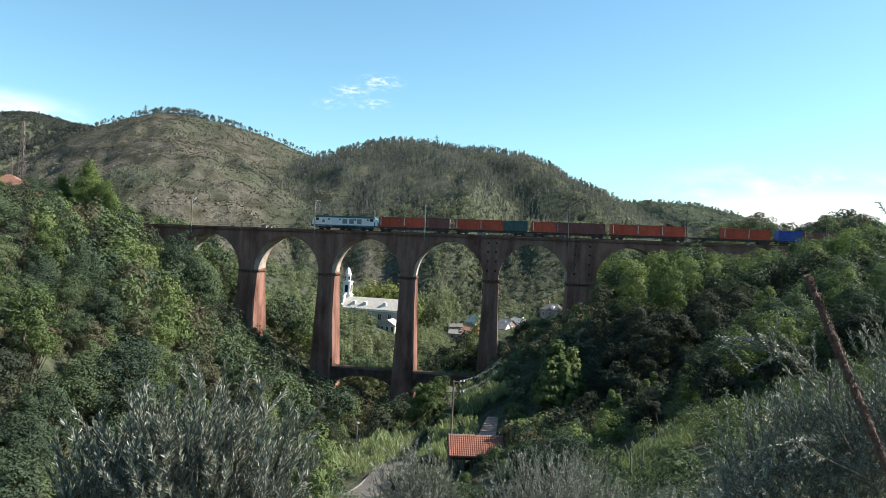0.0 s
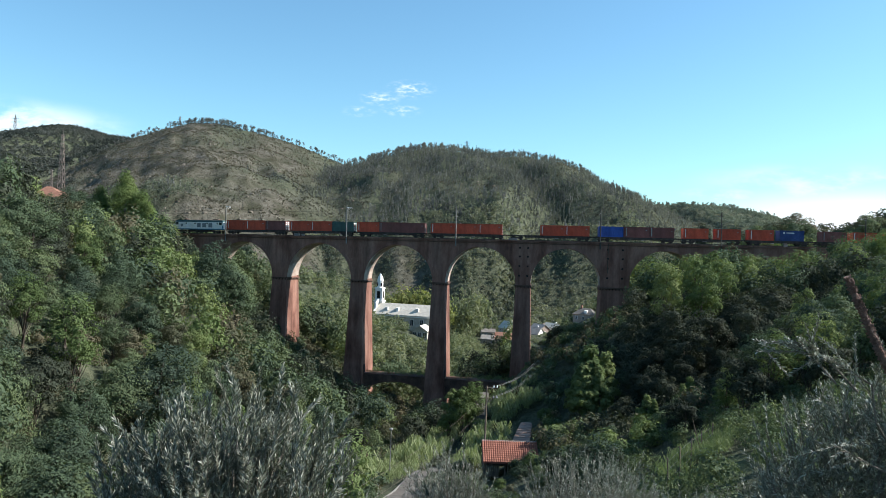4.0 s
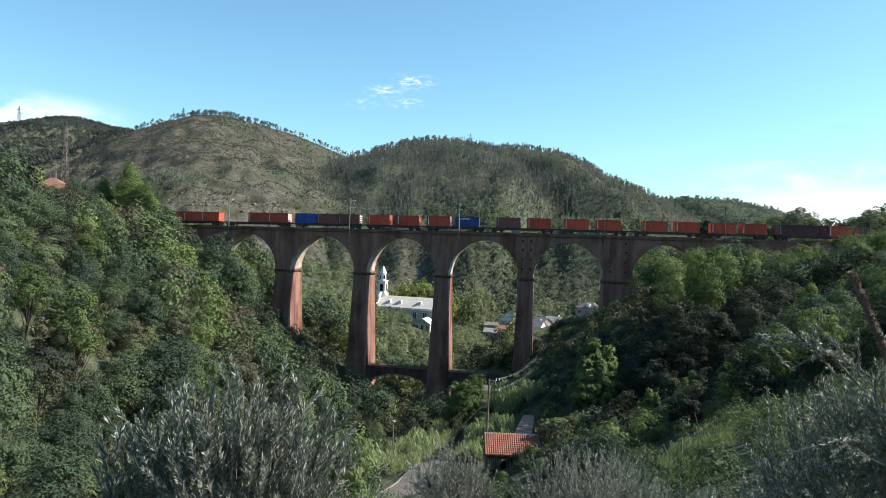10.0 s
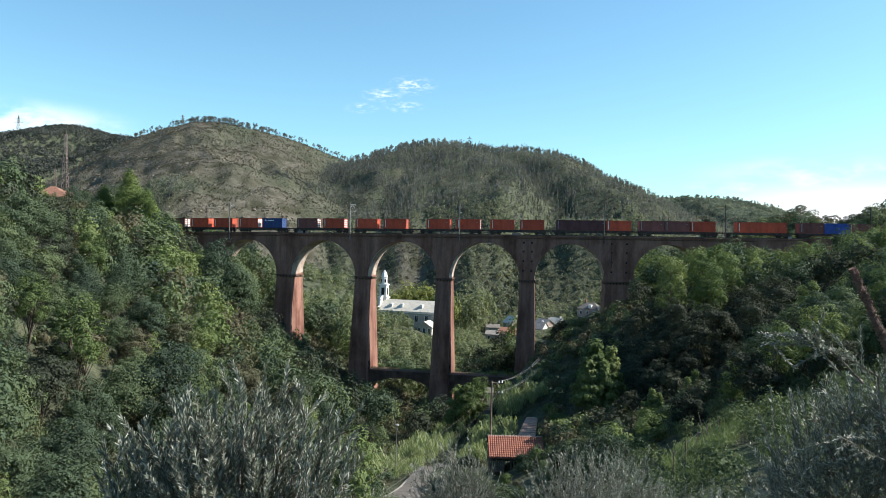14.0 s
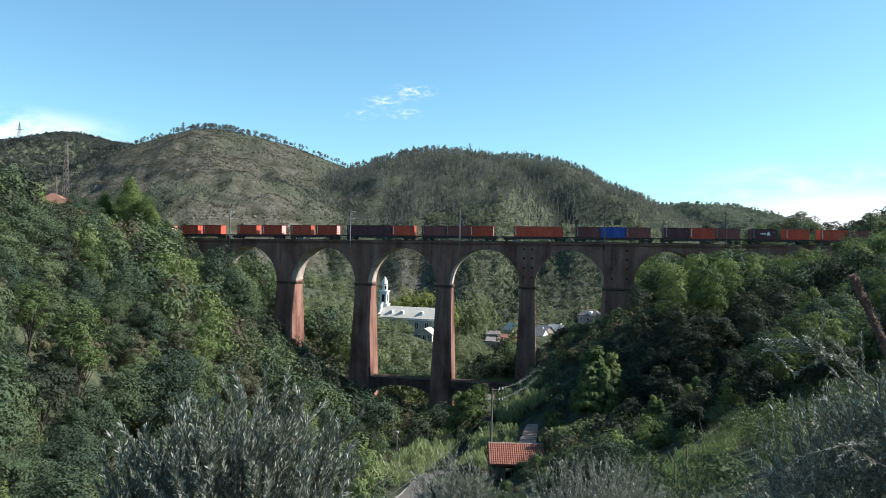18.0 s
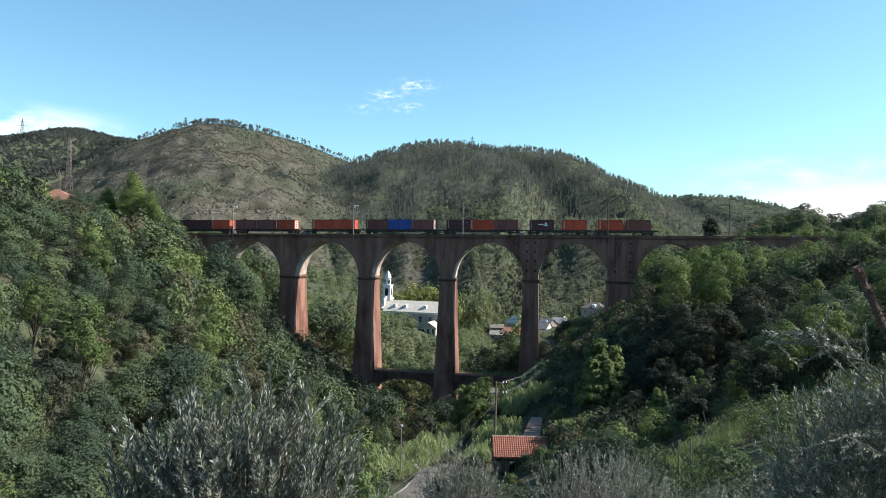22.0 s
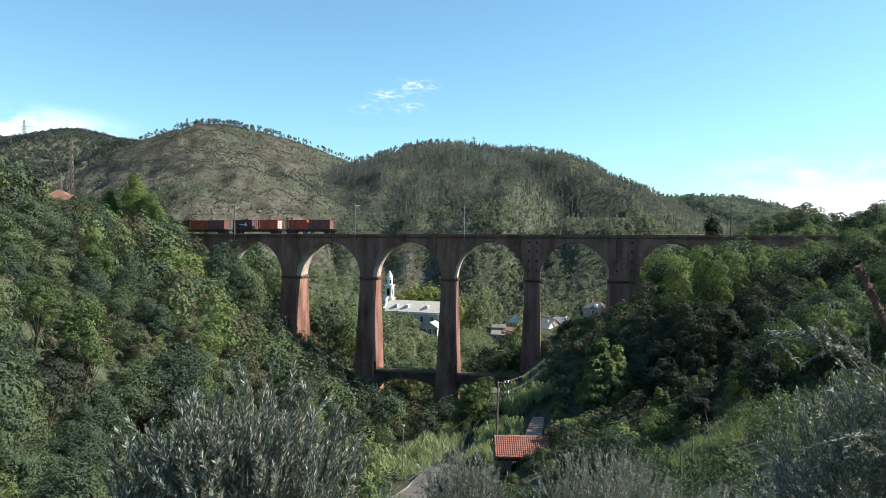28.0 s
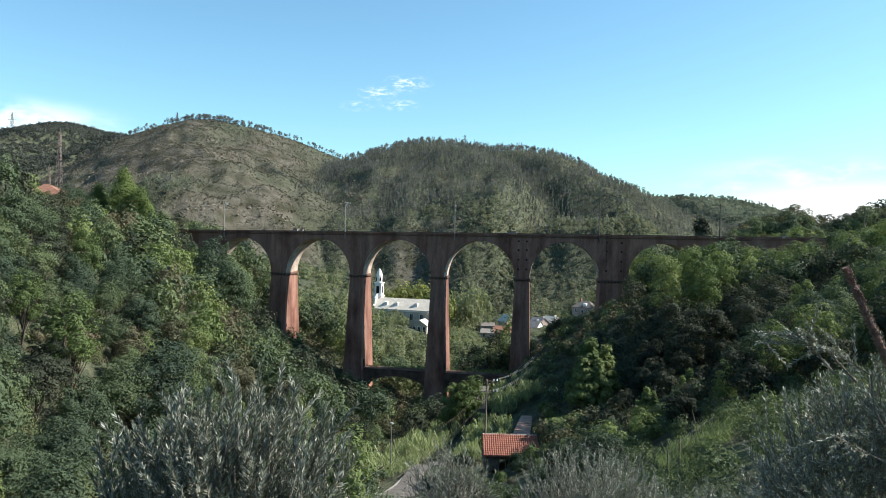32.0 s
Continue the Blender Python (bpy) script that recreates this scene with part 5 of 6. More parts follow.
    near = [(a, b, c - 0.2, min(q, r.uniform(0.55, 0.95) * (1.8 if q > 1.05 else 1.0)), r.uniform(0, 6.28), r.random(), r.uniform(0.85, 1.05)) for a, b, c, q in zip(x, y, z, size)]
    ux, uy = scatter(-70, 110, 206, 345, 3.3, 19)
    us, ul = line_distance(ux, uy)
    uz = land(ux, uy)
    uf = EYE.z + uy * np.interp(ux / uy, [-0.12, -0.11, -0.05, -0.045, -0.012, 0.0, 0.03, 0.045, 0.14, 0.16, 0.21, 0.23], [0.2, -0.085, -0.085, -0.115, -0.115, -0.085, -0.09, -0.125, -0.125, -0.09, -0.085, 0.2])
    keep = (ul > 5) & (uf - uz > 1.0) & ~((np.abs(ux + 16) < 22) & (uy > 326)) & ((np.abs(ux - road_line(uy)) > 3) | (uy > 215)) & (np.hypot(ux + 8, uy - 322) > 6)
    low = [(a, b, c - 0.4, min(r.uniform(0.4, 1.0), q / 3.8), r.uniform(0, 6.28), r.random(), r.uniform(0.8, 1.2)) for a, b, c, q in zip(ux[keep], uy[keep], uz[keep], (uf - uz)[keep])]
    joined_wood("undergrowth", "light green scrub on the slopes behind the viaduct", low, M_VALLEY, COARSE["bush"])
    tall = [(a, b, land1(a, b) - 0.3, (q - land1(a, b)) / 10.4, r.uniform(0, 6.28), r.random(), 1.0) for a, b, q in ((-25.5, 358, 29.5), (-22.0, 362, 31.5), (-17.0, 360, 33.5), (-12.5, 363, 34.5), (-8.0, 361, 33.0), (-3.5, 364, 32.5), (1.5, 360, 30.5))]
    joined_wood("valley_wood", "yellow-green poplars behind the church", tall, M_POPLAR, COARSE["tree"])
    grove = [(a, b, land1(a, b) - 0.3, 1.5, r.uniform(0, 6.28), r.random(), (q - land1(a, b)) / 15.6) for a, b, q in ((6.8, 370, 26.0), (10.4, 376, 31.0), (13.8, 371, 32.5), (17.4, 377, 33.0), (20.2, 372, 29.5), (15.5, 366, 27.5), (11.5, 366, 25.0))]
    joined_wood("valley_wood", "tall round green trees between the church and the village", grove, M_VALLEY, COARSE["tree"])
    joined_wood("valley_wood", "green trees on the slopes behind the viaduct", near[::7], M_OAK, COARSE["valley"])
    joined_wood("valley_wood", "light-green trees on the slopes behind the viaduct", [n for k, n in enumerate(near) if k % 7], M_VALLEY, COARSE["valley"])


hill_woods()


def rocks():
    """Outcrops on the bare flank and on the crag across the valley, in one mesh."""
    r = np.random.default_rng(51)
    cube = np.array([(-1, -1, -1), (1, -1, -1), (1, 1, -1), (-1, 1, -1), (-0.7, -0.7, 1), (0.7, -0.7, 1), (0.7, 0.7, 1), (-0.7, 0.7, 1)], float)
    quads = np.array([(4, 5, 6, 7), (0, 1, 5, 4), (1, 2, 6, 5), (2, 3, 7, 6), (3, 0, 4, 7)])
    y = np.sqrt(r.uniform(420 ** 2, 960 ** 2, 5200))
    x = r.uniform(-0.62, 0.1, 5200) * y
    b = bareness(x, y)
    x[:260], y[:260] = r.normal(96, 12, 260), r.normal(480, 26, 260)
    b[:260] = 1.0
    k = (b > 0.2) & (fbm(x / 28, y / 60, 31.0) > -0.1)
    x, y = x[k], y[k]
    z = land(x, y)
    vs, fs = [], []
    for i in range(len(x)):
        s = r.uniform(0.3, 0.95) * (1 + 0.4 * (r.random() < 0.08))
        a = r.uniform(0, 6.28)
        v = (cube + r.normal(size=(8, 3)) * 0.28) * np.array([s * r.uniform(0.6, 1.5), s * r.uniform(0.6, 1.5), s * r.uniform(0.3, 0.8)])
        w = np.stack([v[:, 0] * math.cos(a) - v[:, 1] * math.sin(a) + x[i], v[:, 0] * math.sin(a) + v[:, 1] * math.cos(a) + y[i], v[:, 2] + z[i]], 1)
        vs.append(w), fs.append(quads + 8 * i)
    tagged(new("rock_outcrops", bulk_mesh("rock_outcrops", np.concatenate(vs), np.concatenate(fs), M_ROCK)), "grey-brown rock outcrops on the bare hillside", "rocks", kind="stuff")


M_ROCK = surface("weathered_rock", [(0.05, 0.042, 0.032), (0.095, 0.08, 0.062), (0.16, 0.14, 0.115)], 0.08, 0.95, bump=0.6, grain=0.8)
rocks()


# ---- the valley: road, hut, lamp, pole, canes ----
M_ASPHALT = surface("pale_asphalt", [(0.085, 0.075, 0.065), (0.15, 0.136, 0.12)], 0.8, 0.9, bump=0.3, grain=12)
M_CONCRETE = surface("pale_concrete", [(0.34, 0.32, 0.29), (0.5, 0.48, 0.44)], 0.8, 0.9, bump=0.3, grain=10)
M_KERB = surface("weathered_concrete", [(0.17, 0.16, 0.145), (0.27, 0.255, 0.23)], 0.8, 0.9, bump=0.4, grain=10)
M_PAVING = surface("worn_paving", [(0.24, 0.155, 0.12), (0.40, 0.27, 0.21)], 0.9, 0.9, bump=0.4, grain=9)
M_TILE = surface("terracotta_tiles", [(0.145, 0.053, 0.036), (0.215, 0.08, 0.052), (0.29, 0.128, 0.087)], 1.6, 0.85, bump=0.3, grain=14)
M_WOOD = surface("grey_weathered_wood", [(0.10, 0.08, 0.06), (0.2, 0.165, 0.13)], 3, 0.9, bump=0.5, grain=25, stretch=(1, 1, 0.2))
M_PLASTER = surface("cream_plaster", [(0.38, 0.34, 0.285), (0.52, 0.475, 0.40)], 0.7, 0.9, bump=0.15, grain=8)
M_WHITEWASH = surface("white_plaster", [(0.68, 0.66, 0.62), (0.82, 0.81, 0.78)], 0.7, 0.9, bump=0.1, grain=8)
M_SLATE = surface("pale_slate", [(0.42, 0.39, 0.33), (0.58, 0.54, 0.46)], 0.9, 0.75, bump=0.25, grain=7)
M_OLDTILE = surface("old_roof_tiles", [(0.17, 0.08, 0.055), (0.28, 0.145, 0.10)], 0.8, 0.9, bump=0.4, grain=7)
M_GREYROOF = surface("grey_slate_roof", [(0.20, 0.19, 0.18), (0.32, 0.30, 0.28)], 0.9, 0.8, bump=0.25, grain=7)
M_BROWNROOF = surface("brown_slate_roof", [(0.11, 0.098, 0.088), (0.19, 0.17, 0.15)], 0.9, 0.85, bump=0.25, grain=7)
M_PINK = surface("pink_plaster", [(0.34, 0.26, 0.22), (0.45, 0.36, 0.31)], 0.7, 0.9)
M_RUST = surface("rust_brown", [(0.19, 0.11, 0.088), (0.40, 0.25, 0.20)], 30, 0.9, bump=0.9, grain=150)
M_WIRE = surface("pale_wire", [(0.3, 0.3, 0.28), (0.4, 0.4, 0.38)], 1, 0.6, 0.3)
M_LATTICE = surface("weathered_lattice", [(0.17, 0.13, 0.11), (0.27, 0.22, 0.19)], 1, 0.7, 0.2)


def ribbon(points, width, lift):
    """A strip laid over the ground along plan points."""
    g = Geo()
    for k, (x, y) in enumerate(points):
        x0, y0 = points[max(0, k - 1)]
        x1, y1 = points[min(len(points) - 1, k + 1)]
        d = Vector((y1 - y0, x0 - x1)).normalized() * width / 2
        z = land1(x, y) + lift
        g.v += [(x - d.x, y - d.y, z - 1.2), (x - d.x, y - d.y, z), (x + d.x, y + d.y, z), (x + d.x, y + d.y, z - 1.2)]
        if k:
            b = 4 * (k - 1)
            g.f += [(b + i, b + 4 + i, b + 5 + i, b + 1 + i) for i in range(3)]
    return g


def roads():
    ys = np.arange(66, 121, 2.0)
    pts = [(float(road_line(y)), float(y)) for y in ys]
    tagged(new("road", ribbon(pts, 3.8, 0.1).mesh("road", M_ASPHALT)), "narrow pale asphalt road along the valley floor", "road", kind="structure")
    edge = [(x - 2.05, y) for x, y in pts if 92 < y < 122]
    tagged(new("kerb", ribbon(edge, 0.22, 0.3).mesh("kerb", M_KERB)), "low whitish concrete kerb wall along the road", "kerb", kind="structure")
    way_up = Geo()
    for k in range(9):
        f = k / 8
        x, y, z = 11.6 + 3.2 * f + 0.95 * f * f, 110 + 25 * f, 19.4 + 0.5 * f
        w = 1.75 - 0.7 * f
        way_up.v += [(x - w, y, z - 2), (x - w, y, z), (x + w, y, z), (x + w, y, z - 2)]
        if k:
            b = 4 * (k - 1)
            way_up.f += [(b + i, b + 4 + i, b + 5 + i, b + 1 + i) for i in range(3)]
    way_up.f += [(0, 1, 2, 3)]
    lane = Geo()
    for k in range(7):
        f = k / 6
        x, y, z = 8.2 + 1.2 * f, 147 + 12 * f, 18.4 + 2.2 * f
        lane.v += [(x - 1.0, y, z - 9), (x - 1.0, y, z), (x + 1.0, y, z), (x + 1.0, y, z - 9)]
        if k:
            b = 4 * (k - 1)
            lane.f += [(b + i, b + 4 + i, b + 5 + i, b + 1 + i) for i in range(3)]
    lane.f += [(0, 1, 2, 3)]
    tagged(new("ramp_lane", lane.mesh("ramp_lane", M_ASPHALT)), "pale concrete lane climbing below the viaduct", "lane", kind="structure")
    path = tagged(new("path", way_up.mesh("path", M_PAVING)), "pale paved ramp climbing behind the hut", "path", kind="structure")
    for k in range(22):
        f0, f1 = k / 22 + 0.004, (k + 1) / 22 - 0.004
        v = []
        for f in (f0, f1):
            x, y, z, w = 11.6 + 3.2 * f + 0.95 * f * f, 110 + 25 * f, 19.4 + 0.5 * f + 0.05 + rng.uniform(0, 0.05), 1.7 - 0.7 * f
            v += [(x - w, y, z - 0.12), (x + w, y, z - 0.12), (x + w, y, z), (x - w, y, z)]
        part("paving_slab", Geo().add(v, [(3, 2, 6, 7), (0, 1, 2, 3), (5, 4, 7, 6), (1, 5, 6, 2), (4, 0, 3, 7)]), M_PAVING, path)


def hut():
    x0, x1, yr, ye = 5.85, 13.05, 100.0, 96.4
    zr, ze = 25.15, 23.3
    zb = land1(9, 98) - 0.3
    top = thing("hut", "small wooden hut with terracotta tile roof among bushes", "hut")
    g = Geo()
    g.add([(x0, yr, zr), (x1, yr, zr), (x1, ye, ze), (x0, ye, ze), (x0, yr, zr - 0.12), (x1, yr, zr - 0.12), (x1, ye, ze - 0.12), (x0, ye, ze - 0.12)],
          [(0, 3, 2, 1), (4, 5, 6, 7), (0, 1, 5, 4), (2, 3, 7, 6), (1, 2, 6, 5), (3, 0, 4, 7)])
    g.add([(x0, yr, zr), (x1, yr, zr), (x1, yr + 2.4, ze + 0.4), (x0, yr + 2.4, ze + 0.4)], [(0, 1, 2, 3)])
    roof = part("roof", g, M_TILE, top)
    # barrel tiles in rows
    rows, cols = 10, 26
    sl = Vector((0, ye - yr, ze - zr)) / rows
    tr = (x1 - x0) / cols * 0.5
    a, b = sl * -0.1 + Vector((0, 0, 0.03)), sl + Vector((0, 0, 0.07))
    vs = []
    for p in (a, b):
        vs += [p + Vector((-tr, 0, 0)), p + Vector((-tr * 0.5, 0, 0.09)), p + Vector((tr * 0.5, 0, 0.09)), p + Vector((tr, 0, 0))]
    vs += [v - Vector((0, 0, 0.02)) for v in vs]
    tile = Geo().add(vs, [(0, 4, 5, 1), (1, 5, 6, 2), (2, 6, 7, 3), (12, 4, 5, 13), (13, 5, 6, 14), (14, 6, 7, 15)]).mesh("tile", M_TILE)
    for i in range(rows):
        for k in range(cols):
            cx = x0 + (x1 - x0) * (k + 0.5) / cols
            part("tile", tile, None, roof, at=pose(cx + rng.uniform(-0.02, 0.02), yr + sl.y * i, zr + sl.z * i + rng.uniform(0, 0.015)))
    g = Geo()
    for k in range(16):
        xa = x0 + (x1 - x0) * k / 16
        g.box(xa, xa + 0.42, yr - 0.12, yr + 0.12, zr + 0.02, zr + 0.13, None, (0.03, 0.05))
    part("ridge_tiles", g, M_CONCRETE, roof)
    for x in (x0 + 0.2, x1 - 0.3):
        part("end_wall", Geo().box(x, x + 0.12, ye + 0.5, yr + 2.2, zb, ze + 0.35), M_WOOD, top)
    part("back_wall", Geo().box(x0 + 0.2, x1 - 0.2, yr + 2.0, yr + 2.15, zb, ze + 0.35), M_WOOD, top)
    for k, x in enumerate((x0 + 0.35, x0 + 1.1, x0 + 2.0, x0 + 2.9, x0 + 3.3, x0 + 5.0, x1 - 0.5)):
        part("post", Geo().tube([(x, ye + 0.4, zb), (x + rng.uniform(-0.12, 0.12), ye + 0.35, ze + 0.15)], [0.1, 0.08], 6), M_WOOD, top)
    for k in range(7):
        x = x0 + 0.35 + k * 0.24
        part("plank", Geo().box(x, x + 0.2, ye + 0.48, ye + 0.53, zb, ze - 0.3 - 0.2 * rng.random()), M_WOOD, top)
    part("lintel", Geo().box(x0 + 0.2, x1 - 0.2, ye + 0.35, ye + 0.5, ze + 0.02, ze + 0.2), M_WOOD, top)


def lamp_and_pole():
    x, y = -6.8, 112.0
    zb = land1(x, y)
    top = thing("street_lamp", "grey steel street lamp with small round head beside the road", "street lamp")
    part("post", Geo().tube([(x, y, zb - 0.3), (x, y, 23.2)], [0.09, 0.06], 8), M_ZINC, top)
    part("lamp_head", Geo().tube([(x, y, 23.15), (x, y, 23.3), (x, y, 23.5), (x, y, 23.55)], [0.1, 0.3, 0.26, 0.1], 10), M_ZINC, top)
    x, y = 6.65, 106.5
    zb, zt = land1(x, y), 31.2
    top = thing("utility_pole", "wooden utility pole with crossarms and insulators behind the hut", "utility pole")
    part("post", Geo().tube([(x, y, zb - 0.5), (x, y, zt)], [0.16, 0.11], 8), M_WOOD, top)
    part("crossarm", Geo().tube([(x - 0.2, y, zt - 0.25), (x + 1.5, y + 0.2, zt - 0.2)], 0.07, 6), M_WOOD, top)
    part("crossarm", Geo().tube([(x - 1.0, y, zt - 1.75), (x + 1.5, y + 0.2, zt - 1.65)], 0.07, 6), M_WOOD, top)
    part("brace", Geo().tube([(x, y, zt - 2.5), (x + 1.0, y + 0.1, zt - 1.75)], 0.04, 5), M_WOOD, top)
    ends = [(1.0, -0.15), (1.45, -0.1), (1.0, -1.6), (1.45, -1.55)]
    for dx, dz in ends:
        part("insulator", Geo().tube([(x + dx, y + 0.1, zt + dz - 0.1), (x + dx, y + 0.1, zt + dz + 0.2)], 0.08, 6), M_WHITE, top)
    for k, (dx, dz) in enumerate(ends):
        a = Vector((x + dx, y + 0.1, zt + dz + 0.15))
        for b, sag in ((Vector((25.0 + 0.4 * k, 186, 26.4 - 1.1 * (k // 2))), 1.7), (Vector((-4.6 + 0.5 * k, 46.0, 35.5 - 0.3 * k)), 0.8)):
            if k % 2 and b.y < 100:
                continue
            pts = [a.lerp(b, f) - Vector((0, 0, sag * 4 * f * (1 - f))) for f in [i / 14 for i in range(15)]]
            tagged(new("power_line", Geo().tube(pts, 0.011 if b.y > 100 else 0.0055, 4).mesh("power_line", M_WIRE if b.y > 100 else M_LATTICE)), "thin pale power line sagging from the pole", "wire", "power lines")


def blades(rows, height, width, droop, per):
    """Long narrow leaves on upright stems, in one mesh."""
    vs, n = [], 0
    for x, y, z, s in rows:
        a = rng.uniform(0, 6.28, per)
        h = height * s * rng.uniform(0.35, 1.0, per)
        ln = height * s * rng.uniform(0.22, 0.4, per)
        px, py = x + rng.normal(size=per) * 0.25 * s, y + rng.normal(size=per) * 0.25 * s
        d = np.stack([np.cos(a), np.sin(a), np.zeros(per)], 1)
        side = np.stack([-np.sin(a), np.cos(a), np.zeros(per)], 1) * (width * s)
        p0 = np.stack([px, py, z + h * 0.72], 1)
        p1 = p0 + d * ln[:, None] * 0.45 + np.array([0, 0, 1.0]) * (ln * 0.75)[:, None]
        p2 = p0 + d * ln[:, None] * 1.0 + np.array([0, 0, 1.0]) * (ln * (0.75 - droop))[:, None]
        vs.append(np.stack([p0 - side * 0.5, p0 + side * 0.5, p1 + side, p1 - side], 1))
        vs.append(np.stack([p1 - side, p1 + side, p2 + side * 0.15, p2 - side * 0.15], 1))
    v = np.concatenate(vs)
    return v.reshape(-1, 3), np.arange(len(v) * 4).reshape(-1, 4)


def canes():
    x, y = scatter(-24, 20, 105, 172, 1.15, 12)
    x, y = x + rng.normal(size=len(x)) * 0.6, y + rng.normal(size=len(x)) * 0.6
    keep = cane_ground(x, y) & (fbm(x / 9, y / 9, 3.3) > -0.3)
    x, y = x[keep], y[keep]
    z = land(x, y)
    v, f = blades([(a, b, c, rng.uniform(0.5, 1.35) * (0.95 + 0.45 * float(value_noise(np.float64(a / 5), np.float64(b / 5), 2.0)))) for a, b, c in zip(x, y, z)], 3.3, 0.045, 0.75, 26)
    tagged(new("cane_thicket", bulk_mesh("cane_thicket", v, f, M_REED)), "light green giant cane thicket on the valley floor", "reeds", kind="stuff")
    # grass and weeds on the bracing arcade
    tops = []
    for k in range(260):
        q = rng.uniform(-19.6, -3.2) if k % 2 else rng.uniform(1.4, 18.6)
        gx, gy, gz = V(q, rng.uniform(-2.5, 1.8), 17.15)
        tops.append((gx, gy, gz, rng.uniform(0.3, 1.0)))
    v, f = blades(tops, 1.5, 0.035, 0.7, 16)
    tagged(new("wall_grass", bulk_mesh("wall_grass", v, f, M_REED)), "grass and weeds growing on the old bracing arches", "grass", kind="stuff")
    # tall weeds and young plants of the sunny plot
    x, y = scatter(9, 30, 36, 68, 0.55, 14)
    keep = (np.hypot((x - 19.6 - 0.55 * (y - 57)) / 2.6, (y - 57.5) / 6) < 1) & (fbm(x / 3, y / 3, 8.0) > -0.12)
    x, y = x[keep], y[keep]
    v, f = blades([(a, b, c, rng.uniform(0.5, 1.3)) for a, b, c in zip(x, y, land(x, y))], 1.5, 0.02, 0.6, 34)
    tagged(new("tall_weeds", bulk_mesh("tall_weeds", v, f, M_REED)), "sunlit light green weeds and crops on the plot", "weeds", kind="stuff")


roads()
hut()
lamp_and_pole()
canes()


# ---- the village ----
def window_on(parent, m, x, y, z, w, h, name="window"):
    """A framed window proud of a wall whose outside is -y, in the space m."""
    win = part(name, Geo().box(x - w / 2, x + w / 2, y - 0.05, y + 0.06, z - h / 2, z + h / 2, m), M_PANE, parent)
    part("window_frame", Geo().box(x - w / 2 - 0.12, x - w / 2, y - 0.08, y + 0.06, z - h / 2, z + h / 2, m).box(x + w / 2, x + w / 2 + 0.12, y - 0.08, y + 0.06, z - h / 2, z + h / 2, m)
         .box(x - w / 2 - 0.12, x + w / 2 + 0.12, y - 0.08, y + 0.06, z + h / 2, z + h / 2 + 0.12, m).box(x - 0.04, x + 0.04, y - 0.07, y + 0.06, z - h / 2, z + h / 2, m), M_WHITEWASH, win)
    part("window_sill", Geo().box(x - w / 2 - 0.18, x + w / 2 + 0.18, y - 0.16, y + 0.05, z - h / 2 - 0.1, z - h / 2, m), M_CONCRETE, win)


def gabled(parent, m, lx, ly, z0, ze, zr, wall, roof, over=0.4):
    """Walls with gables at the two x ends, and a thick roof."""
    a, b = lx / 2, ly / 2
    g = Geo()
    p = [(-a, -b, z0), (a, -b, z0), (a, b, z0), (-a, b, z0), (-a, -b, ze), (a, -b, ze), (a, b, ze), (-a, b, ze), (-a, 0, zr), (a, 0, zr)]
    g.add([m @ Vector(q) for q in p], [(0, 1, 5, 4), (1, 2, 6, 9, 5), (2, 3, 7, 6), (3, 0, 4, 8, 7)])
    part("wall", g, wall, parent)
    g = Geo()
    t = 0.25
    k = (zr - ze) / b
    for sy in (-1, 1):
        q = [(-a - over, sy * (b + over), ze - k * over), (a + over, sy * (b + over), ze - k * over), (a + over, 0, zr), (-a - over, 0, zr)]
        q = [(x, y, z + 0.03) for x, y, z in q] + [(x, y, z + t) for x, y, z in q]
        g.add([m @ Vector(v) for v in q], [(0, 1, 2, 3), (4, 5, 6, 7), (0, 1, 5, 4), (1, 2, 6, 5), (3, 0, 4, 7)])
    return part("roof", g, roof, parent)


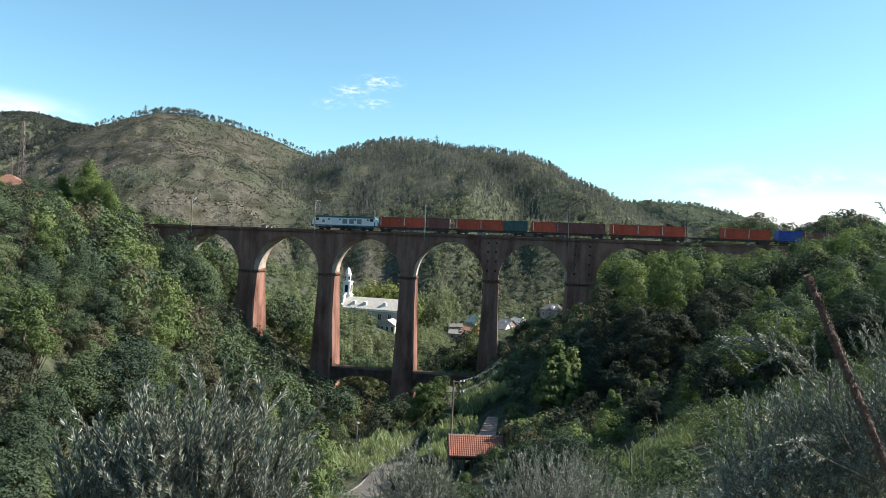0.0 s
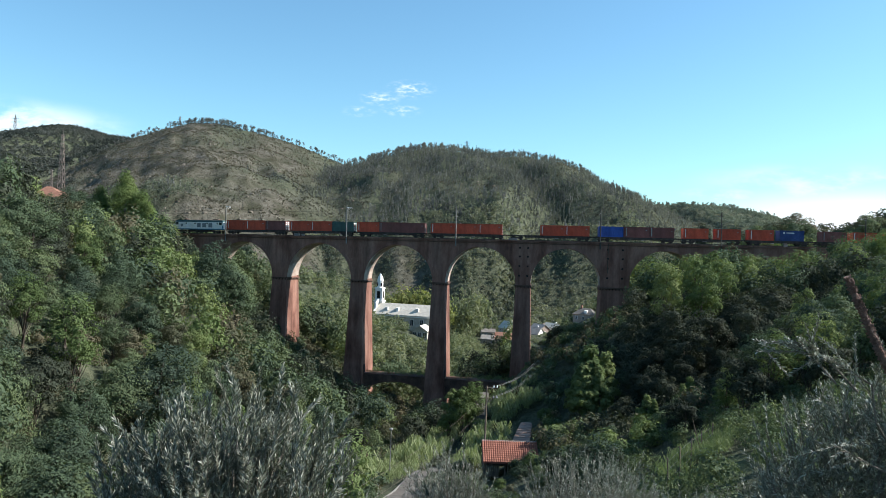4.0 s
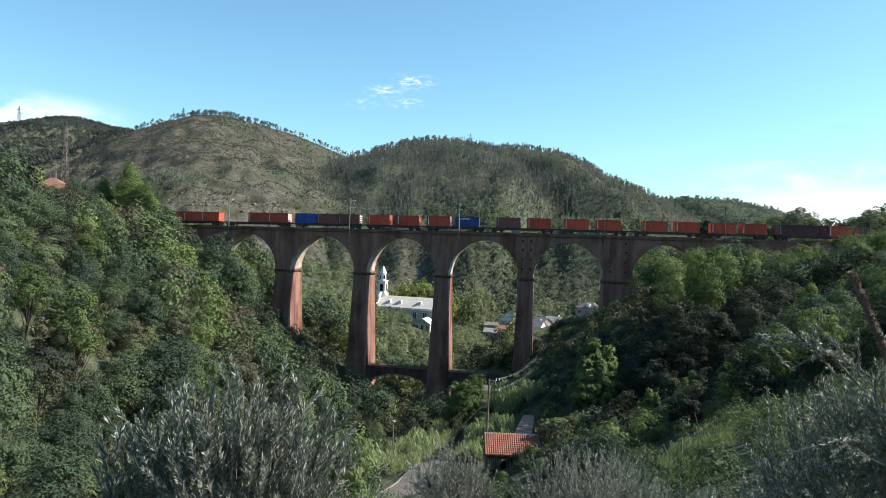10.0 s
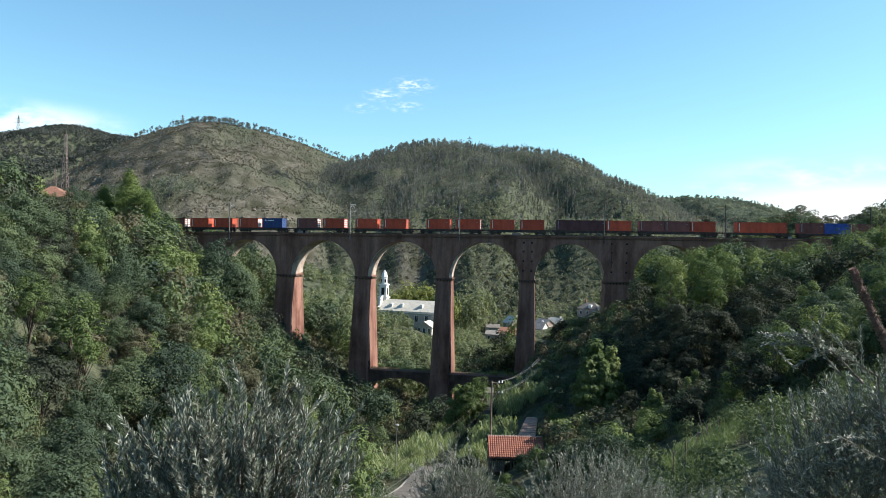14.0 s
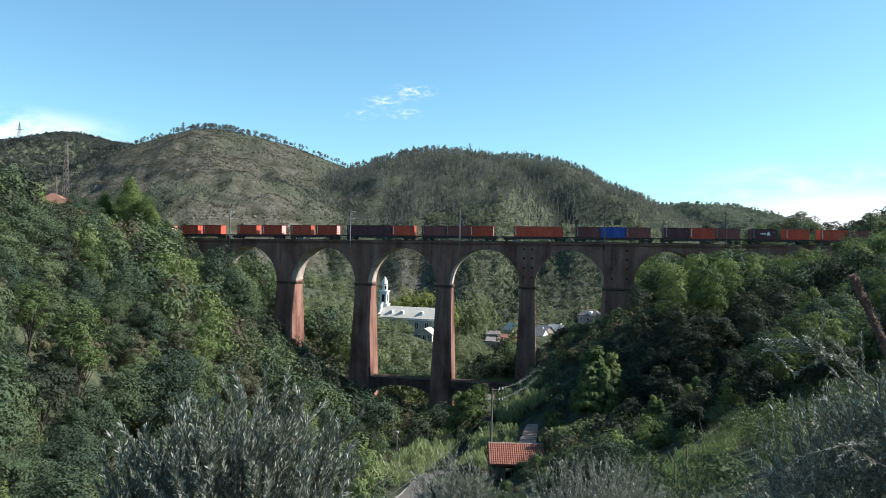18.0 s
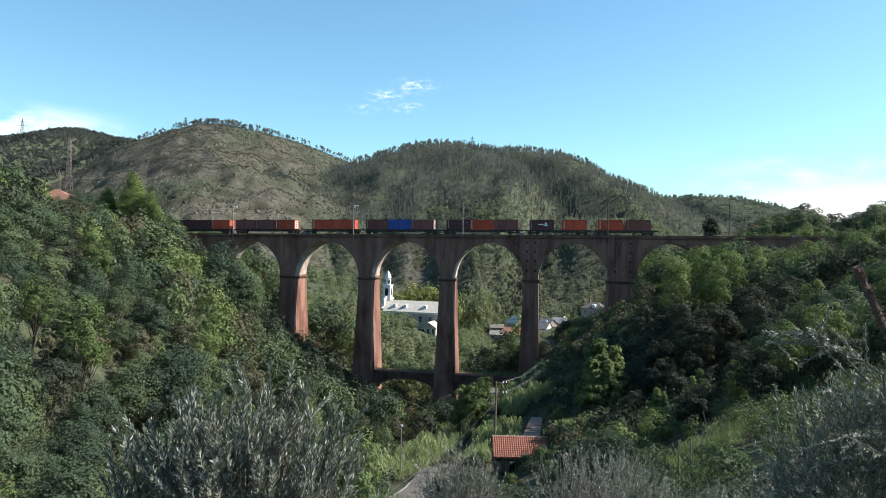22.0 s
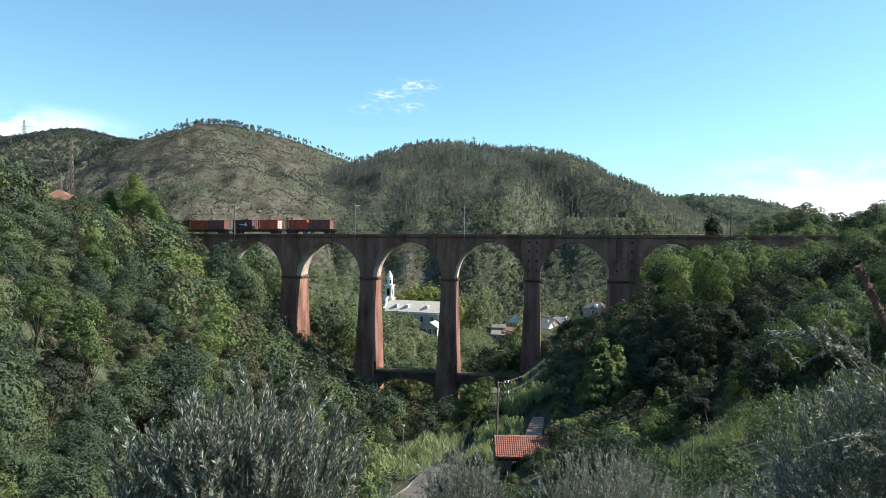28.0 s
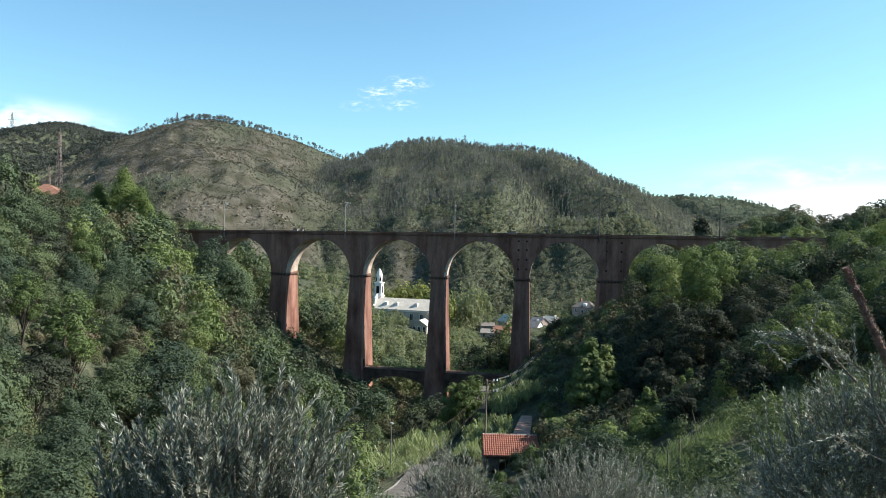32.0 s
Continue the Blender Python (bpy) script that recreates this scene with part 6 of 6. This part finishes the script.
def church():
    m = pose(-15.5, 336, 0, 0, 0, -16)
    top = thing("church", "white village church with bell tower and pale slate roof", "church")
    roof = gabled(top, m, 26, 12, 6, 21.0, 25.2, M_PLASTER, M_SLATE)
    for x in (-8, -3, 6):
        part("roof_vent", Geo().box(x - 0.6, x + 0.6, -4.4, -2.6, 21.8, 23.9, m), M_WHITEWASH, roof)
    for x in (-9, -4.5, 0, 4.5, 9):
        window_on(top, m, x, -6.0, 18.0, 1.4, 2.6)
    part("cornice", Geo().box(-13.1, 13.1, -6.25, -6.0, 20.2, 20.7, m), M_WHITEWASH, top)
    # gable front
    part("front_gable", Geo().box(13.0, 13.5, -6.6, 6.6, 8, 21.6, m), M_WHITEWASH, top)
    g = Geo()
    prof = [(-6.8, 8), (6.8, 8), (6.8, 21.8), (4.4, 22.6), (3.4, 25.4), (0, 27.4), (-3.4, 25.4), (-4.4, 22.6), (-6.8, 21.8)]
    k = len(prof)
    g.add([m @ Vector((x, y, z)) for x in (-13.7, -13.05) for y, z in prof], [tuple(range(k))[::-1], tuple(range(k, 2 * k))] + [(i, (i + 1) % k, (i + 1) % k + k, i + k) for i in range(k)])
    part("facade", g, M_WHITEWASH, top, "white curved church front")
    mt = pose(-28.0, 341, 0, 0, 0, -16)
    tw = part("bell_tower", Geo().box(-1.85, 1.85, -1.85, 1.85, 8, 26.0, mt).box(-1.6, 1.6, -1.6, 1.6, 26.0, 31.6, mt), M_WHITEWASH, top)
    part("tower_cornice", Geo().box(-2.15, 2.15, -2.15, 2.15, 25.8, 26.3, mt), M_WHITEWASH, tw)
    part("tower_cornice", Geo().box(-1.9, 1.9, -1.9, 1.9, 31.5, 32.0, mt), M_WHITEWASH, tw)
    # belfry openings: dark blocks in place of shaded recesses
    for z0, hgt, ab in ((27.2, 3.2, 1.63), (21.5, 2.2, 1.88)):
        for (ax, ay) in ((0, -ab), (ab, 0)):
            dx, dy = (0.7, 0.04) if ax == 0 else (0.04, 0.7)
            part("belfry_opening", Geo().box(ax - dx, ax + dx, ay - dy, ay + dy, z0, z0 + hgt, mt), M_HOLE_SHADE, tw)
    p = [mt @ Vector((0, 0, z)) for z in (32.0, 34.8, 35.0, 36.4, 37.6, 38.3, 40.2)]
    part("lantern", Geo().tube(p[:2], [1.35, 1.3], 8), M_WHITEWASH, tw)
    part("dome", Geo().tube(p[2:6], [1.5, 1.15, 0.55, 0.15], 8), M_WHITEWASH, tw)
    part("cross", Geo().tube(p[5:], 0.08, 5), M_STEEL, tw)
    # lantern openings, their shade likewise given by dark blocks
    for k in range(4):
        a = k * math.pi / 2 - math.pi / 4
        q = mt @ Vector((1.22 * math.cos(a), 1.22 * math.sin(a), 0))
        part("lantern_opening", Geo().box(q.x - 0.3, q.x + 0.3, q.y - 0.3, q.y + 0.3, 32.6, 34.2), M_HOLE_SHADE, tw)
    ma = pose(-7.9, 322, 0, 0, 0, -16)
    ann = thing("parish_house", "white parish house with small pediment beside the church", "house")
    gabled(ann, ma @ pose(0, 0, 0, 0, 0, 90), 8, 6.6, 2, 15.6, 17.7, M_PLASTER, M_SLATE)
    for x in (-2.2, 0, 2.2):
        window_on(ann, ma, x, -4.02, 14.0, 1.2, 2.2)


def houses():
    spots = [  # x, y, turn, length, depth, eaves, ridge, wall, roof, words
        (34.5, 392, -62, 8, 7, 11.2, 14.2, M_PLASTER, M_SLATE, "small white village house with pale roof"),
        (31.0, 362, -10, 10, 8, 9.0, 11.6, M_PINK, M_OLDTILE, "village house with faded red tile roof"),
        (46.0, 380, -35, 8, 7, 10.0, 13.0, M_WHITEWASH, M_GREYROOF, "white village house with steep pale roof"),
        (24.5, 400, 5, 7, 5, 7.8, 9.2, M_PLASTER, M_BROWNROOF, "low white house among trees"),
        (40.5, 318, -30, 8, 7, 7.0, 9.5, M_WHITEWASH, M_SLATE, "white cottage in the valley"),
        (23.5, 372, -15, 7, 5, 7.4, 9.0, M_PLASTER, M_GREYROOF, "low cream cottage beside the lane"),
        (39.0, 388, -28, 8, 7, 9.5, 12.0, M_WHITEWASH, M_OLDTILE, "white cottage with brown tiled roof"),
        (50.5, 392, -55, 8, 7, 10.8, 13.4, M_PINK, M_GREYROOF, "cream house with pale roof"),
        (58.0, 400, -50, 8, 6, 11.2, 13.4, M_WHITEWASH, M_SLATE, "white house half hidden by trees"),
    ]
    for x, y, turn, lx, ly, ze, zr, wall, roof, words in spots:
        m = pose(x, y, 0, 0, 0, turn)
        top = thing("house", words, "house")
        z0 = min(land1(x, y), land1(x - 5, y), land1(x + 5, y), land1(x - 9, y - 4), land1(x + 9, y - 4), land1(x, y + 5), ze - 5.5) - 3
        r = gabled(top, m, lx, ly, z0, ze, zr, wall, roof)
        part("chimney", Geo().box(lx * 0.2, lx * 0.2 + 0.7, 0.4, 1.1, zr - 0.9, zr + 0.9, m), wall, r)
        for k in (-1, 1):
            for zz in (ze - 1.5, ze - 4.4):
                window_on(top, m, k * lx * 0.25, -ly / 2, zz, 1.0, 1.5)
        me = m @ pose(lx / 2, 0, 0, 0, 0, 90)
        for zz in (ze - 1.5, ze - 4.4):
            window_on(top, me, 0, 0, zz, 1.0, 1.5)
    # cream house down the valley, hipped roof with a small gable
    m = pose(75.5, 400, -1.6, 0, 0, -32)
    top = thing("house", "cream house with pale hipped roof above the trees", "house")
    part("wall", Geo().box(-5.6, 5.6, -4, 4, 8, 20.6, m), M_PINK, top)
    q = [(-6.1, -4.5, 20.5), (6.1, -4.5, 20.5), (6.1, 4.5, 20.5), (-6.1, 4.5, 20.5), (-2.4, 0, 23.6), (2.4, 0, 23.6)]
    roof = part("roof", Geo().add([m @ Vector(v) for v in q], [(0, 1, 5, 4), (1, 2, 5), (2, 3, 4, 5), (3, 0, 4), (3, 2, 1, 0)]), M_BROWNROOF, top)
    part("chimney", Geo().box(-2.9, -2.1, -0.5, 0.4, 22.4, 25.2, m), M_OLDTILE, roof)
    part("dormer", Geo().box(0.2, 1.8, -3.6, -1.2, 21.0, 22.6, m), M_WHITEWASH, roof)
    for k in (-3.6, 0, 3.6):
        for zz in (18.6, 15.4):
            window_on(top, m, k, -4.0, zz, 1.0, 1.6)
    for k in (-2, 2):
        window_on(top, m @ pose(5.6, 0, 0, 0, 0, 90), k, 0, 18.6, 1.0, 1.6)
    # hillside house with hipped roof, left
    x, y = -116.8, 228.5
    top = thing("house", "pink hillside house with orange hipped tile roof behind trees", "house")
    g = Geo().box(x - 5, x + 5, y - 4.5, y + 4.5, 44, 61.3)
    part("wall", g, M_PINK, top)
    g = Geo()
    g.add([(x - 5.6, y - 5.1, 61.2), (x + 5.3, y - 5.1, 61.2), (x + 5.3, y + 5.1, 61.2), (x - 5.6, y + 5.1, 61.2), (x - 3.0, y, 64.6), (x - 1.8, y, 64.6)], [(0, 1, 5, 4), (1, 2, 5), (2, 3, 4, 5), (3, 0, 4), (3, 2, 1, 0)])
    part("roof", g, M_OLDTILE, top)
    for k in (-3, 0, 3):
        for zz in (59.6, 56.2):
            window_on(top, pose(x, y, 0), k, -4.5, zz, 1.1, 1.7)


def lattice_mast(name, words, x, y, z0, z1, w0, w1, arms, thick):
    top = thing(name, words, "mast")
    n = max(5, int((z1 - z0) / (w0 * 1.1)))
    for sx in (-1, 1):
        for sy in (-1, 1):
            part("leg", Geo().tube([(x + sx * w0 / 2, y + sy * w0 / 2, z0 - 1), (x + sx * w1 / 2, y + sy * w1 / 2, z1)], thick, 4), M_LATTICE, top)
    for k in range(n):
        f0, f1 = k / n, (k + 1) / n
        a, b = (w0 + (w1 - w0) * f0) / 2, (w0 + (w1 - w0) * f1) / 2
        za, zb = z0 + (z1 - z0) * f0, z0 + (z1 - z0) * f1
        for (p, q) in (((-a, -a), (b, -b)), ((a, -a), (-b, -b)), ((a, -a), (b, b)), ((a, a), (b, -b)), ((-a, a), (b, b)), ((-a, -a), (-b, b))):
            part("brace", Geo().tube([(x + p[0], y + p[1], za), (x + q[0], y + q[1], zb)], thick * 0.6, 3), M_LATTICE, top)
    for z, reach in arms:
        part("crossarm", Geo().tube([(x - reach, y, z), (x + reach, y, z)], thick, 4), M_LATTICE, top)
    part("tip", Geo().tube([(x, y, z1 - 0.2), (x, y, z1 + (z1 - z0) * 0.06)], thick, 4), M_LATTICE, top)


church()
houses()
lattice_mast("radio_mast", "tall grey-brown lattice radio mast above the trees", -116.3, 230, 56, 80.5, 2.0, 0.5, [(66, 1.5), (72, 1.2), (76, 1.0)], 0.075)
lattice_mast("aerial_mast", "short thin aerial mast beside the hillside house", -120.3, 232, 56, 70, 1.0, 0.4, [(67, 0.8)], 0.05)
lattice_mast("power_pylon", "small lattice pylon on the hilltop", -335, 950, 190, 203.5, 3.0, 0.8, [(199.5, 3.0), (202, 2.4)], 0.2)
lattice_mast("power_pylon", "small lattice pylon on the hilltop", 21, 853, 156, 172, 4.0, 0.8, [(167, 4.0), (170, 3.0)], 0.22)
lattice_mast("power_pylon", "tall lattice pylon on the far hill", -853, 1500, 245, 283, 7.0, 1.2, [(270, 9), (277, 7)], 0.3)


# ---- foreground: olives, fence, stalk ----
def olive_leaves(starts, ways, length, width):
    """Narrow folded leaves."""
    n = len(starts)
    up = rng.normal(size=(n, 3))
    side = np.cross(ways, up)
    side /= np.linalg.norm(side, axis=1, keepdims=True)
    nrm = np.cross(side, ways)
    L = (length * rng.uniform(0.65, 1.2, n))[:, None]
    w = (width * rng.uniform(0.8, 1.2, n))[:, None]
    bend = nrm * L * rng.uniform(-0.12, 0.12, (n, 1))
    base, tip = starts, starts + ways * L
    p1, p2 = starts + ways * L * 0.33 + bend, starts + ways * L * 0.7 + bend
    fold = nrm * w * 0.3
    v = np.stack([base, p1 + side * w + fold, p2 + side * w * 0.9 + fold, tip, p2 - side * w * 0.9 + fold, p1 - side * w + fold], 1)
    k = np.arange(n)[:, None] * 6
    f = np.concatenate([k + np.array([0, 1, 2, 3]), k + np.array([0, 3, 4, 5])])
    return v.reshape(-1, 3), f


def shoot(start, way, length, curve, n):
    """Points of a slender shoot that bends towards curve."""
    pts, p, d = [], np.array(start, float), np.array(way, float)
    d /= np.linalg.norm(d)
    for k in range(n + 1):
        pts.append(p.copy())
        p = p + d * length / n
        d = d + np.array(curve) / n + rng.normal(size=3) * 0.1
        d /= np.linalg.norm(d)
    return np.array(pts)


def leafy(pts, gap, length, width, starts, ways, spread=0.75):
    """Pairs of leaves along a shoot."""
    seg = np.linalg.norm(np.diff(pts, axis=0), axis=1)
    total = seg.sum()
    n = int(total / gap)
    cum = np.concatenate([[0], np.cumsum(seg)])
    for k in range(n):
        at = total * (0.12 + 0.88 * (k + rng.random() * 0.5) / n)
        i = min(len(seg) - 1, np.searchsorted(cum, at) - 1)
        p = pts[i] + (pts[i + 1] - pts[i]) * (at - cum[i]) / seg[i]
        d = (pts[i + 1] - pts[i]) / seg[i]
        o = np.cross(d, rng.normal(size=3))
        o /= np.linalg.norm(o)
        for sgn in (-1, 1):
            w = d + o * sgn * spread * rng.uniform(0.6, 1.3) + rng.normal(size=3) * 0.15
            starts.append(p), ways.append(w / np.linalg.norm(w))


def olive_tree(words, foot, mid, radii, shoots, reach, leaf=0.082, gap=0.03, rise=0.9, thick=0.10, extra=(), leaders=0):
    """A trunk, limbs to the crown, many leafy shoots on it; extra: long branches given by points."""
    top = thing("olive_tree", words, "tree", group="olive trees of the terrace")
    g, tw = Geo(), Geo()
    mid, radii = np.array(mid), np.array(radii)
    low = mid - np.array([0, 0, radii[2] * 0.9])
    g.tube([foot, ((foot[0] + low[0]) / 2 + 0.1, (foot[1] + low[1]) / 2, (foot[2] + low[2]) / 2), low], [thick * 1.4, thick, thick * 0.8], 8)
    starts, ways = [], []
    limbs = []
    for k in range(14):
        d = rng.normal(size=3)
        d[2] = abs(d[2]) * 0.8 + 0.2
        d /= np.linalg.norm(d)
        e = mid + d * radii * 0.8
        c = low + (e - low) * 0.5 + rng.normal(size=3) * 0.12
        g.tube([low, c, e], [thick * 0.5, thick * 0.25, thick * 0.08], 6)
        limbs.append((low, c, e))
    for k in range(shoots):
        d = rng.normal(size=3)
        d[2] = abs(d[2]) if rng.random() < 0.8 else d[2]
        d /= np.linalg.norm(d)
        p = mid + d * radii * rng.uniform(0.35, 0.98)
        way = d * 0.55 + np.array([0, 0, rise]) + rng.normal(size=3) * 0.35
        pts = shoot(p, way, reach * rng.uniform(0.5, 1.25), (0, 0, 0.25), 5)
        tw.tube([tuple(q) for q in pts], [0.005, 0.004, 0.004, 0.003, 0.002, 0.0015], 3)
        leafy(pts, gap, leaf, 0.006, starts, ways)
    for k in range(leaders):
        f = rng.uniform(-1, 1)
        p = mid + np.array([f * radii[0], rng.uniform(-0.7, 0.5) * radii[1], radii[2] * (0.3 + 0.85 * (1 - abs(f - 0.1))) * rng.uniform(0.75, 1.0)])
        pts = shoot(p, (0.35 * f + rng.normal() * 0.2, rng.normal() * 0.2, 1.0), rng.uniform(0.3, 0.75), (0, 0, 0.2), 6)
        ps, pw = [], []
        leafy(pts, gap * 0.8, leaf, 0.006, ps, pw, 0.5)
        stem = part("shoot", Geo().tube([tuple(q) for q in pts], [0.006, 0.006, 0.005, 0.004, 0.003, 0.002, 0.0015], 4), M_OLIVE_BARK, top)
        tagged(part("leaf_spray", bulk_mesh("leaf_spray", *olive_leaves(np.array(ps), np.array(pw), leaf, leaf * 0.078), M_OLIVE), None, stem), kind="stuff")
    for pts, twigs in extra:
        pts = np.array(pts, float) + np.array([0.18, 0, -0.04])
        n = len(pts)
        bough = Geo().tube([tuple(q) for q in pts], [0.009 * (1 - 0.7 * i / (n - 1)) for i in range(n)], 6)
        ps, pw = [], []
        for k in range(twigs):
            f = (n - 1) * (0.25 + 0.75 * k / twigs)
            i = min(n - 2, int(f))
            p = pts[i] + (pts[i + 1] - pts[i]) * (f - i)
            way = (pts[i + 1] - pts[i]) * 2.2 + rng.normal(size=3) * 0.32
            q = shoot(p, way, rng.uniform(0.14, 0.36), (0, 0, -0.3), 4)
            bough.tube([tuple(c) for c in q], [0.004, 0.004, 0.003, 0.003, 0.002], 4)
            leafy(q, gap * 0.95, leaf, 0.006, ps, pw)
        leafy(pts[-3:], gap, leaf, 0.006, ps, pw)
        arm = part("bough", bough, M_OLIVE_BARK, top)
        tagged(part("leaf_spray", bulk_mesh("leaf_spray", *olive_leaves(np.array(ps), np.array(pw), leaf * 0.76, leaf * 0.085), M_OLIVE), None, arm), kind="stuff")
    part("trunk", g, M_OLIVE_BARK, top)
    tagged(part("twig_work", tw, M_OLIVE_BARK, top), kind="stuff")
    v, f = olive_leaves(np.array(starts), np.array(ways), leaf, leaf * 0.078)
    ob = part("leaves", bulk_mesh("leaves", v, f, M_OLIVE), None, top)
    tagged(ob, "narrow silvery grey-green leaves", kind="stuff")
    return top


def olives():
    z = land1
    olive_tree("silvery olive tree with upright leafy shoots below the terrace", (-1.7, 6.4, z(-1.7, 6.4) - 0.2), (-1.68, 6.35, 47.5), (0.9, 0.8, 0.85), 430, 0.42, leaf=0.058, gap=0.0125, rise=1.7, leaders=110)
    olive_tree("silvery olive tree with a long arching branch", (4.0, 6.0, z(4.0, 6.0) - 0.2), (4.22, 6.1, 48.15), (0.95, 0.7, 1.35), 640, 0.36, leaf=0.046, gap=0.015, rise=0.35,
               extra=[([(3.2, 5.6, 48.62), (2.86, 5.3, 48.95), (2.82, 5.3, 49.21), (2.6, 5.4, 49.36), (2.36, 5.4, 49.41), (2.05, 5.4, 49.40)], 15),
                      ([(2.75, 5.35, 49.15), (2.62, 5.4, 49.3), (2.48, 5.4, 49.42), (2.42, 5.4, 49.5)], 8), ([(2.6, 5.35, 49.2), (2.45, 5.4, 49.38), (2.35, 5.4, 49.5)], 7),
                      ([(3.75, 5.8, 49.3), (3.6, 5.7, 49.8), (3.5, 5.6, 50.15), (3.38, 5.5, 50.36)], 10), ([(3.4, 5.7, 48.4), (2.95, 5.5, 48.6), (2.65, 5.4, 48.75), (2.45, 5.4, 48.7)], 9),
                      ([(3.4, 5.7, 47.9), (2.95, 5.5, 48.15), (2.65, 5.4, 48.25), (2.4, 5.4, 48.3)], 9)])
    olive_tree("silvery olive tree with dense hanging shoots", (3.3, 6.4, z(3.3, 6.4) - 0.2), (3.6, 6.5, 47.75), (0.85, 0.6, 1.0), 560, 0.34, leaf=0.046, gap=0.017, rise=0.5, leaders=25)
    for x, y, top_z, r, n in ((0.25, 14.0, 46.35, 0.85, 330), (-1.3, 13.0, 45.7, 0.9, 280), (2.6, 14.0, 46.3, 1.2, 420), (4.6, 13.5, 45.9, 1.2, 380), (-4.6, 11.5, 45.3, 1.5, 300), (1.3, 11.5, 46.2, 0.9, 280), (5.6, 10.5, 47.0, 1.0, 300), (3.6, 15.5, 45.9, 1.2, 360), (6.4, 13.6, 46.3, 1.2, 360)):
        olive_tree("grey-green olive tree on the terraced slope", (x, y, z(x, y) - 0.2), (x, y, top_z - 1.3), (r, r * 0.8, 1.05), n, 0.45, leaf=0.066, gap=0.05)
    # dried flower stalk leaning over the terrace
    top = thing("dry_stalk", "dark red-brown dried flower stalk leaning outwards", "plant stalk")
    a, b = Vector((3.43, 5.0, 48.3)), Vector((2.64, 5.0, 49.92))
    part("stem", Geo().tube([a, a.lerp(b, 0.4), a.lerp(b, 0.8), b], [0.024, 0.024, 0.023, 0.018], 10), M_RUST, top)
    g = Geo()
    for k in range(900):
        f = rng.random()
        p = a.lerp(b, f)
        d = Vector(rng.normal(size=3))
        w = (b - a).normalized()
        d = (d - w * d.dot(w)).normalized()
        q = p + d * 0.02
        s = rng.uniform(0.008, 0.016)
        g.tube([q, q + (d + w * 0.4) * s], [s * 0.6, s * 0.25], 4)
    tagged(part("seed_coat", g, M_RUST, top), kind="stuff")


def fence():
    pts = [(15.4, 50.6), (17.0, 53.2), (18.5, 55.6), (20.2, 58.2), (22.0, 61.0)]
    top = thing("garden_fence", "thin garden fence with slim posts round the plot", "fence")
    for x, y in pts:
        z = land1(x, y)
        part("post", Geo().tube([(x, y, z - 0.3), (x + rng.uniform(-0.1, 0.1), y, z + 2.1)], 0.045, 6), M_WOOD, top)
    order = sorted(pts, key=lambda p: p[1])
    for h in (0.6, 1.3, 1.9):
        part("strand", Geo().tube([(x, y, land1(x, y) + h) for x, y in order], 0.006, 3), M_ZINC, top)
    z = land1(19.0, 56)
    st = thing("leaning_stake", "bare wooden stake leaning on the plot's fence", "stake")
    part("stake", Geo().tube([(19.6, 56, z), (18.6, 55.8, z + 3.4)], [0.035, 0.025], 6), M_WOOD, st)


olives()
fence()


# ---- what moves ----
def motions():
    for ob, place, up in RIDERS:
        rows = []
        for k in range(33):
            rows.append((float(k), on_track(place - run(k), 0.0, up)))
        walk(ob, rows)


motions()
